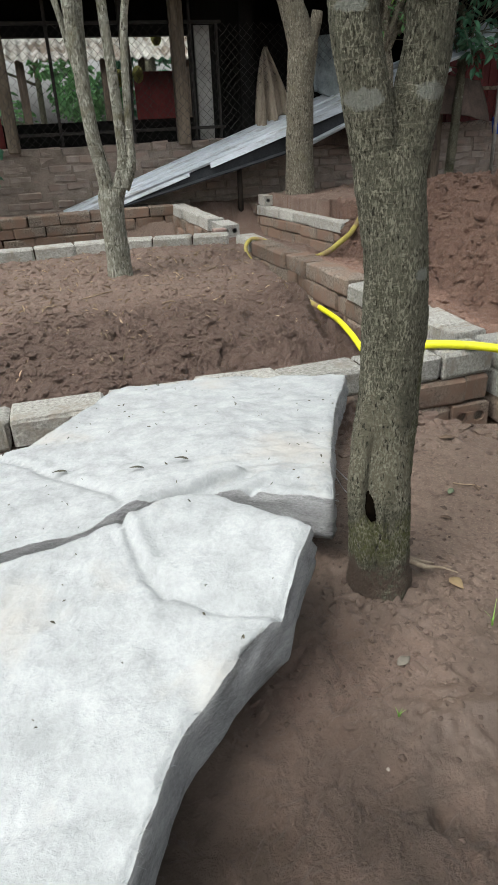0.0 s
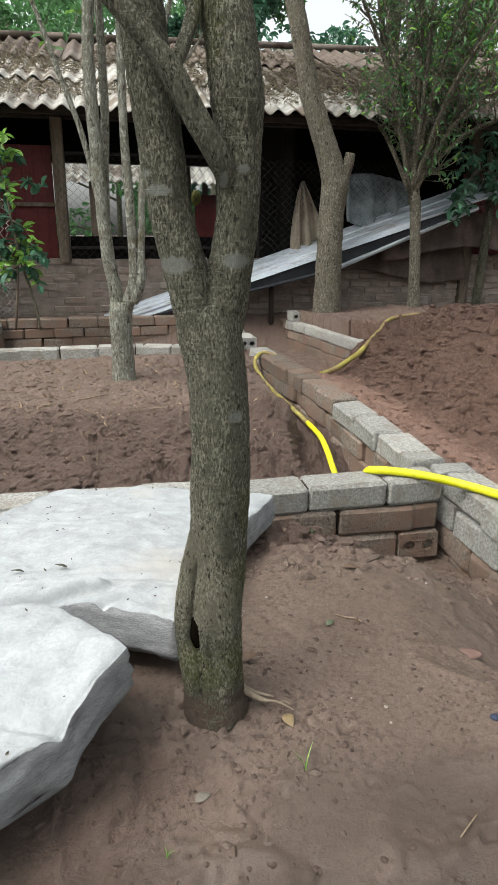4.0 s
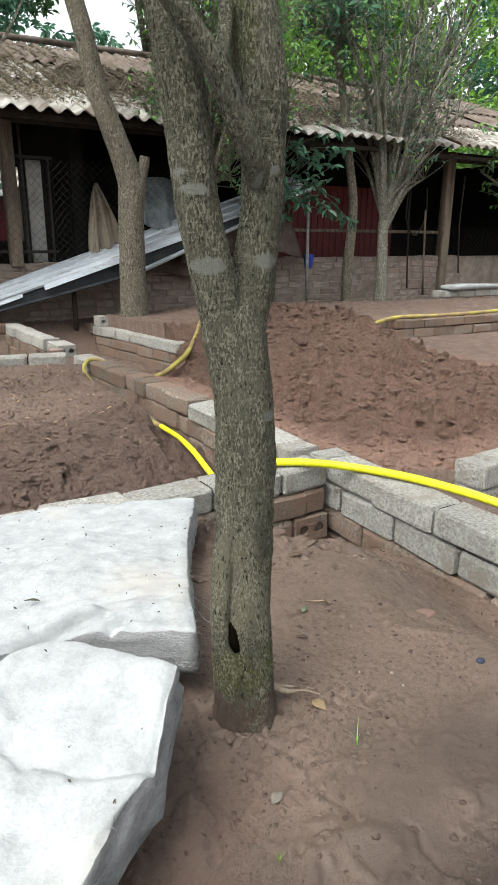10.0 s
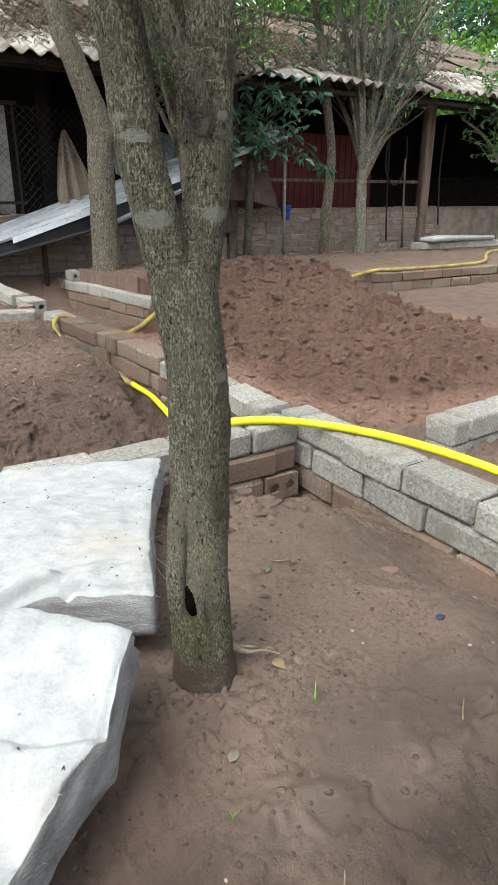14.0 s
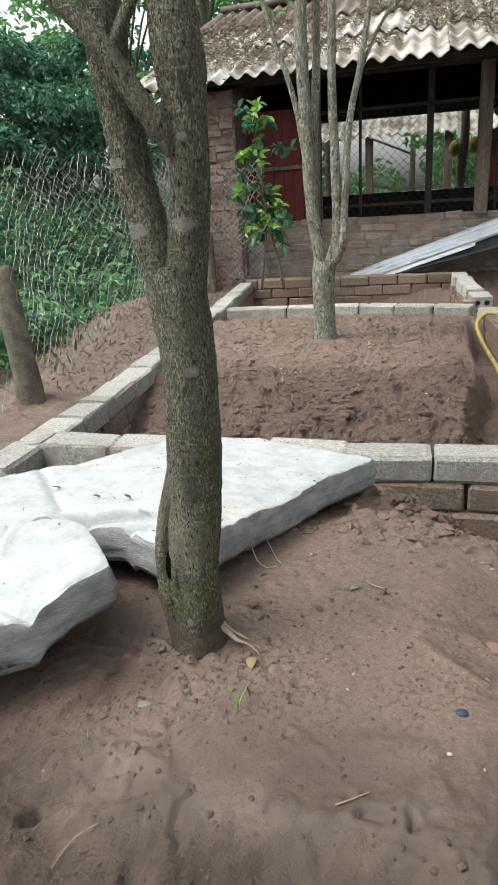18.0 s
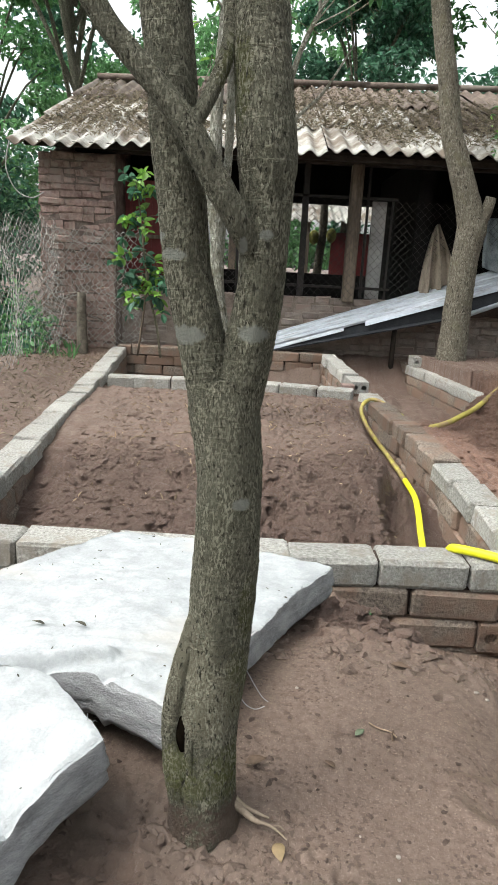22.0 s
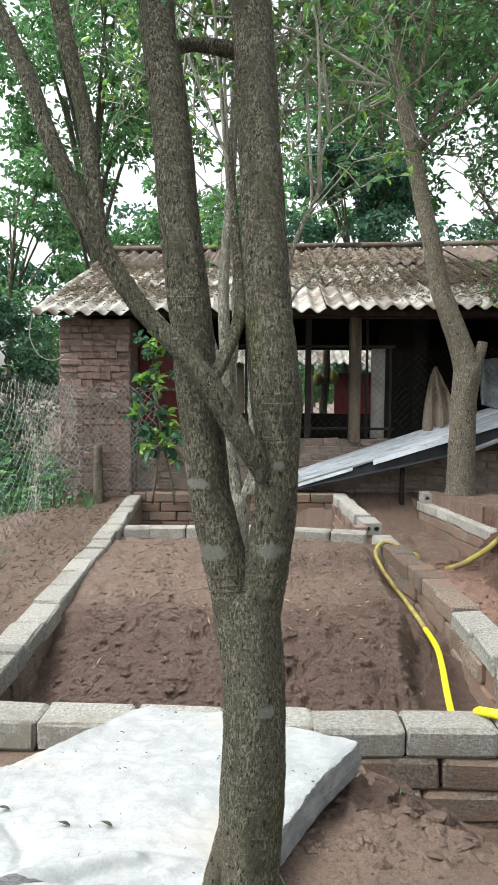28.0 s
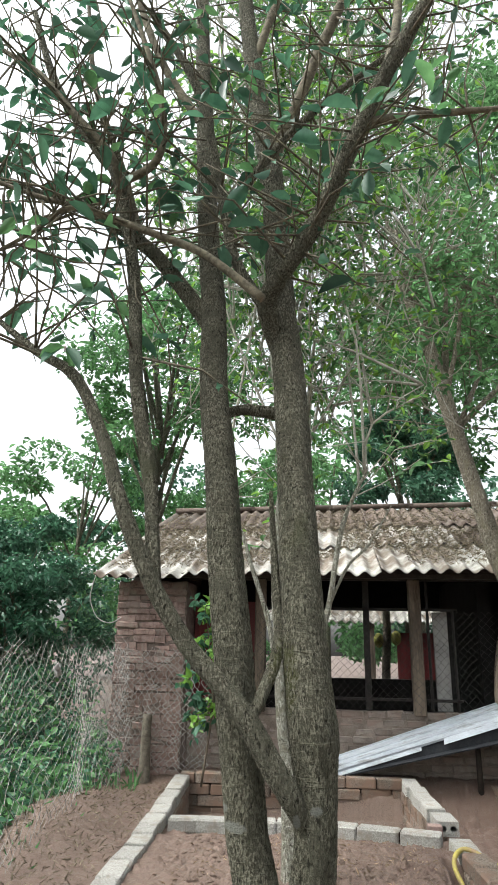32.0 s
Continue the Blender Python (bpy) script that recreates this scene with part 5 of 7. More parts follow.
def bushy_tree(name, base, trunk_pts, trunk_r, crown, n_main, n_twig, per, size, mats, label, seed, reach=0.5, bark=BARK_TAN, up=0.7, first=0.6):
    """A small tree: a bent trunk, main branches that fan out, twigs and single leaves."""
    rng = random.Random(seed)
    t = thing(name, base, label, "tree")
    limb_part("trunk", trunk_pts, trunk_r, bark, t, 14, 5, 0.06, seed=float(seed))
    top = Vector(trunk_pts[-1])
    c, rad = Vector(crown[0]), Vector(crown[1])
    main = []
    for k in range(n_main):
        d = Vector((rng.gauss(0, 1), rng.gauss(0, 1), rng.gauss(0.2, 0.9))).normalized()
        e = c + Vector((d.x * rad.x, d.y * rad.y, d.z * rad.z)) * rng.uniform(0.6, 1.0)
        mid = top.lerp(e, 0.45) + Vector((0, 0, 0.10 * (e - top).length)) + Vector((rng.uniform(-1, 1), rng.uniform(-1, 1), 0)) * 0.05
        main.append([top - Vector((0, 0, rng.uniform(0, first * 0.4))), mid, e])
        limb_part("branch", main[-1], [trunk_r[-1] * 0.6, trunk_r[-1] * 0.4, trunk_r[-1] * 0.15], bark, t, 8, 4, 0.05, seed=float(seed + k))
    mid_pts = [m[0].lerp(m[1], f) for m in main for f in (0.7, 1.0)] + [m[1].lerp(m[2], f) for m in main for f in (0.25, 0.5, 0.75, 1.0)]
    tw = spray(mid_pts, n_twig, reach, rng, up)
    twigs_part(tw, max(trunk_r[-1] * 0.11, 0.004), bark, t)
    tagged(leaves("foliage", along(tw, per, rng, 0.15), size, mats[0], t, seed=seed, droop=0.35), "small green leaves", kind="stuff")
    if len(mats) > 1:
        tagged(leaves("foliage", along(tw, max(per // 3, 1), rng, 0.6), size, mats[1], t, seed=seed + 1, droop=0.2), "bright young leaves", kind="stuff")
    return t


bushy_tree("bushy_tree", (3.0, 5.8, 0.1), [(3.0, 5.8, 0.0), (3.0, 5.8, 0.3), (2.96, 5.8, 0.9), (2.93, 5.8, 1.22), (2.88, 5.8, 1.45)], [0.075, 0.065, 0.055, 0.06, 0.05],
           ((3.0, 5.7, 2.7), (1.25, 0.9, 1.45)), 30, 900, 4, 0.062, (LEAF, LEAF_BRIGHT), "small bushy fruit tree with an airy green crown", 41, 0.5, BARK_TAN, 1.2)
bushy_tree("slim_tree", (5.23, 6.2, 0.12), [(5.23, 6.2, 0.0), (5.21, 6.2, 0.5), (5.25, 6.2, 1.0), (5.25, 6.2, 1.4), (5.12, 6.2, 2.0), (4.98, 6.2, 2.7), (4.83, 6.2, 3.2)], [0.085, 0.07, 0.062, 0.058, 0.055, 0.048, 0.04],
           ((4.9, 6.2, 3.5), (0.9, 0.9, 0.9)), 14, 170, 6, 0.10, (LEAF_DARK, LEAF), "slim mossy trunk with a sparse crown", 43, 0.6, BARK_TAN)
bushy_tree("vase_tree", (5.83, 6.2, 0.12), [(5.83, 6.2, 0.0), (5.82, 6.2, 0.5), (5.80, 6.2, 1.0), (5.81, 6.2, 1.2)], [0.09, 0.075, 0.07, 0.068],
           ((5.85, 6.2, 3.0), (1.5, 0.8, 1.5)), 34, 420, 3, 0.07, (LEAF_DARK, LEAF_BRIGHT), "vase-shaped tree with many bare pale branches", 47, 0.75, BARK_PALE, 2.2)
bushy_tree("bare_tree", (8.6, 6.0, 0.12), [(8.6, 6.0, 0.0), (8.55, 6.0, 0.7), (8.5, 6.0, 1.2)], [0.09, 0.07, 0.06],
           ((8.5, 6.0, 2.0), (1.0, 0.8, 0.8)), 16, 150, 8, 0.09, (LEAF, LEAF_BRIGHT), "small tree with thin branches by the shed", 49, 0.5, BARK_PALE, 0.6)

rng = random.Random(61)
lone = thing("low_branch_tree", (4.0, 6.15, 0.1), "dark-leaved branch drooping before the shed from a thin trunk", "tree")
limb_part("trunk", [(3.98, 6.2, 0.0), (4.0, 6.18, 0.6), (4.0, 6.15, 1.2), (3.9, 6.1, 1.75)], [0.055, 0.05, 0.045, 0.03], BARK, lone, 10, 4, 0.06)
tw = []
for k in range(46):
    a = Vector((4.0 - 0.1 * rng.random(), 6.12, rng.uniform(1.1, 1.8)))
    e = Vector((rng.uniform(3.2, 4.95), rng.uniform(5.6, 6.1), rng.uniform(0.95, 2.2)))
    tw.append([a, a.lerp(e, 0.5) + Vector((0, 0, 0.12)), e])
twigs_part(tw, 0.007, BARK, lone)
tagged(leaves("foliage", along(tw, 10, rng, 0.5), 0.12, LEAF_DARK, lone, seed=62, slim=0.4, droop=0.6), "long dark drooping leaves", kind="stuff")

# broad-leaved sapling with its stake
sap = thing("sapling", (-0.95, 5.5, 0.05), "young sapling with glossy broad leaves tied to a thin stake", "sapling")
limb_part("stem", [(-0.93, 5.5, 0.0), (-0.97, 5.5, 0.3), (-1.05, 5.5, 0.62), (-1.1, 5.5, 1.0), (-1.13, 5.5, 1.3), (-1.18, 5.5, 1.62)], [0.014, 0.012, 0.011, 0.009, 0.007, 0.004], TWIG, sap, 8, 4)
limb_part("stake", [(-1.16, 5.52, 0.0), (-1.10, 5.52, 0.45), (-1.06, 5.52, 0.8)], [0.011, 0.011, 0.01], WOOD, sap, 6, 2)
rng = random.Random(3)
tips, tw = [(-1.1, 5.5, 1.0), (-1.13, 5.5, 1.3), (-1.05, 5.5, 0.62), (-1.16, 5.5, 1.5), (-1.08, 5.5, 0.8), (-1.07, 5.5, 0.7)], []
for k in range(34):
    a = Vector(tips[k % 6])
    d = Vector((rng.gauss(0, 1), rng.gauss(0, 0.7), rng.gauss(0.0, 0.6))).normalized() * rng.uniform(0.16, 0.40)
    tw.append([a, a + d * 0.5 + Vector((0, 0, 0.03)), a + d - Vector((0, 0, 0.04))])
twigs_part(tw, 0.004, TWIG, sap)
tagged(leaves("foliage", along(tw[:22], 13, rng, 0.3), 0.10, LEAF_DARK, sap, seed=15, slim=0.62, droop=0.5), "dark glossy broad leaves", kind="stuff")
tagged(leaves("foliage", along(tw[22:], 10, rng, 0.4) + along([[Vector((-1.13, 5.5, 1.3)), Vector((-1.15, 5.5, 1.45)), Vector((-1.18, 5.5, 1.64))]], 20, rng, 0.0), 0.10, LEAF_BRIGHT, sap, seed=16, slim=0.55, droop=0.0), "bright young broad leaves", kind="stuff")

# ---- shed ----
shed = thing("shed", (2.5, 8.0, 0.0), "long low brick farm shed, corrugated roof and dark open bays", "shed")
PW, AMP = 0.1722, 0.026
EAVE_Y, EAVE_Z, RIDGE_Y, RIDGE_Z = 5.88, 2.0, 9.6, 3.42
SLOPE = math.atan2(RIDGE_Z - EAVE_Z, RIDGE_Y - EAVE_Y)


def sheet_mesh(name, waves, length, mat, seed):
    """A corrugated sheet with thickness, waves across x, running up along y."""
    per, rows = 10, 8
    n = waves * per + 1
    V, F = [], []
    for layer in (0.0, -0.008):
        for j in range(rows + 1):
            for i in range(n):
                x = i / per * PW
                z = AMP * math.cos(2 * math.pi * i / per) + layer + 0.012 * noise.noise(Vector((x * 1.3 + seed, j * 0.6, seed)))
                V.append((x, j / rows * length, z))
    m = n * (rows + 1)
    for j in range(rows):
        for i in range(n - 1):
            a = j * n + i
            F.append((a, a + 1, a + n + 1, a + n))
            F.append((m + a, m + a + n, m + a + n + 1, m + a + 1))
    for i in range(n - 1):
        F.append((i, m + i, m + i + 1, i + 1))
        t = rows * n + i
        F.append((t, t + 1, m + t + 1, m + t))
    for j in range(rows):
        a, b = j * n, (j + 1) * n
        F.append((a, b, m + b, m + a))
        a, b = a + n - 1, b + n - 1
        F.append((a, m + a, m + b, b))
    me = bpy.data.meshes.new(name)
    me.from_pydata(V, [], F)
    me.update()
    for p in me.polygons:
        p.use_smooth = True
    me.materials.append(mat)
    return me


ROW_LEN = 1.55
lower = [sheet_mesh("roof_sheet", 6, ROW_LEN, ROOF, s) for s in (1.0, 4.0)]
upper = [sheet_mesh("roof_sheet", 6, ROW_LEN, ROOF_BROWN, s) for s in (7.0, 9.0)]
rng = random.Random(2)
full = math.hypot(RIDGE_Y - EAVE_Y, RIDGE_Z - EAVE_Z)
for row in range(3):
    for col in range(13):
        me = rng.choice(lower if row == 0 or (row == 1 and col < 4) else upper)
        ob = new("roof_sheet", me)
        ob.parent = shed
        s = row * (full - ROW_LEN) / 2 + rng.uniform(-0.03, 0.03)
        ob.matrix_basis = pose(-2.5 - 2.5 + col * 6 * PW, EAVE_Y - 8.0 + s * math.cos(SLOPE), EAVE_Z + s * math.sin(SLOPE) + 0.018 * row + 0.012 * (col % 2) + 0.016 * (col - 2), math.degrees(SLOPE) - 0.7, rng.uniform(-0.3, 0.3), 0)
back_sheet = sheet_mesh("roof_sheet", 78, 0.8, ROOF_BROWN, 3.0)
ob = new("roof_sheet", back_sheet)
ob.parent = shed
ob.matrix_basis = pose(-2.5 - 2.5, RIDGE_Y - 8.0 + 0.02, RIDGE_Z + 0.06, -math.degrees(SLOPE), 0, 0)
for x in np.arange(-2.5, 10.5, 1.3):
    bm = bmesh.new()
    tube(bm, [(x, RIDGE_Y, RIDGE_Z + 0.07 + 0.016 * (x + 0.5)), (x + 1.36, RIDGE_Y, RIDGE_Z + 0.07 + 0.016 * (x + 1.9))], 0.045, 10)
    part("ridge_cap", bm, ROOF_BROWN, shed, "", True)

# timber frame, posts and walls
def beam(name, lo, hi, mat, parent, bevel=0.006, label=""):
    bm = bmesh.new()
    box(bm, lo, hi, bevel)
    return part(name, bm, mat, parent, label)


FACE = 6.5
for x0, x1, top in ((-1.55, 3.3, 0.62), (3.3, 10.4, 0.66)):
    core = beam("low_wall", (x0, FACE + 0.012, -0.3), (x1, FACE + 0.2, top - 0.01), PLASTER, shed, 0.0, "mud-smeared brick dwarf wall")
    me = [None, None, None]
    for k in range(3):
        b = bmesh.new()
        vs = box(b, (-0.116, -0.03, -0.0392), (0.116, 0.03, 0.0392), 0.012)
        rr = random.Random(60 + k)
        for v in b.verts:
            v.co += Vector((rr.uniform(-1, 1), rr.uniform(-1, 1), rr.uniform(-1, 1))) * 0.010
        me[k] = bpy.data.meshes.new("brick")
        b.to_mesh(me[k])
        b.free()
        me[k].materials.append(BRICK_GREY)
    rr = random.Random(int(x0 * 10))
    for c in range(8):
        z = top - 0.04 - c * 0.082
        x = x0 + (0.12 if c % 2 else 0.0)
        while x < min(x1, 7.6) - 0.12:
            ob = new("brick", rr.choice(me))
            ob.parent = core
            ob.location = Vector((x + 0.115 * 0.95, FACE + 0.036 + rr.uniform(-0.010, 0.008), z + rr.uniform(-0.008, 0.008))) - origin(core)
            ob.rotation_euler = (0, rr.uniform(-0.03, 0.03), rr.uniform(-0.03, 0.03))
            ln = rr.uniform(0.72, 1.12)
            ob.scale.x = ln
            x += 0.236 * ln + 0.002
# brick pier at the corner
pier = beam("brick_pier", (-2.30, 6.205, -0.3), (-1.52, 6.75, 1.93), BRICK_JOINT, shed, 0.0, "pier of old rough red bricks")
bmesh_bricks = []
for k in range(4):
    b = bmesh.new()
    box(b, (-0.121, -0.05, -0.0345), (0.121, 0.05, 0.0345), 0.008)
    rr = random.Random(80 + k)
    for v in b.verts:
        v.co += Vector((rr.uniform(-1, 1), rr.uniform(-1, 1), rr.uniform(-1, 1))) * 0.011
    m_ = bpy.data.meshes.new("brick")
    b.to_mesh(m_)
    b.free()
    m_.materials.append(BRICK_RED)
    bmesh_bricks.append(m_)
rr = random.Random(6)
for c in range(30):
    z = 1.895 - c * 0.073
    x = -2.30
    while x < -1.60:
        ln = min(rr.choice((0.12, 0.2, 0.24, 0.25)), -1.53 - x)
        if -1.53 - x - ln < 0.08:
            ln = -1.53 - x
        ob = new("brick", rr.choice(bmesh_bricks))
        ob.parent = pier
        ob.location = Vector((x + ln / 2, 6.245 + rr.uniform(-0.016, 0.012), z + rr.uniform(-0.006, 0.006))) - origin(pier)
        ob.rotation_euler = (rr.uniform(-0.05, 0.05), rr.uniform(-0.02, 0.02), rr.uniform(-0.05, 0.05))
        ob.scale = (ln / 0.25, 1, rr.uniform(0.9, 1.08))
        x += ln
    for f in range(2):
        ob = new("brick", rr.choice(bmesh_bricks))
        ob.parent = pier
        ob.location = Vector((-2.275 + rr.uniform(-0.01, 0.01), 6.36 + f * 0.235 + (0.05 if c % 2 else 0), z)) - origin(pier)
        ob.rotation_euler = (0, 0, math.pi / 2 + rr.uniform(-0.04, 0.04))
# enclosing walls of the inside, its shade put into their near-black colour
beam("end_wall", (-2.2, 6.75, -0.3), (-2.0, 9.6, 2.2), BRICK_RED, shed, 0.0, "brick end wall")
bm = bmesh.new()
vs = [bm.verts.new(p) for p in ((-2.2, 6.2, 1.9), (-2.2, 9.5, 1.9), (-2.2, 9.5, 3.3), (-2.0, 6.2, 1.9), (-2.0, 9.5, 1.9), (-2.0, 9.5, 3.3))]
for f in ((0, 1, 2), (5, 4, 3), (0, 3, 4, 1), (1, 4, 5, 2), (2, 5, 3, 0)):
    bm.faces.new([vs[i] for i in f])
part("gable", bm, BRICK_RED, shed)
REAR = 9.5
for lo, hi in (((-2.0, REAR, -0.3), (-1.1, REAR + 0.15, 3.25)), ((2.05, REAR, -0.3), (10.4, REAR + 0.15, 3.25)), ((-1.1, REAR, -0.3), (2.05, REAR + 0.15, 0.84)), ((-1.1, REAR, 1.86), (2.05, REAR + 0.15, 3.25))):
    beam("rear_wall", lo, hi, DARK_WALL, shed, 0.0, "rear wall, near-black with painted shade")
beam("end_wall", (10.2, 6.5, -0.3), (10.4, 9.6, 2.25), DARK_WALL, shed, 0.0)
beam("inner_wall", (1.75, 6.9, -0.3), (1.9, 9.5, 2.2), DARK_WALL, shed, 0.0, "partition, near-black with painted shade")
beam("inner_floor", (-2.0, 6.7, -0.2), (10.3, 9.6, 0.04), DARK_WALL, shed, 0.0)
for x, w, z1 in ((0.99, 0.13, 2.0), (-0.72, 0.12, 2.0), (3.95, 0.13, 2.05), (7.3, 0.16, 2.1), (10.1, 0.14, 2.15)):
    beam("post", (x - w / 2, FACE - 0.05, 0.0 if x > 3 else 0.58), (x + w / 2, FACE + 0.07, z1), WOOD, shed, 0.012, "old timber post")
beam("eave_beam", (-2.2, FACE - 0.03, 1.99), (10.3, FACE + 0.09, 2.12), SHADE_WOOD, shed, 0.01)
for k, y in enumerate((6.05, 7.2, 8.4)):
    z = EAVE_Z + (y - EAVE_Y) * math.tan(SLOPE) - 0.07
    beam("purlin", (-2.4, y, z - 0.03), (10.4, y + 0.06, z + 0.02), SHADE_WOOD, shed, 0.006)
# red sheet panels between pier and post, and far along
def red_panel(x0, x1, y, z0, z1, parent):
    p = beam("red_panel", (x0, y, z0), (x1, y + 0.02, z1), RED_METAL, parent, 0.0, "dark red profiled metal sheet")
    for x in np.arange(x0 + 0.05, x1 - 0.02, 0.11):
        beam("rib", (x, y - 0.012, z0), (x + 0.025, y, z1), RED_METAL, p, 0.003)


red_panel(-1.5, -0.8, FACE + 0.12, 0.62, 1.75, shed)
beam("rail", (-1.5, FACE + 0.08, 1.15), (-0.75, FACE + 0.11, 1.19), WOOD, shed, 0.004)
red_panel(4.05, 6.6, FACE + 0.4, 0.0, 1.6, shed)
beam("rail", (3.9, FACE + 0.03, 0.98), (7.2, FACE + 0.07, 1.02), WOOD, shed, 0.004)
beam("white_board", (1.20, FACE + 0.16, 0.62), (1.36, FACE + 0.19, 1.66), WHITE_BOARD, shed, 0.004, "pale board beside the post")
for x, w in ((0.46, 0.034), (-0.25, 0.015), (1.13, 0.013), (1.40, 0.012)):
    beam("iron_bar", (x - w, FACE + 0.02, 0.62), (x + w, FACE + 0.06, 2.0 if x < 1.2 else 1.66), IRON, shed, 0.004)
for z in (0.72, 1.66):
    beam("iron_bar", (-0.7, FACE + 0.02, z), (1.45, FACE + 0.05, z + 0.03), IRON, shed, 0.004)


def netting(name, p0, p1, z0, z1, cell, r, mat, parent=None, label="", sag=0.0, seed=1, ragged=0.4):
    """Chain-link: bent wires hooked along a line, as thin square tubes in one mesh."""
    rng = np.random.default_rng(seed)
    a, b = np.array(p0, float), np.array(p1, float)
    ln = np.linalg.norm(b - a)
    d = (b - a) / ln
    nrm = np.array([-d[1], d[0]])
    cell *= 0.55
    cols, rows = int(ln / cell), int((z1 - z0) / cell)
    V, F = [], []
    for c in range(cols):
        start = None
        for k in range(rows + 1):
            s = c * cell + (cell if (k + c) % 2 else 0.0) + ragged * cell * noise.noise(Vector((c * 0.23, k * 0.27, seed)))
            z = z0 + k * cell + 1.6 * ragged * cell * noise.noise(Vector((c * 0.19, k * 0.2, seed + 5.0)))
            bulge = sag * (math.sin(3.1 * s + seed) + 1.5 * noise.noise(Vector((c * 0.06, k * 0.1, seed)))) * math.sin(math.pi * k / max(rows, 1))
            p = a + d * min(s, ln) + nrm * (bulge + (r if k % 2 else -r))
            for ox, oz in ((r, 0), (-r * 0.5, r * 0.87), (-r * 0.5, -r * 0.87)):
                V.append((p[0] + nrm[0] * ox, p[1] + nrm[1] * ox, z + oz))
            i = len(V) - 3
            if start is not None:
                for e in range(3):
                    F.append((start + e, start + (e + 1) % 3, i + (e + 1) % 3, i + e))
            start = i
    ob = raw(name, V, F, mat, parent, label)
    return ob


netting("wire_netting", (-0.75, FACE - 0.075), (3.2, FACE - 0.075), 0.62, 1.66, 0.075, 0.0026, NET, shed, "dark chain-link netting over the opening")
netting("wire_netting", (4.0, FACE - 0.02), (10.0, FACE - 0.02), 0.62, 1.1, 0.075, 0.0024, IRON, shed, "dark chain-link netting over the opening")

# litter on the roof
rng = np.random.default_rng(4)
n = 40000
lx = rng.uniform(-2.4, 7.5, n)
ls = 0.16 + rng.beta(1.4, 1.8, n) * (full - 0.16)
keep = vnoise(lx * 1.6, ls * 1.6, 3.0) > -0.2
lx, ls = lx[keep], ls[keep]
valley = AMP * np.cos(2 * np.pi * (lx + 2.5) / PW)
lp = np.stack([lx, EAVE_Y + ls * math.cos(SLOPE), EAVE_Z + ls * math.sin(SLOPE) + 0.03 + 0.016 * (lx + 0.5) + np.maximum(valley, -0.01) * 0.9 + 0.01], 1)
tagged(leaves("roof_litter", lp, 0.05, ROOF_LITTER, seed=12, slim=0.13, droop=0.0), "dry brown leaves and twigs strewn on the shed roof", "leaf litter", kind="stuff")

# ---- propped metal sheets ----
ramp = thing("roof_panel_stack", (1.2, 5.6, 0.1), "long ribbed galvanised roof panels propped aslant against the shed", "metal panels")
def slab(name, corners, thick, mat, parent, label="", ribs=0):
    """A thin sheet between four corners (near low, near high, far high, far low) with raised ribs along its length."""
    a, b, c, d = [Vector(p) for p in corners]
    nrm = (b - a).cross(d - a).normalized()
    bm = bmesh.new()
    prof = [(0.0, 0.0), (1.0, 0.0)]
    if ribs:
        prof = []
        for k in range(ribs + 1):
            f = k / ribs
            w = 0.16 / ribs
            prof += [(f - w, 0.0), (f - w * 0.6, 0.012), (f + w * 0.6, 0.012), (f + w, 0.0)]
        prof = [(min(max(f, 0.0), 1.0), h) for f, h in prof]
    rows = []
    for lay in (0.0, -thick):
        for end in (0, 1):
            p0, p1 = (a, d) if end == 0 else (b, c)
            rows.append([bm.verts.new(p0.lerp(p1, f) + nrm * (h + lay)) for f, h in prof])
    t0, t1, u0, u1 = rows
    for i in range(len(prof) - 1):
        bm.faces.new((t0[i], t1[i], t1[i + 1], t0[i + 1]))
        bm.faces.new((u0[i], u0[i + 1], u1[i + 1], u1[i]))
        bm.faces.new((t0[i], t0[i + 1], u0[i + 1], u0[i]))
        bm.faces.new((t1[i], u1[i], u1[i + 1], t1[i + 1]))
    bm.faces.new((t0[0], u0[0], u1[0], t1[0]))
    bm.faces.new((t0[-1], t1[-1], u1[-1], u0[-1]))
    bmesh.ops.remove_doubles(bm, verts=bm.verts, dist=1e-6)
    return part(name, bm, mat, parent, label)


slab("upper_panel", [(-0.35, 6.17, -0.07), (4.4, 5.96, 1.455), (4.4, 6.36, 1.63), (-0.35, 6.44, 0.02)], 0.012, STEEL, ramp, "pale galvanised ribbed sheet", 3)
slab("panel_lip", [(1.15, 6.07, 0.365), (3.0, 5.99, 0.965), (3.0, 6.01, 1.02), (1.15, 6.09, 0.42)], 0.008, STEEL, ramp)
slab("panel_lip", [(0.0, 6.135, 0.0), (0.93, 6.095, 0.30), (0.93, 6.11, 0.335), (0.0, 6.15, 0.03)], 0.008, STEEL, ramp)
# two added dark strips stand for the shade between upper and lower panels
slab("dark_underside", [(0.2, 6.15, 0.065), (2.2, 6.065, 0.54), (2.2, 6.09, 0.73), (0.2, 6.17, 0.09)], 0.01, EDGE_GAP_SHADE, ramp, "dark strip painted as the shaded gap between the panels")
slab("dark_underside", [(2.2, 6.065, 0.54), (3.7, 6.0, 1.17), (3.7, 6.02, 1.21), (2.2, 6.09, 0.73)], 0.01, EDGE_GAP_SHADE, ramp, "dark strip painted as the shaded gap between the panels")
slab("lower_panel", [(0.15, 6.10, 0.045), (2.15, 6.01, 0.515), (2.15, 6.36, 0.62), (0.15, 6.38, 0.10)], 0.012, EDGE_GAP_SHADE, ramp, "dark sheet edge below")
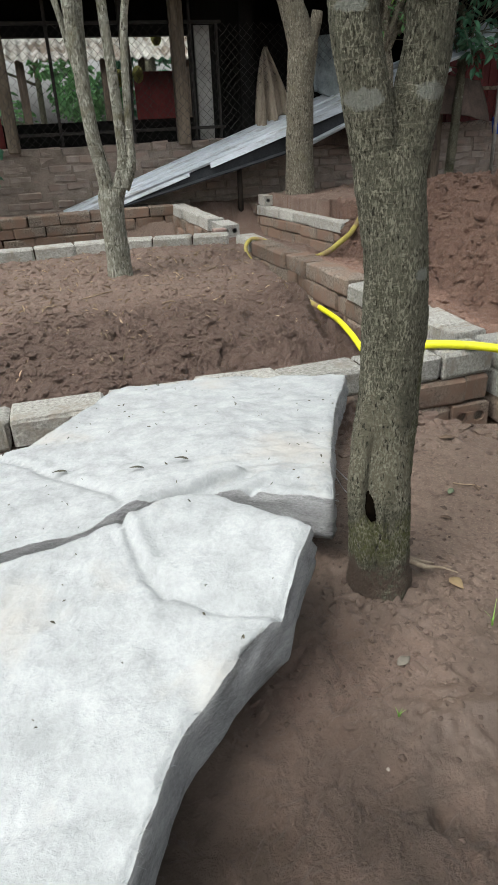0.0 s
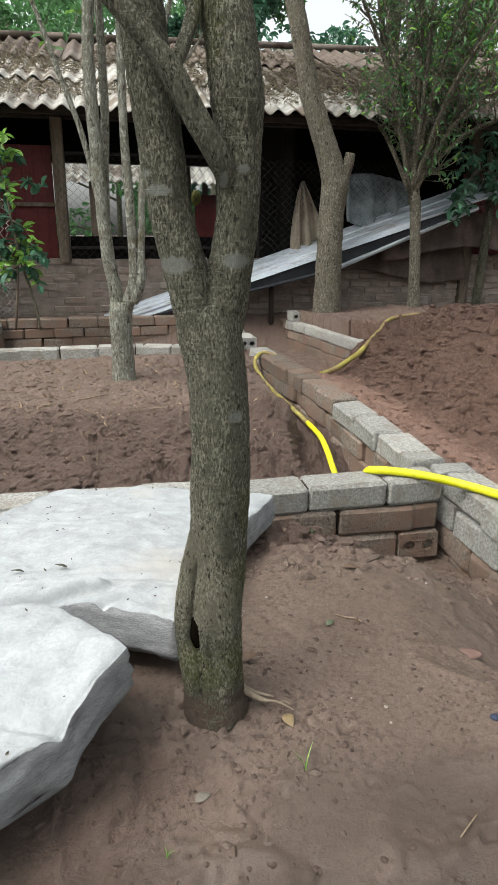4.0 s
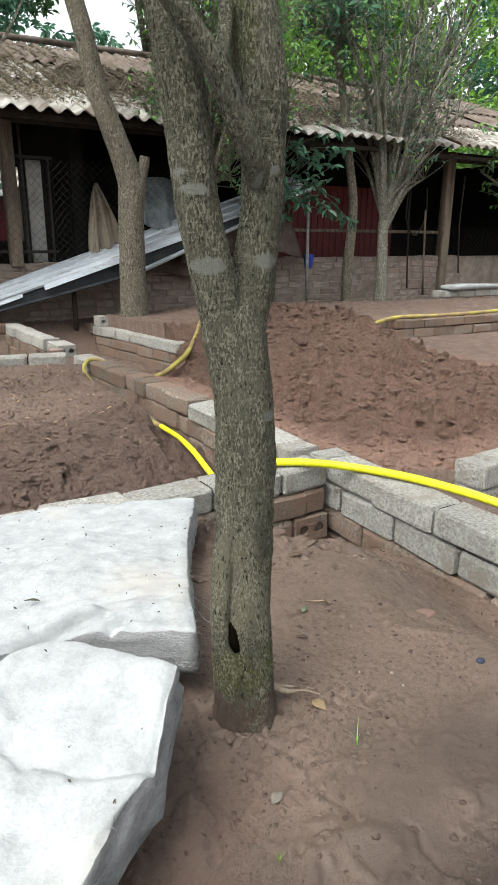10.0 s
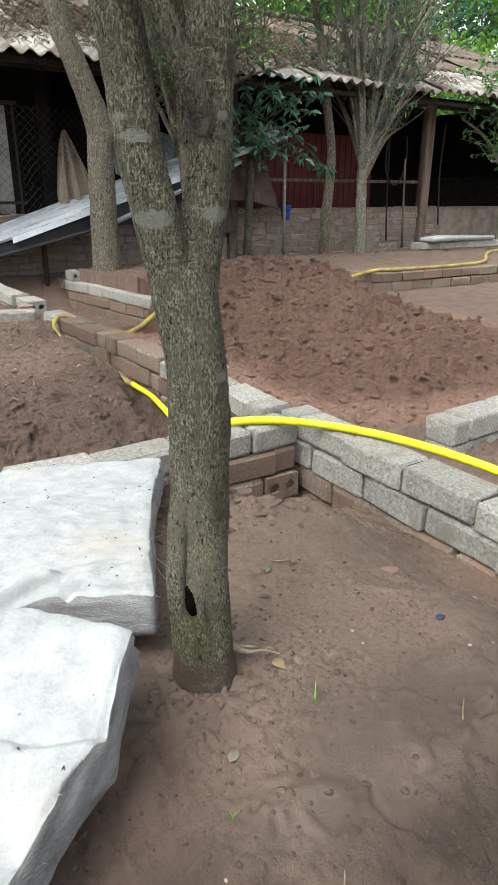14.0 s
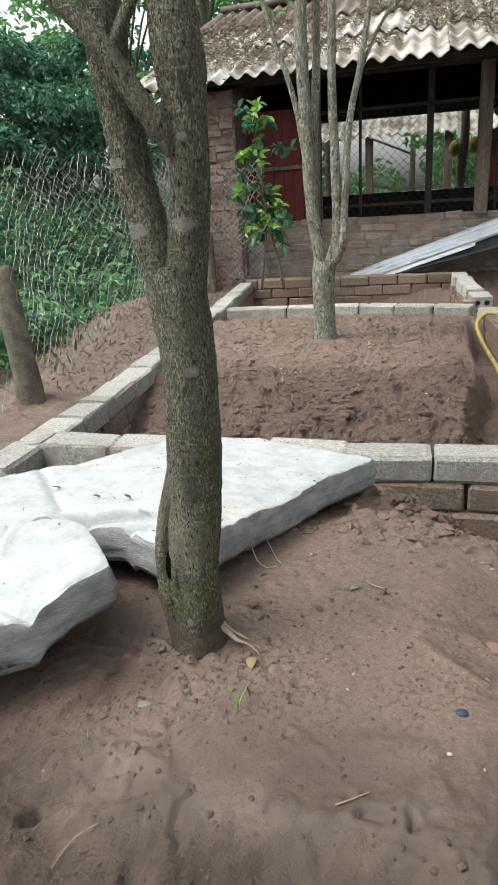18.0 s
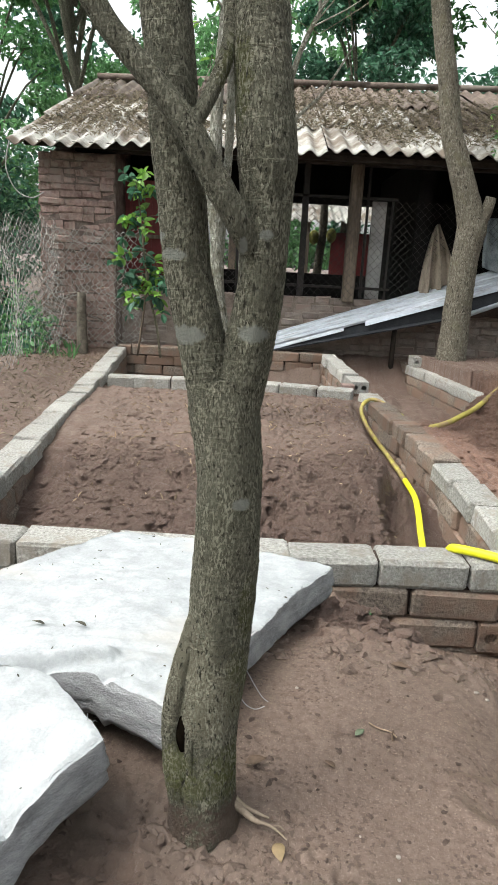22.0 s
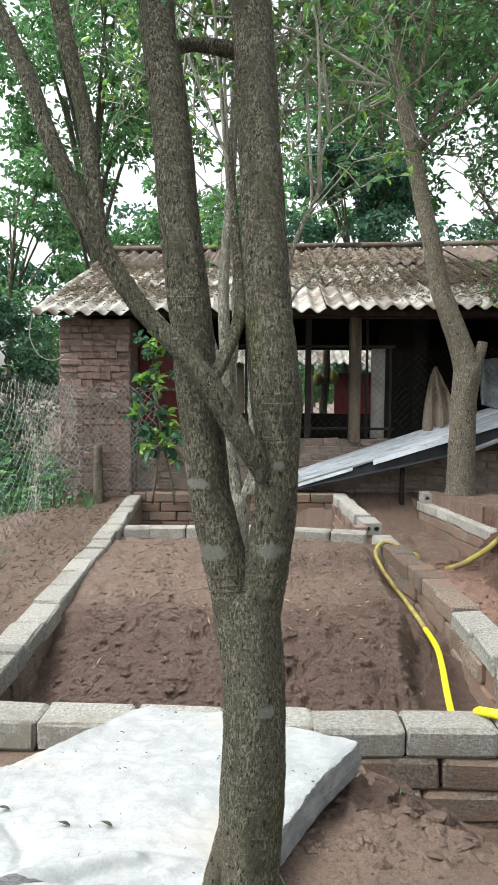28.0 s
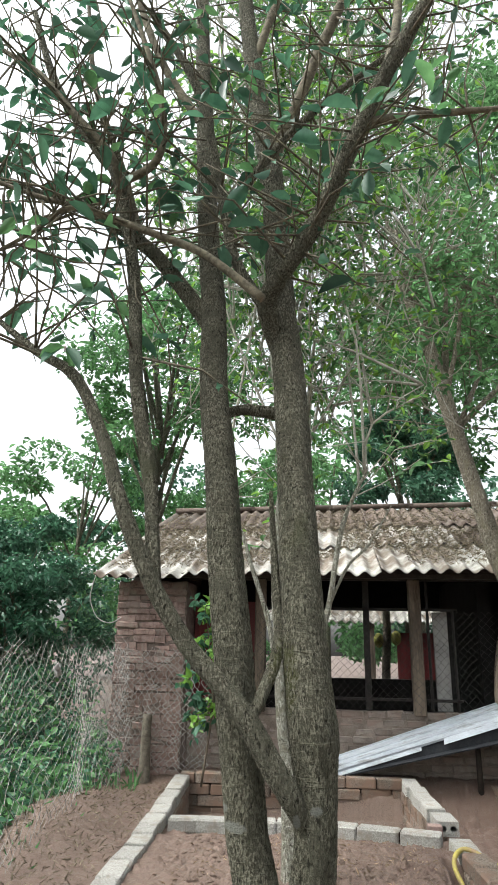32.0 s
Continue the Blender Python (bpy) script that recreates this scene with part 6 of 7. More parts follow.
slab("lower_panel", [(2.05, 6.0, 0.475), (3.75, 5.94, 1.17), (3.75, 6.3, 1.26), (2.05, 6.34, 0.60)], 0.016, STEEL, ramp, "second galvanised sheet below", 2)
limb_part("prop", [(1.5, 6.25, -0.1), (1.5, 6.25, 0.38)], [0.03, 0.026], SHADE_WOOD, ramp, 8, 2, 0.05)

# ---- cloths at the shed ----
def drape(name, x0, x1, y, z0, z1, mat, label, seed, peak=0.5, lean=0.12, taper=0.7):
    n = 26
    V, F = [], []
    for j in range(n):
        for i in range(n):
            u, v = i / (n - 1), j / (n - 1)
            w = 1 - taper * v ** 1.8
            x = x0 + (x1 - x0) * (peak + (u - peak) * w)
            fold = 0.045 * math.sin(u * 19 + seed) * (1 - v * 0.5) + 0.02 * math.sin(u * 41 + seed * 2)
            V.append((x, y + fold + lean * (v - 0.5), z0 + (z1 - z0) * v - 0.08 * (1 - v) * math.sin(u * 5 + seed) - 0.05 * v * math.sin(u * 4 + 2 * seed)))
    for j in range(n - 1):
        for i in range(n - 1):
            a = j * n + i
            F.append((a, a + 1, a + n + 1, a + n))
    ob = raw(name, V, F, mat, smooth=True)
    s = ob.modifiers.new("thickness", "SOLIDIFY")
    s.thickness = 0.008
    return tagged(ob, label, "cloth")


drape("sack_cloth", 1.74, 2.14, 6.40, 0.74, 1.40, SACK, "faded tan sack cloth hung over the netting", 1.0, 0.3, 0.12, 0.85)
drape("tarpaulin", 2.35, 3.3, 6.40, 0.95, 1.50, TARP, "grey-blue tarpaulin heaped behind the metal panels", 5.0, 0.5, 0.2, 0.12)
# extra dark sheet over the brick, standing for the shade under the panels
drape("tarpaulin", 2.3, 3.9, 6.44, 0.42, 0.98, BROWN_TARP, "dark brown tarpaulin, enlarged to fill the shaded void behind the panels", 4.0, 0.6, 0.1, 0.15)
drape("tarpaulin", 2.75, 4.5, 6.28, 0.68, 1.12, BROWN_TARP, "dark brown tarpaulin hanging under the metal panels", 8.0, 0.85, 0.15, 0.35)

# ---- second shed seen through the bays ----
shed2 = thing("far_shed", (0.8, 13.0, 0.0), "far shed with a pale corrugated roof and dark red sheet walls", "shed")
far_sheet = sheet_mesh("roof_sheet", 45, 2.4, ROOF, 12.0)
ob = new("roof_sheet", far_sheet)
ob.parent = shed2
ob.matrix_basis = pose(-4.3, -1.0, 1.78, 20, 0, 0)
for x in (-2.4, -0.55, 0.85, 2.3, 4.0):
    beam("post", (x - 0.07, 12.1, -0.1), (x + 0.07, 12.24, 1.8), WOOD, shed2, 0.01)
red_panel(1.35, 2.3, 12.3, 0.0, 1.6, shed2)
beam("rail", (-3, 12.1, 0.5), (4.5, 12.16, 0.58), WOOD, shed2, 0.004)
jack = thing("jackfruit_tree", (1.0, 10.6, 0.0), "jackfruit tree with a bare trunk and hanging fruit behind the shed", "tree")
limb_part("trunk", [(1.0, 10.6, -0.1), (0.98, 10.6, 0.8), (1.03, 10.6, 1.6), (1.0, 10.6, 2.6)], [0.08, 0.075, 0.07, 0.06], BARK_TAN, jack, 12, 4)
for x, z in ((0.88, 1.42), (1.17, 1.46), (1.5, 1.95)):
    bm = bmesh.new()
    bmesh.ops.create_uvsphere(bm, u_segments=14, v_segments=10, radius=0.1)
    for v in bm.verts:
        v.co = Vector((v.co.x * 0.85, v.co.y * 0.85, v.co.z * 1.2)) * (1 + 0.05 * noise.noise(v.co * 40)) + Vector((x, 10.55, z))
    part("fruit", bm, FRUIT, jack, "knobbly green jackfruit", True)


# ---- background woods ----
def wood_tree(name, x, y, h, spread, n, size, mat, seed, low=0.25, label="tall leafy tree behind the shed"):
    """A tree of the background: trunk, limbs, and leaves gathered in uneven clumps."""
    rng = random.Random(seed)
    nr = np.random.default_rng(seed)
    t = thing(name, (x, y, 0), label, "tree", "trees of the backdrop")
    top = Vector((x + rng.uniform(-0.6, 0.6), y, h * 0.75))
    limb_part("trunk", [(x, y, -0.2), (x + rng.uniform(-0.2, 0.2), y, h * 0.3), top], [h * 0.013, h * 0.010, h * 0.005], BARK, t, 10, 4)
    pts = []
    n, size = int(n * 1.7), size * 0.68
    clumps = max(10, int(n / 170))
    for k in range(clumps):
        a, u = rng.uniform(0, 6.28), rng.uniform(0, 1)
        z = h * (low + (1 - low) * u)
        r = spread * math.sqrt(max(0.08, 1 - abs(u - 0.4) ** 1.6 * 1.7)) * rng.uniform(0.35, 1.05)
        c = np.array([x + r * math.cos(a), y + r * math.sin(a), z])
        rad = spread * rng.uniform(0.16, 0.34)
        if k < 14:
            s = Vector((x, y, z * 0.6))
            limb_part("branch", [s, s.lerp(Vector(c), 0.6) + Vector((0, 0, 0.3)), c], [h * 0.005, h * 0.0035, h * 0.0015], BARK, t, 6, 3)
        m = int(n / clumps)
        d = nr.normal(size=(m, 3))
        d /= np.linalg.norm(d, axis=1, keepdims=True)
        pts.append(c + d * rad * nr.uniform(0.35, 1.0, (m, 1)) ** 0.5 * np.array([1, 1, 0.6]))
    tagged(leaves("crown", np.concatenate(pts), size, mat, t, seed=seed, slim=0.5, droop=0.4), "clumped green leaves with gaps", kind="stuff")
    return t


wood_tree("wood_tree", -6.5, 15.5, 7.0, 2.4, 2600, 0.26, LEAF, 101)
wood_tree("wood_tree", -2.0, 17.0, 7.5, 2.4, 2400, 0.26, LEAF, 102)
wood_tree("wood_tree", 2.5, 17.0, 12.0, 3.0, 5000, 0.26, LEAF, 103, 0.5)
wood_tree("wood_tree", 5.5, 13.5, 16.0, 3.8, 14000, 0.26, LEAF, 104, 0.42)
wood_tree("wood_tree", 1.9, 14.0, 6.6, 1.5, 5500, 0.2, LEAF_DARK, 115, 0.42, "dark dense tree behind the shed roof")
wood_tree("wood_tree", -3.6, 12.5, 9.5, 2.5, 5200, 0.22, LEAF, 113, 0.55, "airy leafy tree behind the shed")
wood_tree("wood_tree", 10.0, 14.0, 9.0, 3.6, 11000, 0.26, LEAF_BRIGHT, 105)
wood_tree("wood_tree", 13.5, 13.0, 8.5, 3.4, 9000, 0.26, LEAF_BRIGHT, 106)
wood_tree("wood_tree", -9.5, 9.5, 4.2, 2.6, 6000, 0.2, LEAF_DARK, 107, 0.05, "dense dark green tree beyond the wire fence")
wood_tree("wood_tree", -6.2, 8.8, 3.0, 1.9, 7000, 0.16, LEAF_DARK, 108, 0.03, "dense dark green tree beyond the wire fence")
wood_tree("wood_tree", -4.4, 8.0, 3.0, 1.3, 7000, 0.14, LEAF_DARK, 109, 0.03, "dense green tree beside the brick pier")
wood_tree("wood_tree", -7.5, 4.5, 3.6, 2.2, 8000, 0.17, LEAF_DARK, 110, 0.03, "dense dark green tree beyond the wire fence")
wood_tree("wood_tree", -6.5, 1.0, 3.4, 2.2, 6000, 0.17, LEAF_DARK, 111, 0.03, "dense dark green tree beyond the wire fence")
wood_tree("wood_tree", 13.0, 7.0, 5.0, 2.4, 6000, 0.2, LEAF, 112, 0.2, "leafy tree past the shed's end")
for k, (x, y) in enumerate(((-16, 26), (-8, 30), (0, 30), (8, 30), (16, 26), (22, 18), (-18, 12), (-16, 2), (24, 6), (20, -8), (-16, -10), (-6, -16), (6, -16))):
    wood_tree("wood_tree", x, y, 9.0 + (k % 3), 5.0, 3500, 0.5, LEAF_DARK if k % 2 else LEAF, 120 + k, 0.08, "distant dark green tree")

# undergrowth behind the fence
rng = np.random.default_rng(9)
n = 20000
ux, uy = rng.uniform(-5.5, -2.15, n), rng.uniform(0.2, 7.5, n)
uh = (0.25 + 0.9 * step(-2.2, -4.0, ux)) * (0.55 + 0.9 * (vnoise(ux * 1.3, uy * 1.3, 4.0) + 0.5))
up = np.stack([ux, uy, -0.1 + uh * rng.uniform(0.05, 1.0, n) ** 0.7], 1)
tagged(leaves("undergrowth", up, 0.085, LEAF_DARK, seed=31, slim=0.4, droop=0.1), "tangled green weeds and ferns beyond the fence", "undergrowth", kind="stuff")
tagged(leaves("undergrowth", up[:4500] + [0.05, 0.05, 0.05], 0.10, LEAF, seed=32, slim=0.6, droop=0.2), "bright broad weeds beyond the fence", "undergrowth", kind="stuff")
# grass blades at the foot of the pier
n = 9000
bx, by = rng.uniform(-3.4, -1.38, n), rng.uniform(2.2, 6.0, n)
bl = np.stack([bx, by, soil_height(bx, by) - 0.01], 1)
tagged(leaves("dry_grass", bl, 0.05, ROOF_LITTER, seed=33, slim=0.03, droop=-0.12, axis=(0.2, 0.1, 0.2)), "dry straw-coloured grass along the fence", "grass", kind="stuff")
tagged(leaves("green_grass", bl[:700] + [-0.4, 0.3, 0], 0.15, LEAF, seed=34, slim=0.035, droop=-0.9, axis=(0, 0, 0.8)), "tall green grass along the fence", "grass", kind="stuff")

# ---- wire fence ----
fence = thing("wire_fence", (-1.75, 2.0, -0.1), "sagging chain-link fence on rough concrete posts", "fence")
limb_part("post", [(-1.66, 1.98, -0.3), (-1.68, 2.0, 0.0), (-1.72, 2.03, 0.35), (-1.76, 2.06, 0.62)], [0.085, 0.075, 0.066, 0.058], POST_STONE, fence, 7, 5, 0.10, "leaning rough concrete post")
limb_part("post", [(-1.83, 6.02, -0.3), (-1.84, 6.03, 0.0), (-1.85, 6.05, 0.3), (-1.85, 6.06, 0.56)], [0.062, 0.058, 0.054, 0.045], POST_STONE, fence, 9, 4, 0.10, "short rough concrete post")
netting("netting", (-1.62, -1.5), (-1.74, 2.0), -0.1, 1.0, 0.10, 0.0022, WIRE, fence, "rusty grey chain-link", 0.06, 3, 1.3)
netting("netting", (-1.74, 2.0), (-2.05, 5.9), -0.1, 1.25, 0.10, 0.0022, WIRE, fence, "rusty grey chain-link", 0.08, 5, 1.3)
netting("netting", (-2.5, 6.12), (-1.2, 6.12), 0.0, 1.25, 0.065, 0.0048, PALE_WIRE, fence, "rusty grey chain-link", 0.04, 7, 1.3)
netting("netting", (-2.05, 5.9), (-5.0, 6.8), -0.1, 1.4, 0.11, 0.0028, WIRE, fence, "rusty grey chain-link", 0.10, 9, 1.4)

# ---- hoses ----
def hose(name, pts, r, mat, label):
    bm = bmesh.new()
    tube(bm, pts, r, 12, 10 if len(pts) < 20 else 1)
    return tagged(part(name, bm, mat, smooth=True), label, "hose", "yellow hoses")


hose("garden_hose", [(0.70, 1.33, -0.20), (0.70, 1.24, -0.08), (0.71, 1.18, 0.02), (0.73, 1.13, 0.05), (0.85, 1.05, 0.055), (0.98, 0.93, 0.05), (1.10, 0.72, 0.05), (1.18, 0.45, 0.045), (1.24, 0.2, 0.02), (1.30, -0.2, -0.05)], 0.0155, HOSE, "bright yellow hose lying over the block wall")
def laid(pts, r, n=14):
    """A line draped on the soil between the plan points."""
    p, _ = smoothed(pts, [0] * len(pts), n)
    z = [max(gz(v.x, v.y) + r, v.z) for v in p]
    z = [sum(z[max(i - 7, 0):i + 8]) / len(z[max(i - 7, 0):i + 8]) for i in range(len(z))]
    return [(v.x, v.y, max(h, gz(v.x, v.y) - r * 0.4)) for v, h in zip(p, z)]


hose("garden_hose", laid([(0.72, 1.30, -0.21), (0.735, 1.5, -0.19), (0.77, 1.75, -0.155), (0.81, 1.97, -0.145), (0.845, 2.2, -0.15), (0.85, 2.45, -0.145)], 0.013, 10), 0.0145, HOSE, "bright yellow hose on the bed soil")
hose("garden_hose", laid([(0.85, 2.44, -0.145), (0.86, 2.68, -0.16), (0.86, 3.03, -0.175), (0.835, 3.36, -0.15), (0.80, 3.55, -0.10), (0.785, 3.66, -0.01), (0.86, 3.75, 0.045), (0.96, 3.68, 0.02), (1.02, 3.5, -0.05)], 0.013, 8), 0.0145, HOSE_OLD, "muddy yellow hose looped over the bed wall")
hose("garden_hose", laid([(1.22, 3.40, -0.12), (1.42, 3.55, -0.04), (1.64, 3.72, 0.03), (1.99, 4.27, 0.06), (2.2, 4.65, 0.10), (2.43, 4.95, 0.12), (2.8, 5.06, 0.14), (3.2, 5.1, 0.14)], 0.018), 0.019, HOSE_OLD, "muddy yellow hose across the soil heap")
hp = [(3.7, 4.22, 0.0), (4.1, 4.3, 0.06), (4.45, 4.36, 0.09), (4.85, 4.3, 0.09), (5.5, 4.28, 0.09), (6.2, 4.4, 0.09), (6.9, 4.9, 0.05), (7.8, 5.4, 0.05)]
hose("garden_hose", [(x, y, max(gz(x, y) + 0.02, z)) for x, y, z in hp], 0.022, HOSE_OLD, "muddy yellow hose along the far wall")

# ---- small things ----
bm = bmesh.new()
tube(bm, [(4.66, 6.33, 0.52), (4.66, 6.33, 0.56), (4.66, 6.33, 0.68), (4.66, 6.33, 0.70)], [0.05, 0.055, 0.07, 0.065], 12)
bucket = tagged(part("blue_can", bm, BLUE, smooth=True), "small blue plastic can hung at the dwarf wall", "can")
limb = limb_part("thin_pole", [(4.48, 6.1, 0.05), (4.46, 6.1, 1.36)], [0.022, 0.02], WIRE, None, 8, 2, 0.0)
tagged(limb, "thin grey metal pole standing before the shed", "pole")
limb = limb_part("thin_pole", [(6.75, 6.3, 0.1), (6.72, 6.35, 1.3)], [0.018, 0.016], WOOD, None, 8, 2, 0.0)
tagged(limb, "thin wooden pole leaning at the shed", "pole")
bm = bmesh.new()
bmesh.ops.create_uvsphere(bm, u_segments=16, v_segments=10, radius=0.045)
for v in bm.verts:
    v.co.z *= 0.9
fr = tagged(part("fallen_fruit", bm, FRUIT, smooth=True), "yellow-green fallen fruit lying in the lane", "fruit")
fr.location = (1.28, 4.6, gz(1.28, 4.6) + 0.035)

# clods
rng = np.random.default_rng(77)
spots, sizes = [], []
def strew(n, x0, x1, y0, y1, s0, s1):
    for _ in range(n):
        spots.append((rng.uniform(x0, x1), rng.uniform(y0, y1)))
        sizes.append(s0 + (s1 - s0) * rng.random() ** 2.6)
strew(4600, -0.95, 0.70, 1.3, 2.4, 0.004, 0.026)
strew(3400, -0.98, 0.68, 2.4, 4.1, 0.004, 0.024)
strew(9500, 1.12, 3.7, 1.1, 4.6, 0.006, 0.040)
strew(1600, 0.05, 0.95, 0.45, 1.02, 0.003, 0.022)
strew(500, 0.25, 0.72, 0.42, 0.8, 0.005, 0.026)
strew(700, -0.35, 0.95, -1.0, 0.5, 0.001, 0.007)
strew(420, -0.4, 0.15, -0.30, 0.05, 0.002, 0.011)
strew(300, 0.3, 0.95, -0.1, 0.5, 0.002, 0.010)
strew(900, -0.4, 0.95, -1.0, -0.42, 0.002, 0.013)
strew(260, -0.32, 0.12, -0.22, 0.0, 0.003, 0.014)
strew(160, 1.15, 3.0, 0.2, 1.4, 0.006, 0.02)
strew(500, -1.9, -1.2, 0.8, 5.6, 0.004, 0.013)
near_spots, near_sizes = spots[:], sizes[:]
spots, sizes = [], []
strew(4200, -0.4, 0.97, -1.0, 1.0, 0.0014, 0.0085)
keep = [k for k, (x, y) in enumerate(spots) if float(fbm(np.array([x * 3.2]), np.array([y * 3.2]), 17.0, 3)[0]) > 0.10 or k % 5 == 0]
lumps("soil_crumbs", [spots[k] for k in keep], [sizes[k] for k in keep], DAMP_CRUMB, "small damp crumbs of trodden mud", "crumbs", 6)
spots, sizes = near_spots, near_sizes
clods = lumps("soil_clods", spots, sizes, SOIL, "loose reddish brown clods of soil", "clods", 5)
cv = np.array([v.co[:] for v in clods.data.vertices])
clods.data.attributes.new("loose", "FLOAT", "POINT").data.foreach_set("value", np.clip(ground_z(cv[:, 0], cv[:, 1])[1] - 0.2, 0, 0.85).astype(np.float32))
clods.data.attributes.new("damp_shade", "FLOAT", "POINT").data.foreach_set("value", damp_shade_at(cv[:, 0], cv[:, 1]).astype(np.float32))
n = 620
fx = np.concatenate([rng.uniform(-0.85, 0.7, n), rng.uniform(2.0, 6.0, 150)])
fy = np.concatenate([rng.uniform(1.7, 4.1, n), rng.uniform(4.8, 6.0, 150)])
tagged(leaves("fallen_leaves", np.stack([fx, fy, soil_height(fx, fy) + 0.006], 1), 0.034, LITTER, seed=41, slim=0.25, droop=0.05), "dry leaves scattered on the soil", "leaf litter", kind="stuff")


def single_leaf(at, yaw, ln, w, mat, label, tilt=8):
    bm = bmesh.new()
    n = 8
    rows = []
    for k in range(n + 1):
        t = k / n
        h = w * math.sin(math.pi * t ** 0.8) * 0.5 + 0.0006
        z = 0.05 * ln * math.sin(math.pi * t)
        rows.append([bm.verts.new((t * ln, -h, z + h * 0.3)), bm.verts.new((t * ln, 0, z)), bm.verts.new((t * ln, h, z + h * 0.3))])
    for a, b in zip(rows, rows[1:]):
        for i in range(2):
            bm.faces.new((a[i], b[i], b[i + 1], a[i + 1]))
    ob = part("fallen_leaf", bm, mat, smooth=True)
    ob.matrix_basis = pose(*at, tilt, 0, yaw)
    s = ob.modifiers.new("thickness", "SOLIDIFY")
    s.thickness = 0.0008
    return tagged(ob, label, "leaf", "single fallen leaves")


single_leaf((0.085, -0.045, gz(0.085, -0.06) + 0.004), -80, 0.036, 0.020, YELLOW_LEAF, "yellowed fallen leaf on the mud by the tree")
DARKLEAF = material("dark_dry_leaf", (0.03, 0.03, 0.022), (0.09, 0.08, 0.055), 20, 80, 0.7, 0.1, 0.001)


def on_mat(top, x, y):
    d = (top[..., 0] - x) ** 2 + (top[..., 1] - y) ** 2
    return float(top.reshape(-1, 3)[int(d.argmin()), 2])


for x, y, a in ((-0.416, 0.353, 160), (-0.322, 0.339, 150), (-0.575, 0.424, 170)):
    single_leaf((x, y, on_mat(topB, x, y) + 0.006), a, 0.032, 0.009, DARKLEAF, "small dark dry leaf on the white mat")
single_leaf((0.25, 0.22, gz(0.25, 0.22) + 0.005), 40, 0.028, 0.012, material("dull_green_leaf", (0.06, 0.085, 0.05), (0.13, 0.16, 0.10), 30, 90, 0.7, 0.1, 0.001), "small green leaf on the mud")
single_leaf((2.6, 2.2, gz(2.6, 2.2) + 0.02), 20, 0.09, 0.04, YELLOW_LEAF, "yellowed fallen leaf on the soil heap")

# specks on the mats, twigs on the bed, sprouts and scraps
rng = np.random.default_rng(90)
def specks(top, n, name):
    g = top.reshape(-1, 3)
    pick = g[rng.choice(len(g), n, replace=False)] + [0, 0, 0.002]
    ob = leaves(name, pick, 0.009, DARKLEAF, seed=int(n), slim=0.4, droop=0.0)
    return tagged(ob, "tiny dark bits of leaf on the white mat", "leaf litter", kind="stuff")


specks(topA, 70, "mat_specks")
specks(topB, 90, "mat_specks")
for x, y, a, ln in ((-0.42, 2.55, 10, 0.16), (-0.62, 2.4, 25, 0.08), (0.1, 3.35, -20, 0.12), (0.32, 2.9, 40, 0.10), (-0.05, 2.3, 5, 0.07), (0.45, 3.5, 70, 0.1)):
    d = Vector((math.cos(radians(a)), math.sin(radians(a)), 0)) * ln
    p = [Vector((x, y, 0)) + d * t for t in (0, 0.33, 0.66, 1)]
    bm = bmesh.new()
    tube(bm, [(q.x, q.y + 0.006 * math.sin(7 * k), gz(q.x, q.y) + 0.008) for k, q in enumerate(p)], [0.003, 0.0035, 0.003, 0.002], 6, 3)
    tagged(part("dry_twig", bm, LITTER, smooth=True), "pale dry twig lying on the bed soil", "twig", "twigs on the bed")


def sprout(x, y, h, seed):
    r = random.Random(seed)
    z = gz(x, y)
    bm = bmesh.new()
    for k in range(4):
        a, lean = r.uniform(0, 6.28), r.uniform(0.2, 0.7)
        w = 0.0016
        side = Vector((-math.sin(a), math.cos(a), 0)) * w
        rows = []
        for i in range(5):
            t = i / 4
            c = Vector((x + math.cos(a) * lean * h * t * t, y + math.sin(a) * lean * h * t * t, z + h * t * r.uniform(0.95, 1.0)))
            rows.append([bm.verts.new(c - side * (1 - t * 0.9)), bm.verts.new(c + side * (1 - t * 0.9))])
        for p, q in zip(rows, rows[1:]):
            bm.faces.new((p[0], p[1], q[1], q[0]))
    return tagged(part("grass_sprout", bm, LEAF_BRIGHT), "tiny yellow-green grass sprout in the mud", "grass sprout")


sprout(0.09, -0.17, 0.04, 1)
sprout(-0.15, -0.285, 0.016, 2)
single_leaf((-0.10, -0.19, gz(-0.10, -0.19) + 0.004), 20, 0.03, 0.015, material("grey_dry_leaf", (0.11, 0.098, 0.08), (0.20, 0.18, 0.15), 30, 90, 0.8, 0.1, 0.001), "small grey dry leaf on the mud")
bm = bmesh.new()
bmesh.ops.create_icosphere(bm, subdivisions=2, radius=0.009)
for v in bm.verts:
    v.co = Vector((v.co.x * 1.3, v.co.y, v.co.z * 0.55)) * (1 + 0.2 * noise.noise(v.co * 90))
chip = tagged(part("plastic_chip", bm, material("dark_blue_chip", (0.012, 0.016, 0.03), (0.03, 0.04, 0.07), 40, 90, 0.5, 0.1, 0.001)), "small dark blue chip pressed into the mud", "chip")
chip.location = (0.474, -0.115, gz(0.474, -0.115) + 0.002)
# pale scrap caught in the wire fence
V, F = [], []
for j in range(7):
    for i in range(7):
        u, v = i / 6 - 0.5, j / 6 - 0.5
        V.append((-1.84 + 0.02 * math.sin(5 * u + 7 * v), 3.52 + 0.075 * u * (1 - 0.4 * v), 1.05 + 0.085 * v + 0.01 * math.sin(9 * u)))
for j in range(6):
    for i in range(6):
        a = j * 7 + i
        F.append((a, a + 1, a + 8, a + 7))
scrap = raw("plastic_scrap", V, F, WHITE_BOARD, smooth=True)
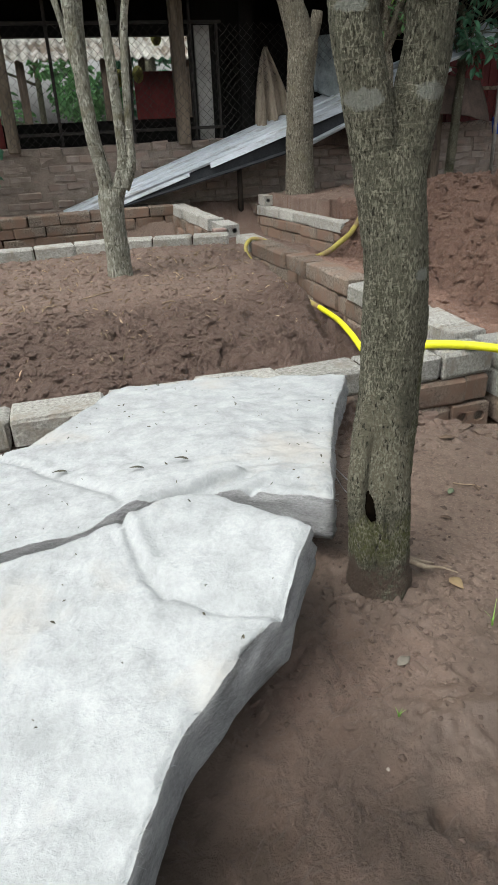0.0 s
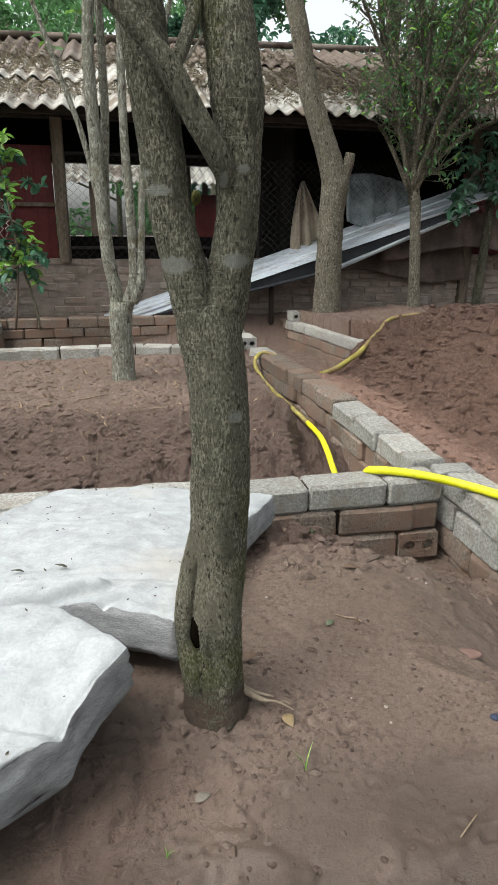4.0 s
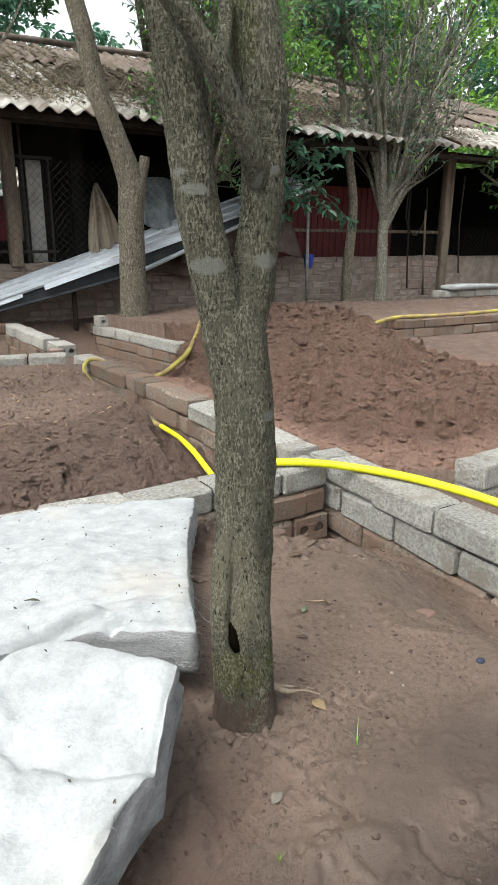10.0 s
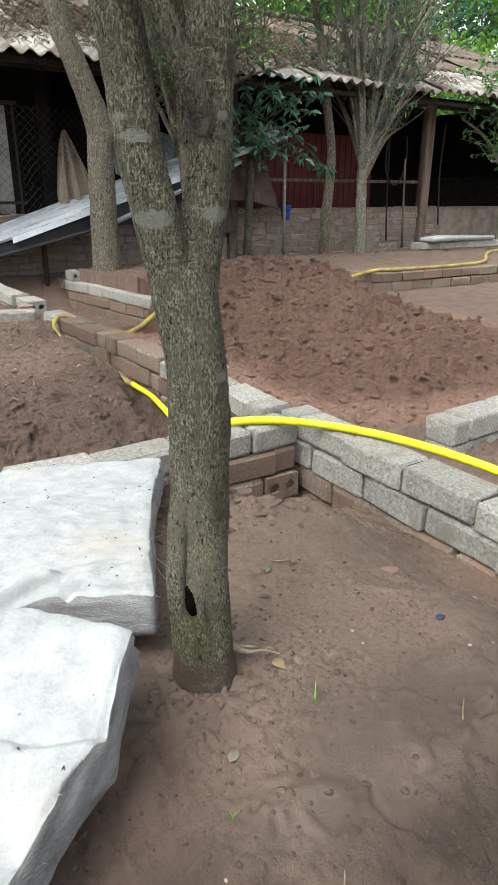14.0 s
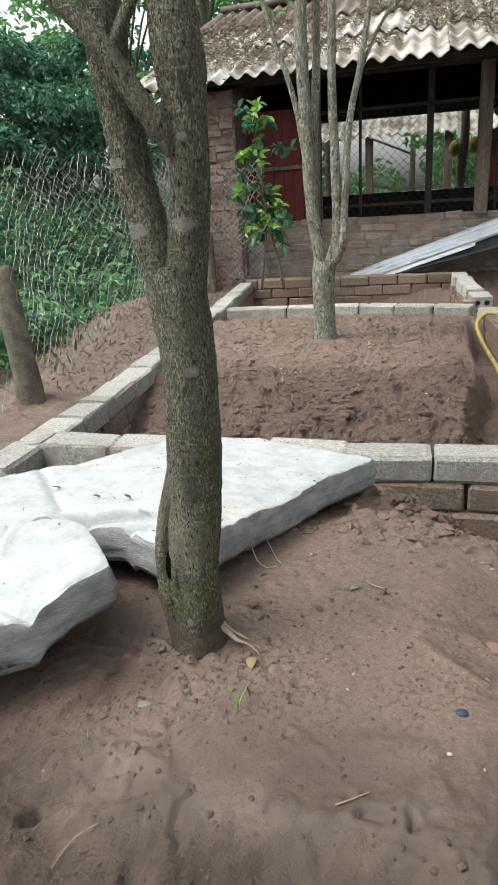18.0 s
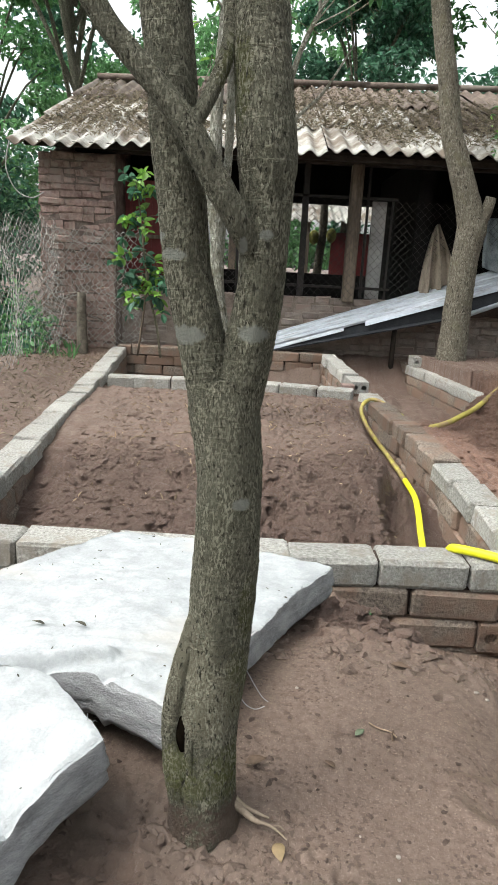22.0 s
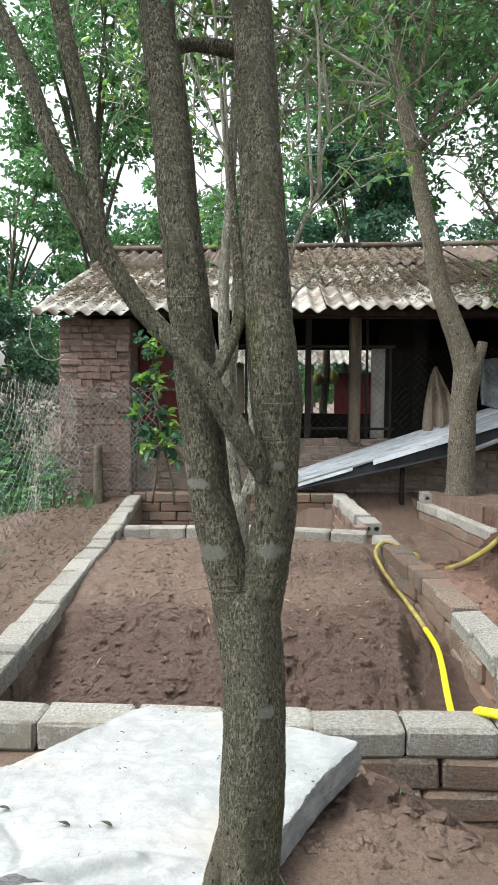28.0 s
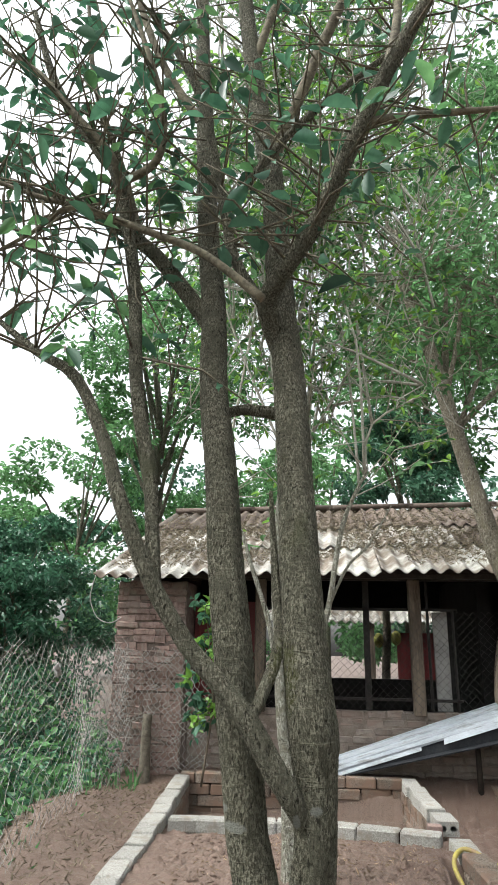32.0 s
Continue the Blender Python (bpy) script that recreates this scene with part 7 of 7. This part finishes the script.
scrap.modifiers.new("thickness", "SOLIDIFY").thickness = 0.002
tagged(scrap, "pale plastic scrap caught in the wire fence", "scrap")
# white sheet lying on the far wall, and cables hung in the shed's bay
bm = bmesh.new()
box(bm, (6.75, 5.72, 0.205), (8.1, 5.98, 0.27), 0.02)
bmesh.ops.subdivide_edges(bm, edges=bm.edges, cuts=3)
for v in bm.verts:
    v.co.z += 0.03 * noise.noise(v.co * 2.2)
tagged(part("white_sheet", bm, BATTING, smooth=True), "white padded sheet lying on the far block wall", "sheet")
for k, p in enumerate(([(6.5, 6.45, 1.9), (6.48, 6.43, 1.3), (6.5, 6.42, 0.7), (6.52, 6.4, 0.2)], [(6.5, 6.45, 1.9), (6.42, 6.42, 1.2), (6.6, 6.4, 0.95), (6.8, 6.42, 1.2), (6.82, 6.45, 1.6)], [(7.55, 6.42, 1.8), (7.5, 6.4, 1.1), (7.58, 6.4, 0.4)])):
    bm = bmesh.new()
    tube(bm, p, 0.012, 6, 6)
    tagged(part("hanging_cable", bm, IRON, smooth=True), "thin dark cable hanging in the shed bay", "cable", "cables in the bay")

# leaves, pebbles and scraps in the mud
PALE_LEAF = material("pale_green_leaf", (0.17, 0.24, 0.09), (0.30, 0.38, 0.17), 20, 90, 0.6, 0.1, 0.001)
FRESH_LEAF = material("fresh_green_leaf", (0.05, 0.14, 0.05), (0.11, 0.24, 0.09), 20, 90, 0.6, 0.1, 0.001)
BROWN_LEAF = material("dead_brown_leaf", (0.05, 0.032, 0.022), (0.13, 0.088, 0.06), 20, 90, 0.7, 0.1, 0.001)
STONE = material("pale_pebble", (0.19, 0.165, 0.14), (0.33, 0.30, 0.26), 60, 200, 0.85, 0.4, 0.002)
RED_STONE = material("flat_red_stone", (0.135, 0.080, 0.066), (0.175, 0.108, 0.088), 40, 150, 0.85, 0.5, 0.003)
single_leaf((0.675, 0.876, gz(0.675, 0.876) + 0.006), 25, 0.055, 0.022, PALE_LEAF, "pale green fallen leaf at the foot of the wall")
single_leaf((0.366, 0.734, gz(0.366, 0.734) + 0.006), 60, 0.03, 0.012, FRESH_LEAF, "small fresh green leaf on the mound", 25)
single_leaf((0.03, 0.115, gz(0.03, 0.115) + 0.006), 20, 0.042, 0.018, BROWN_LEAF, "dead brown leaf in the mud by the tree")
single_leaf((0.366, 0.455, gz(0.366, 0.455) + 0.006), -20, 0.05, 0.014, BROWN_LEAF, "dead brown leaf curled on the mound")
single_leaf((0.20, 0.13, gz(0.20, 0.13) + 0.004), 140, 0.025, 0.010, BROWN_LEAF, "dead brown leaf in the mud")


def pebble(x, y, r, mat, label, seed, flat=0.6):
    rr = random.Random(seed)
    bm = bmesh.new()
    bmesh.ops.create_icosphere(bm, subdivisions=2, radius=r)
    k = (rr.uniform(0.8, 1.4), rr.uniform(0.7, 1.1))
    for v in bm.verts:
        v.co = Vector((v.co.x * k[0], v.co.y * k[1], v.co.z * flat)) * (1 + 0.25 * noise.noise(v.co * (0.9 / r) + Vector((seed, 0, 0))))
    ob = tagged(part("pebble", bm, mat, smooth=True), label, "pebble", "pebbles in the mud")
    ob.location = (x, y, gz(x, y) + r * flat * 0.35)
    return ob


for k, (x, y, r) in enumerate(((0.283, -0.05, 0.0065), (0.276, -0.091, 0.0045), (0.45, -0.214, 0.005), (0.502, -0.229, 0.004), (0.549, 0.387, 0.008), (0.57, 0.372, 0.006), (0.226, -0.015, 0.004), (0.14, 0.36, 0.005), (-0.2, -0.35, 0.004))):
    pebble(x, y, r * 0.75, STONE, "small pale pebble pressed into the mud", 200 + k)
pebble(0.55, 0.115, 0.026, RED_STONE, "flat reddish stone level with the mud", 220, 0.14)


def strand(name, pts, r, mat, label, category, group=""):
    bm = bmesh.new()
    tube(bm, [(x, y, gz(x, y) + h) for x, y, h in pts], r, 6, 5)
    return tagged(part(name, bm, mat, smooth=True), label, category, group)


strand("dry_twig", [(0.285, 0.258, 0.004), (0.302, 0.24, 0.006), (0.324, 0.235, 0.004), (0.335, 0.222, 0.003)], 0.0016, LITTER, "short dry twig on the trodden mud", "twig", "twigs in the mud")
strand("dry_twig", [(0.324, 0.211, 0.003), (0.326, 0.225, 0.004), (0.33, 0.24, 0.003)], 0.0022, BROWN_LEAF, "short dark twig on the trodden mud", "twig", "twigs in the mud")
strand("straw", [(0.283, -0.338, 0.004), (0.305, -0.32, 0.006), (0.33, -0.302, 0.004)], 0.0012, LITTER, "pale straw lying on the mud", "straw")
strand("straw", [(-0.10, -0.50, 0.004), (-0.085, -0.46, 0.008), (-0.06, -0.43, 0.004)], 0.0012, LITTER, "pale straw lying on the mud", "straw")
for k, p in enumerate(([(0.02, 0.36, 0.05), (0.045, 0.335, 0.02), (0.062, 0.314, 0.006), (0.075, 0.30, 0.004)], [(0.0, 0.30, 0.06), (0.02, 0.28, 0.02), (0.045, 0.275, 0.006), (0.067, 0.282, 0.008)])):
    strand("fibre_wisp", p, 0.0011, BATTING_EDGE, "muddy wisp of batting fibre trailing from the mat", "fibre", "fibre wisps")
bm = bmesh.new()
tube(bm, [(-2.5, 5.95, 1.98), (-2.54, 5.97, 1.86), (-2.56, 6.0, 1.71), (-2.48, 6.03, 1.53), (-2.34, 6.06, 1.47), (-2.23, 6.1, 1.53)], 0.006, 6, 6)
tagged(part("hanging_cable", bm, WHITE_BOARD, smooth=True), "pale cable looping down from the roof corner", "cable")
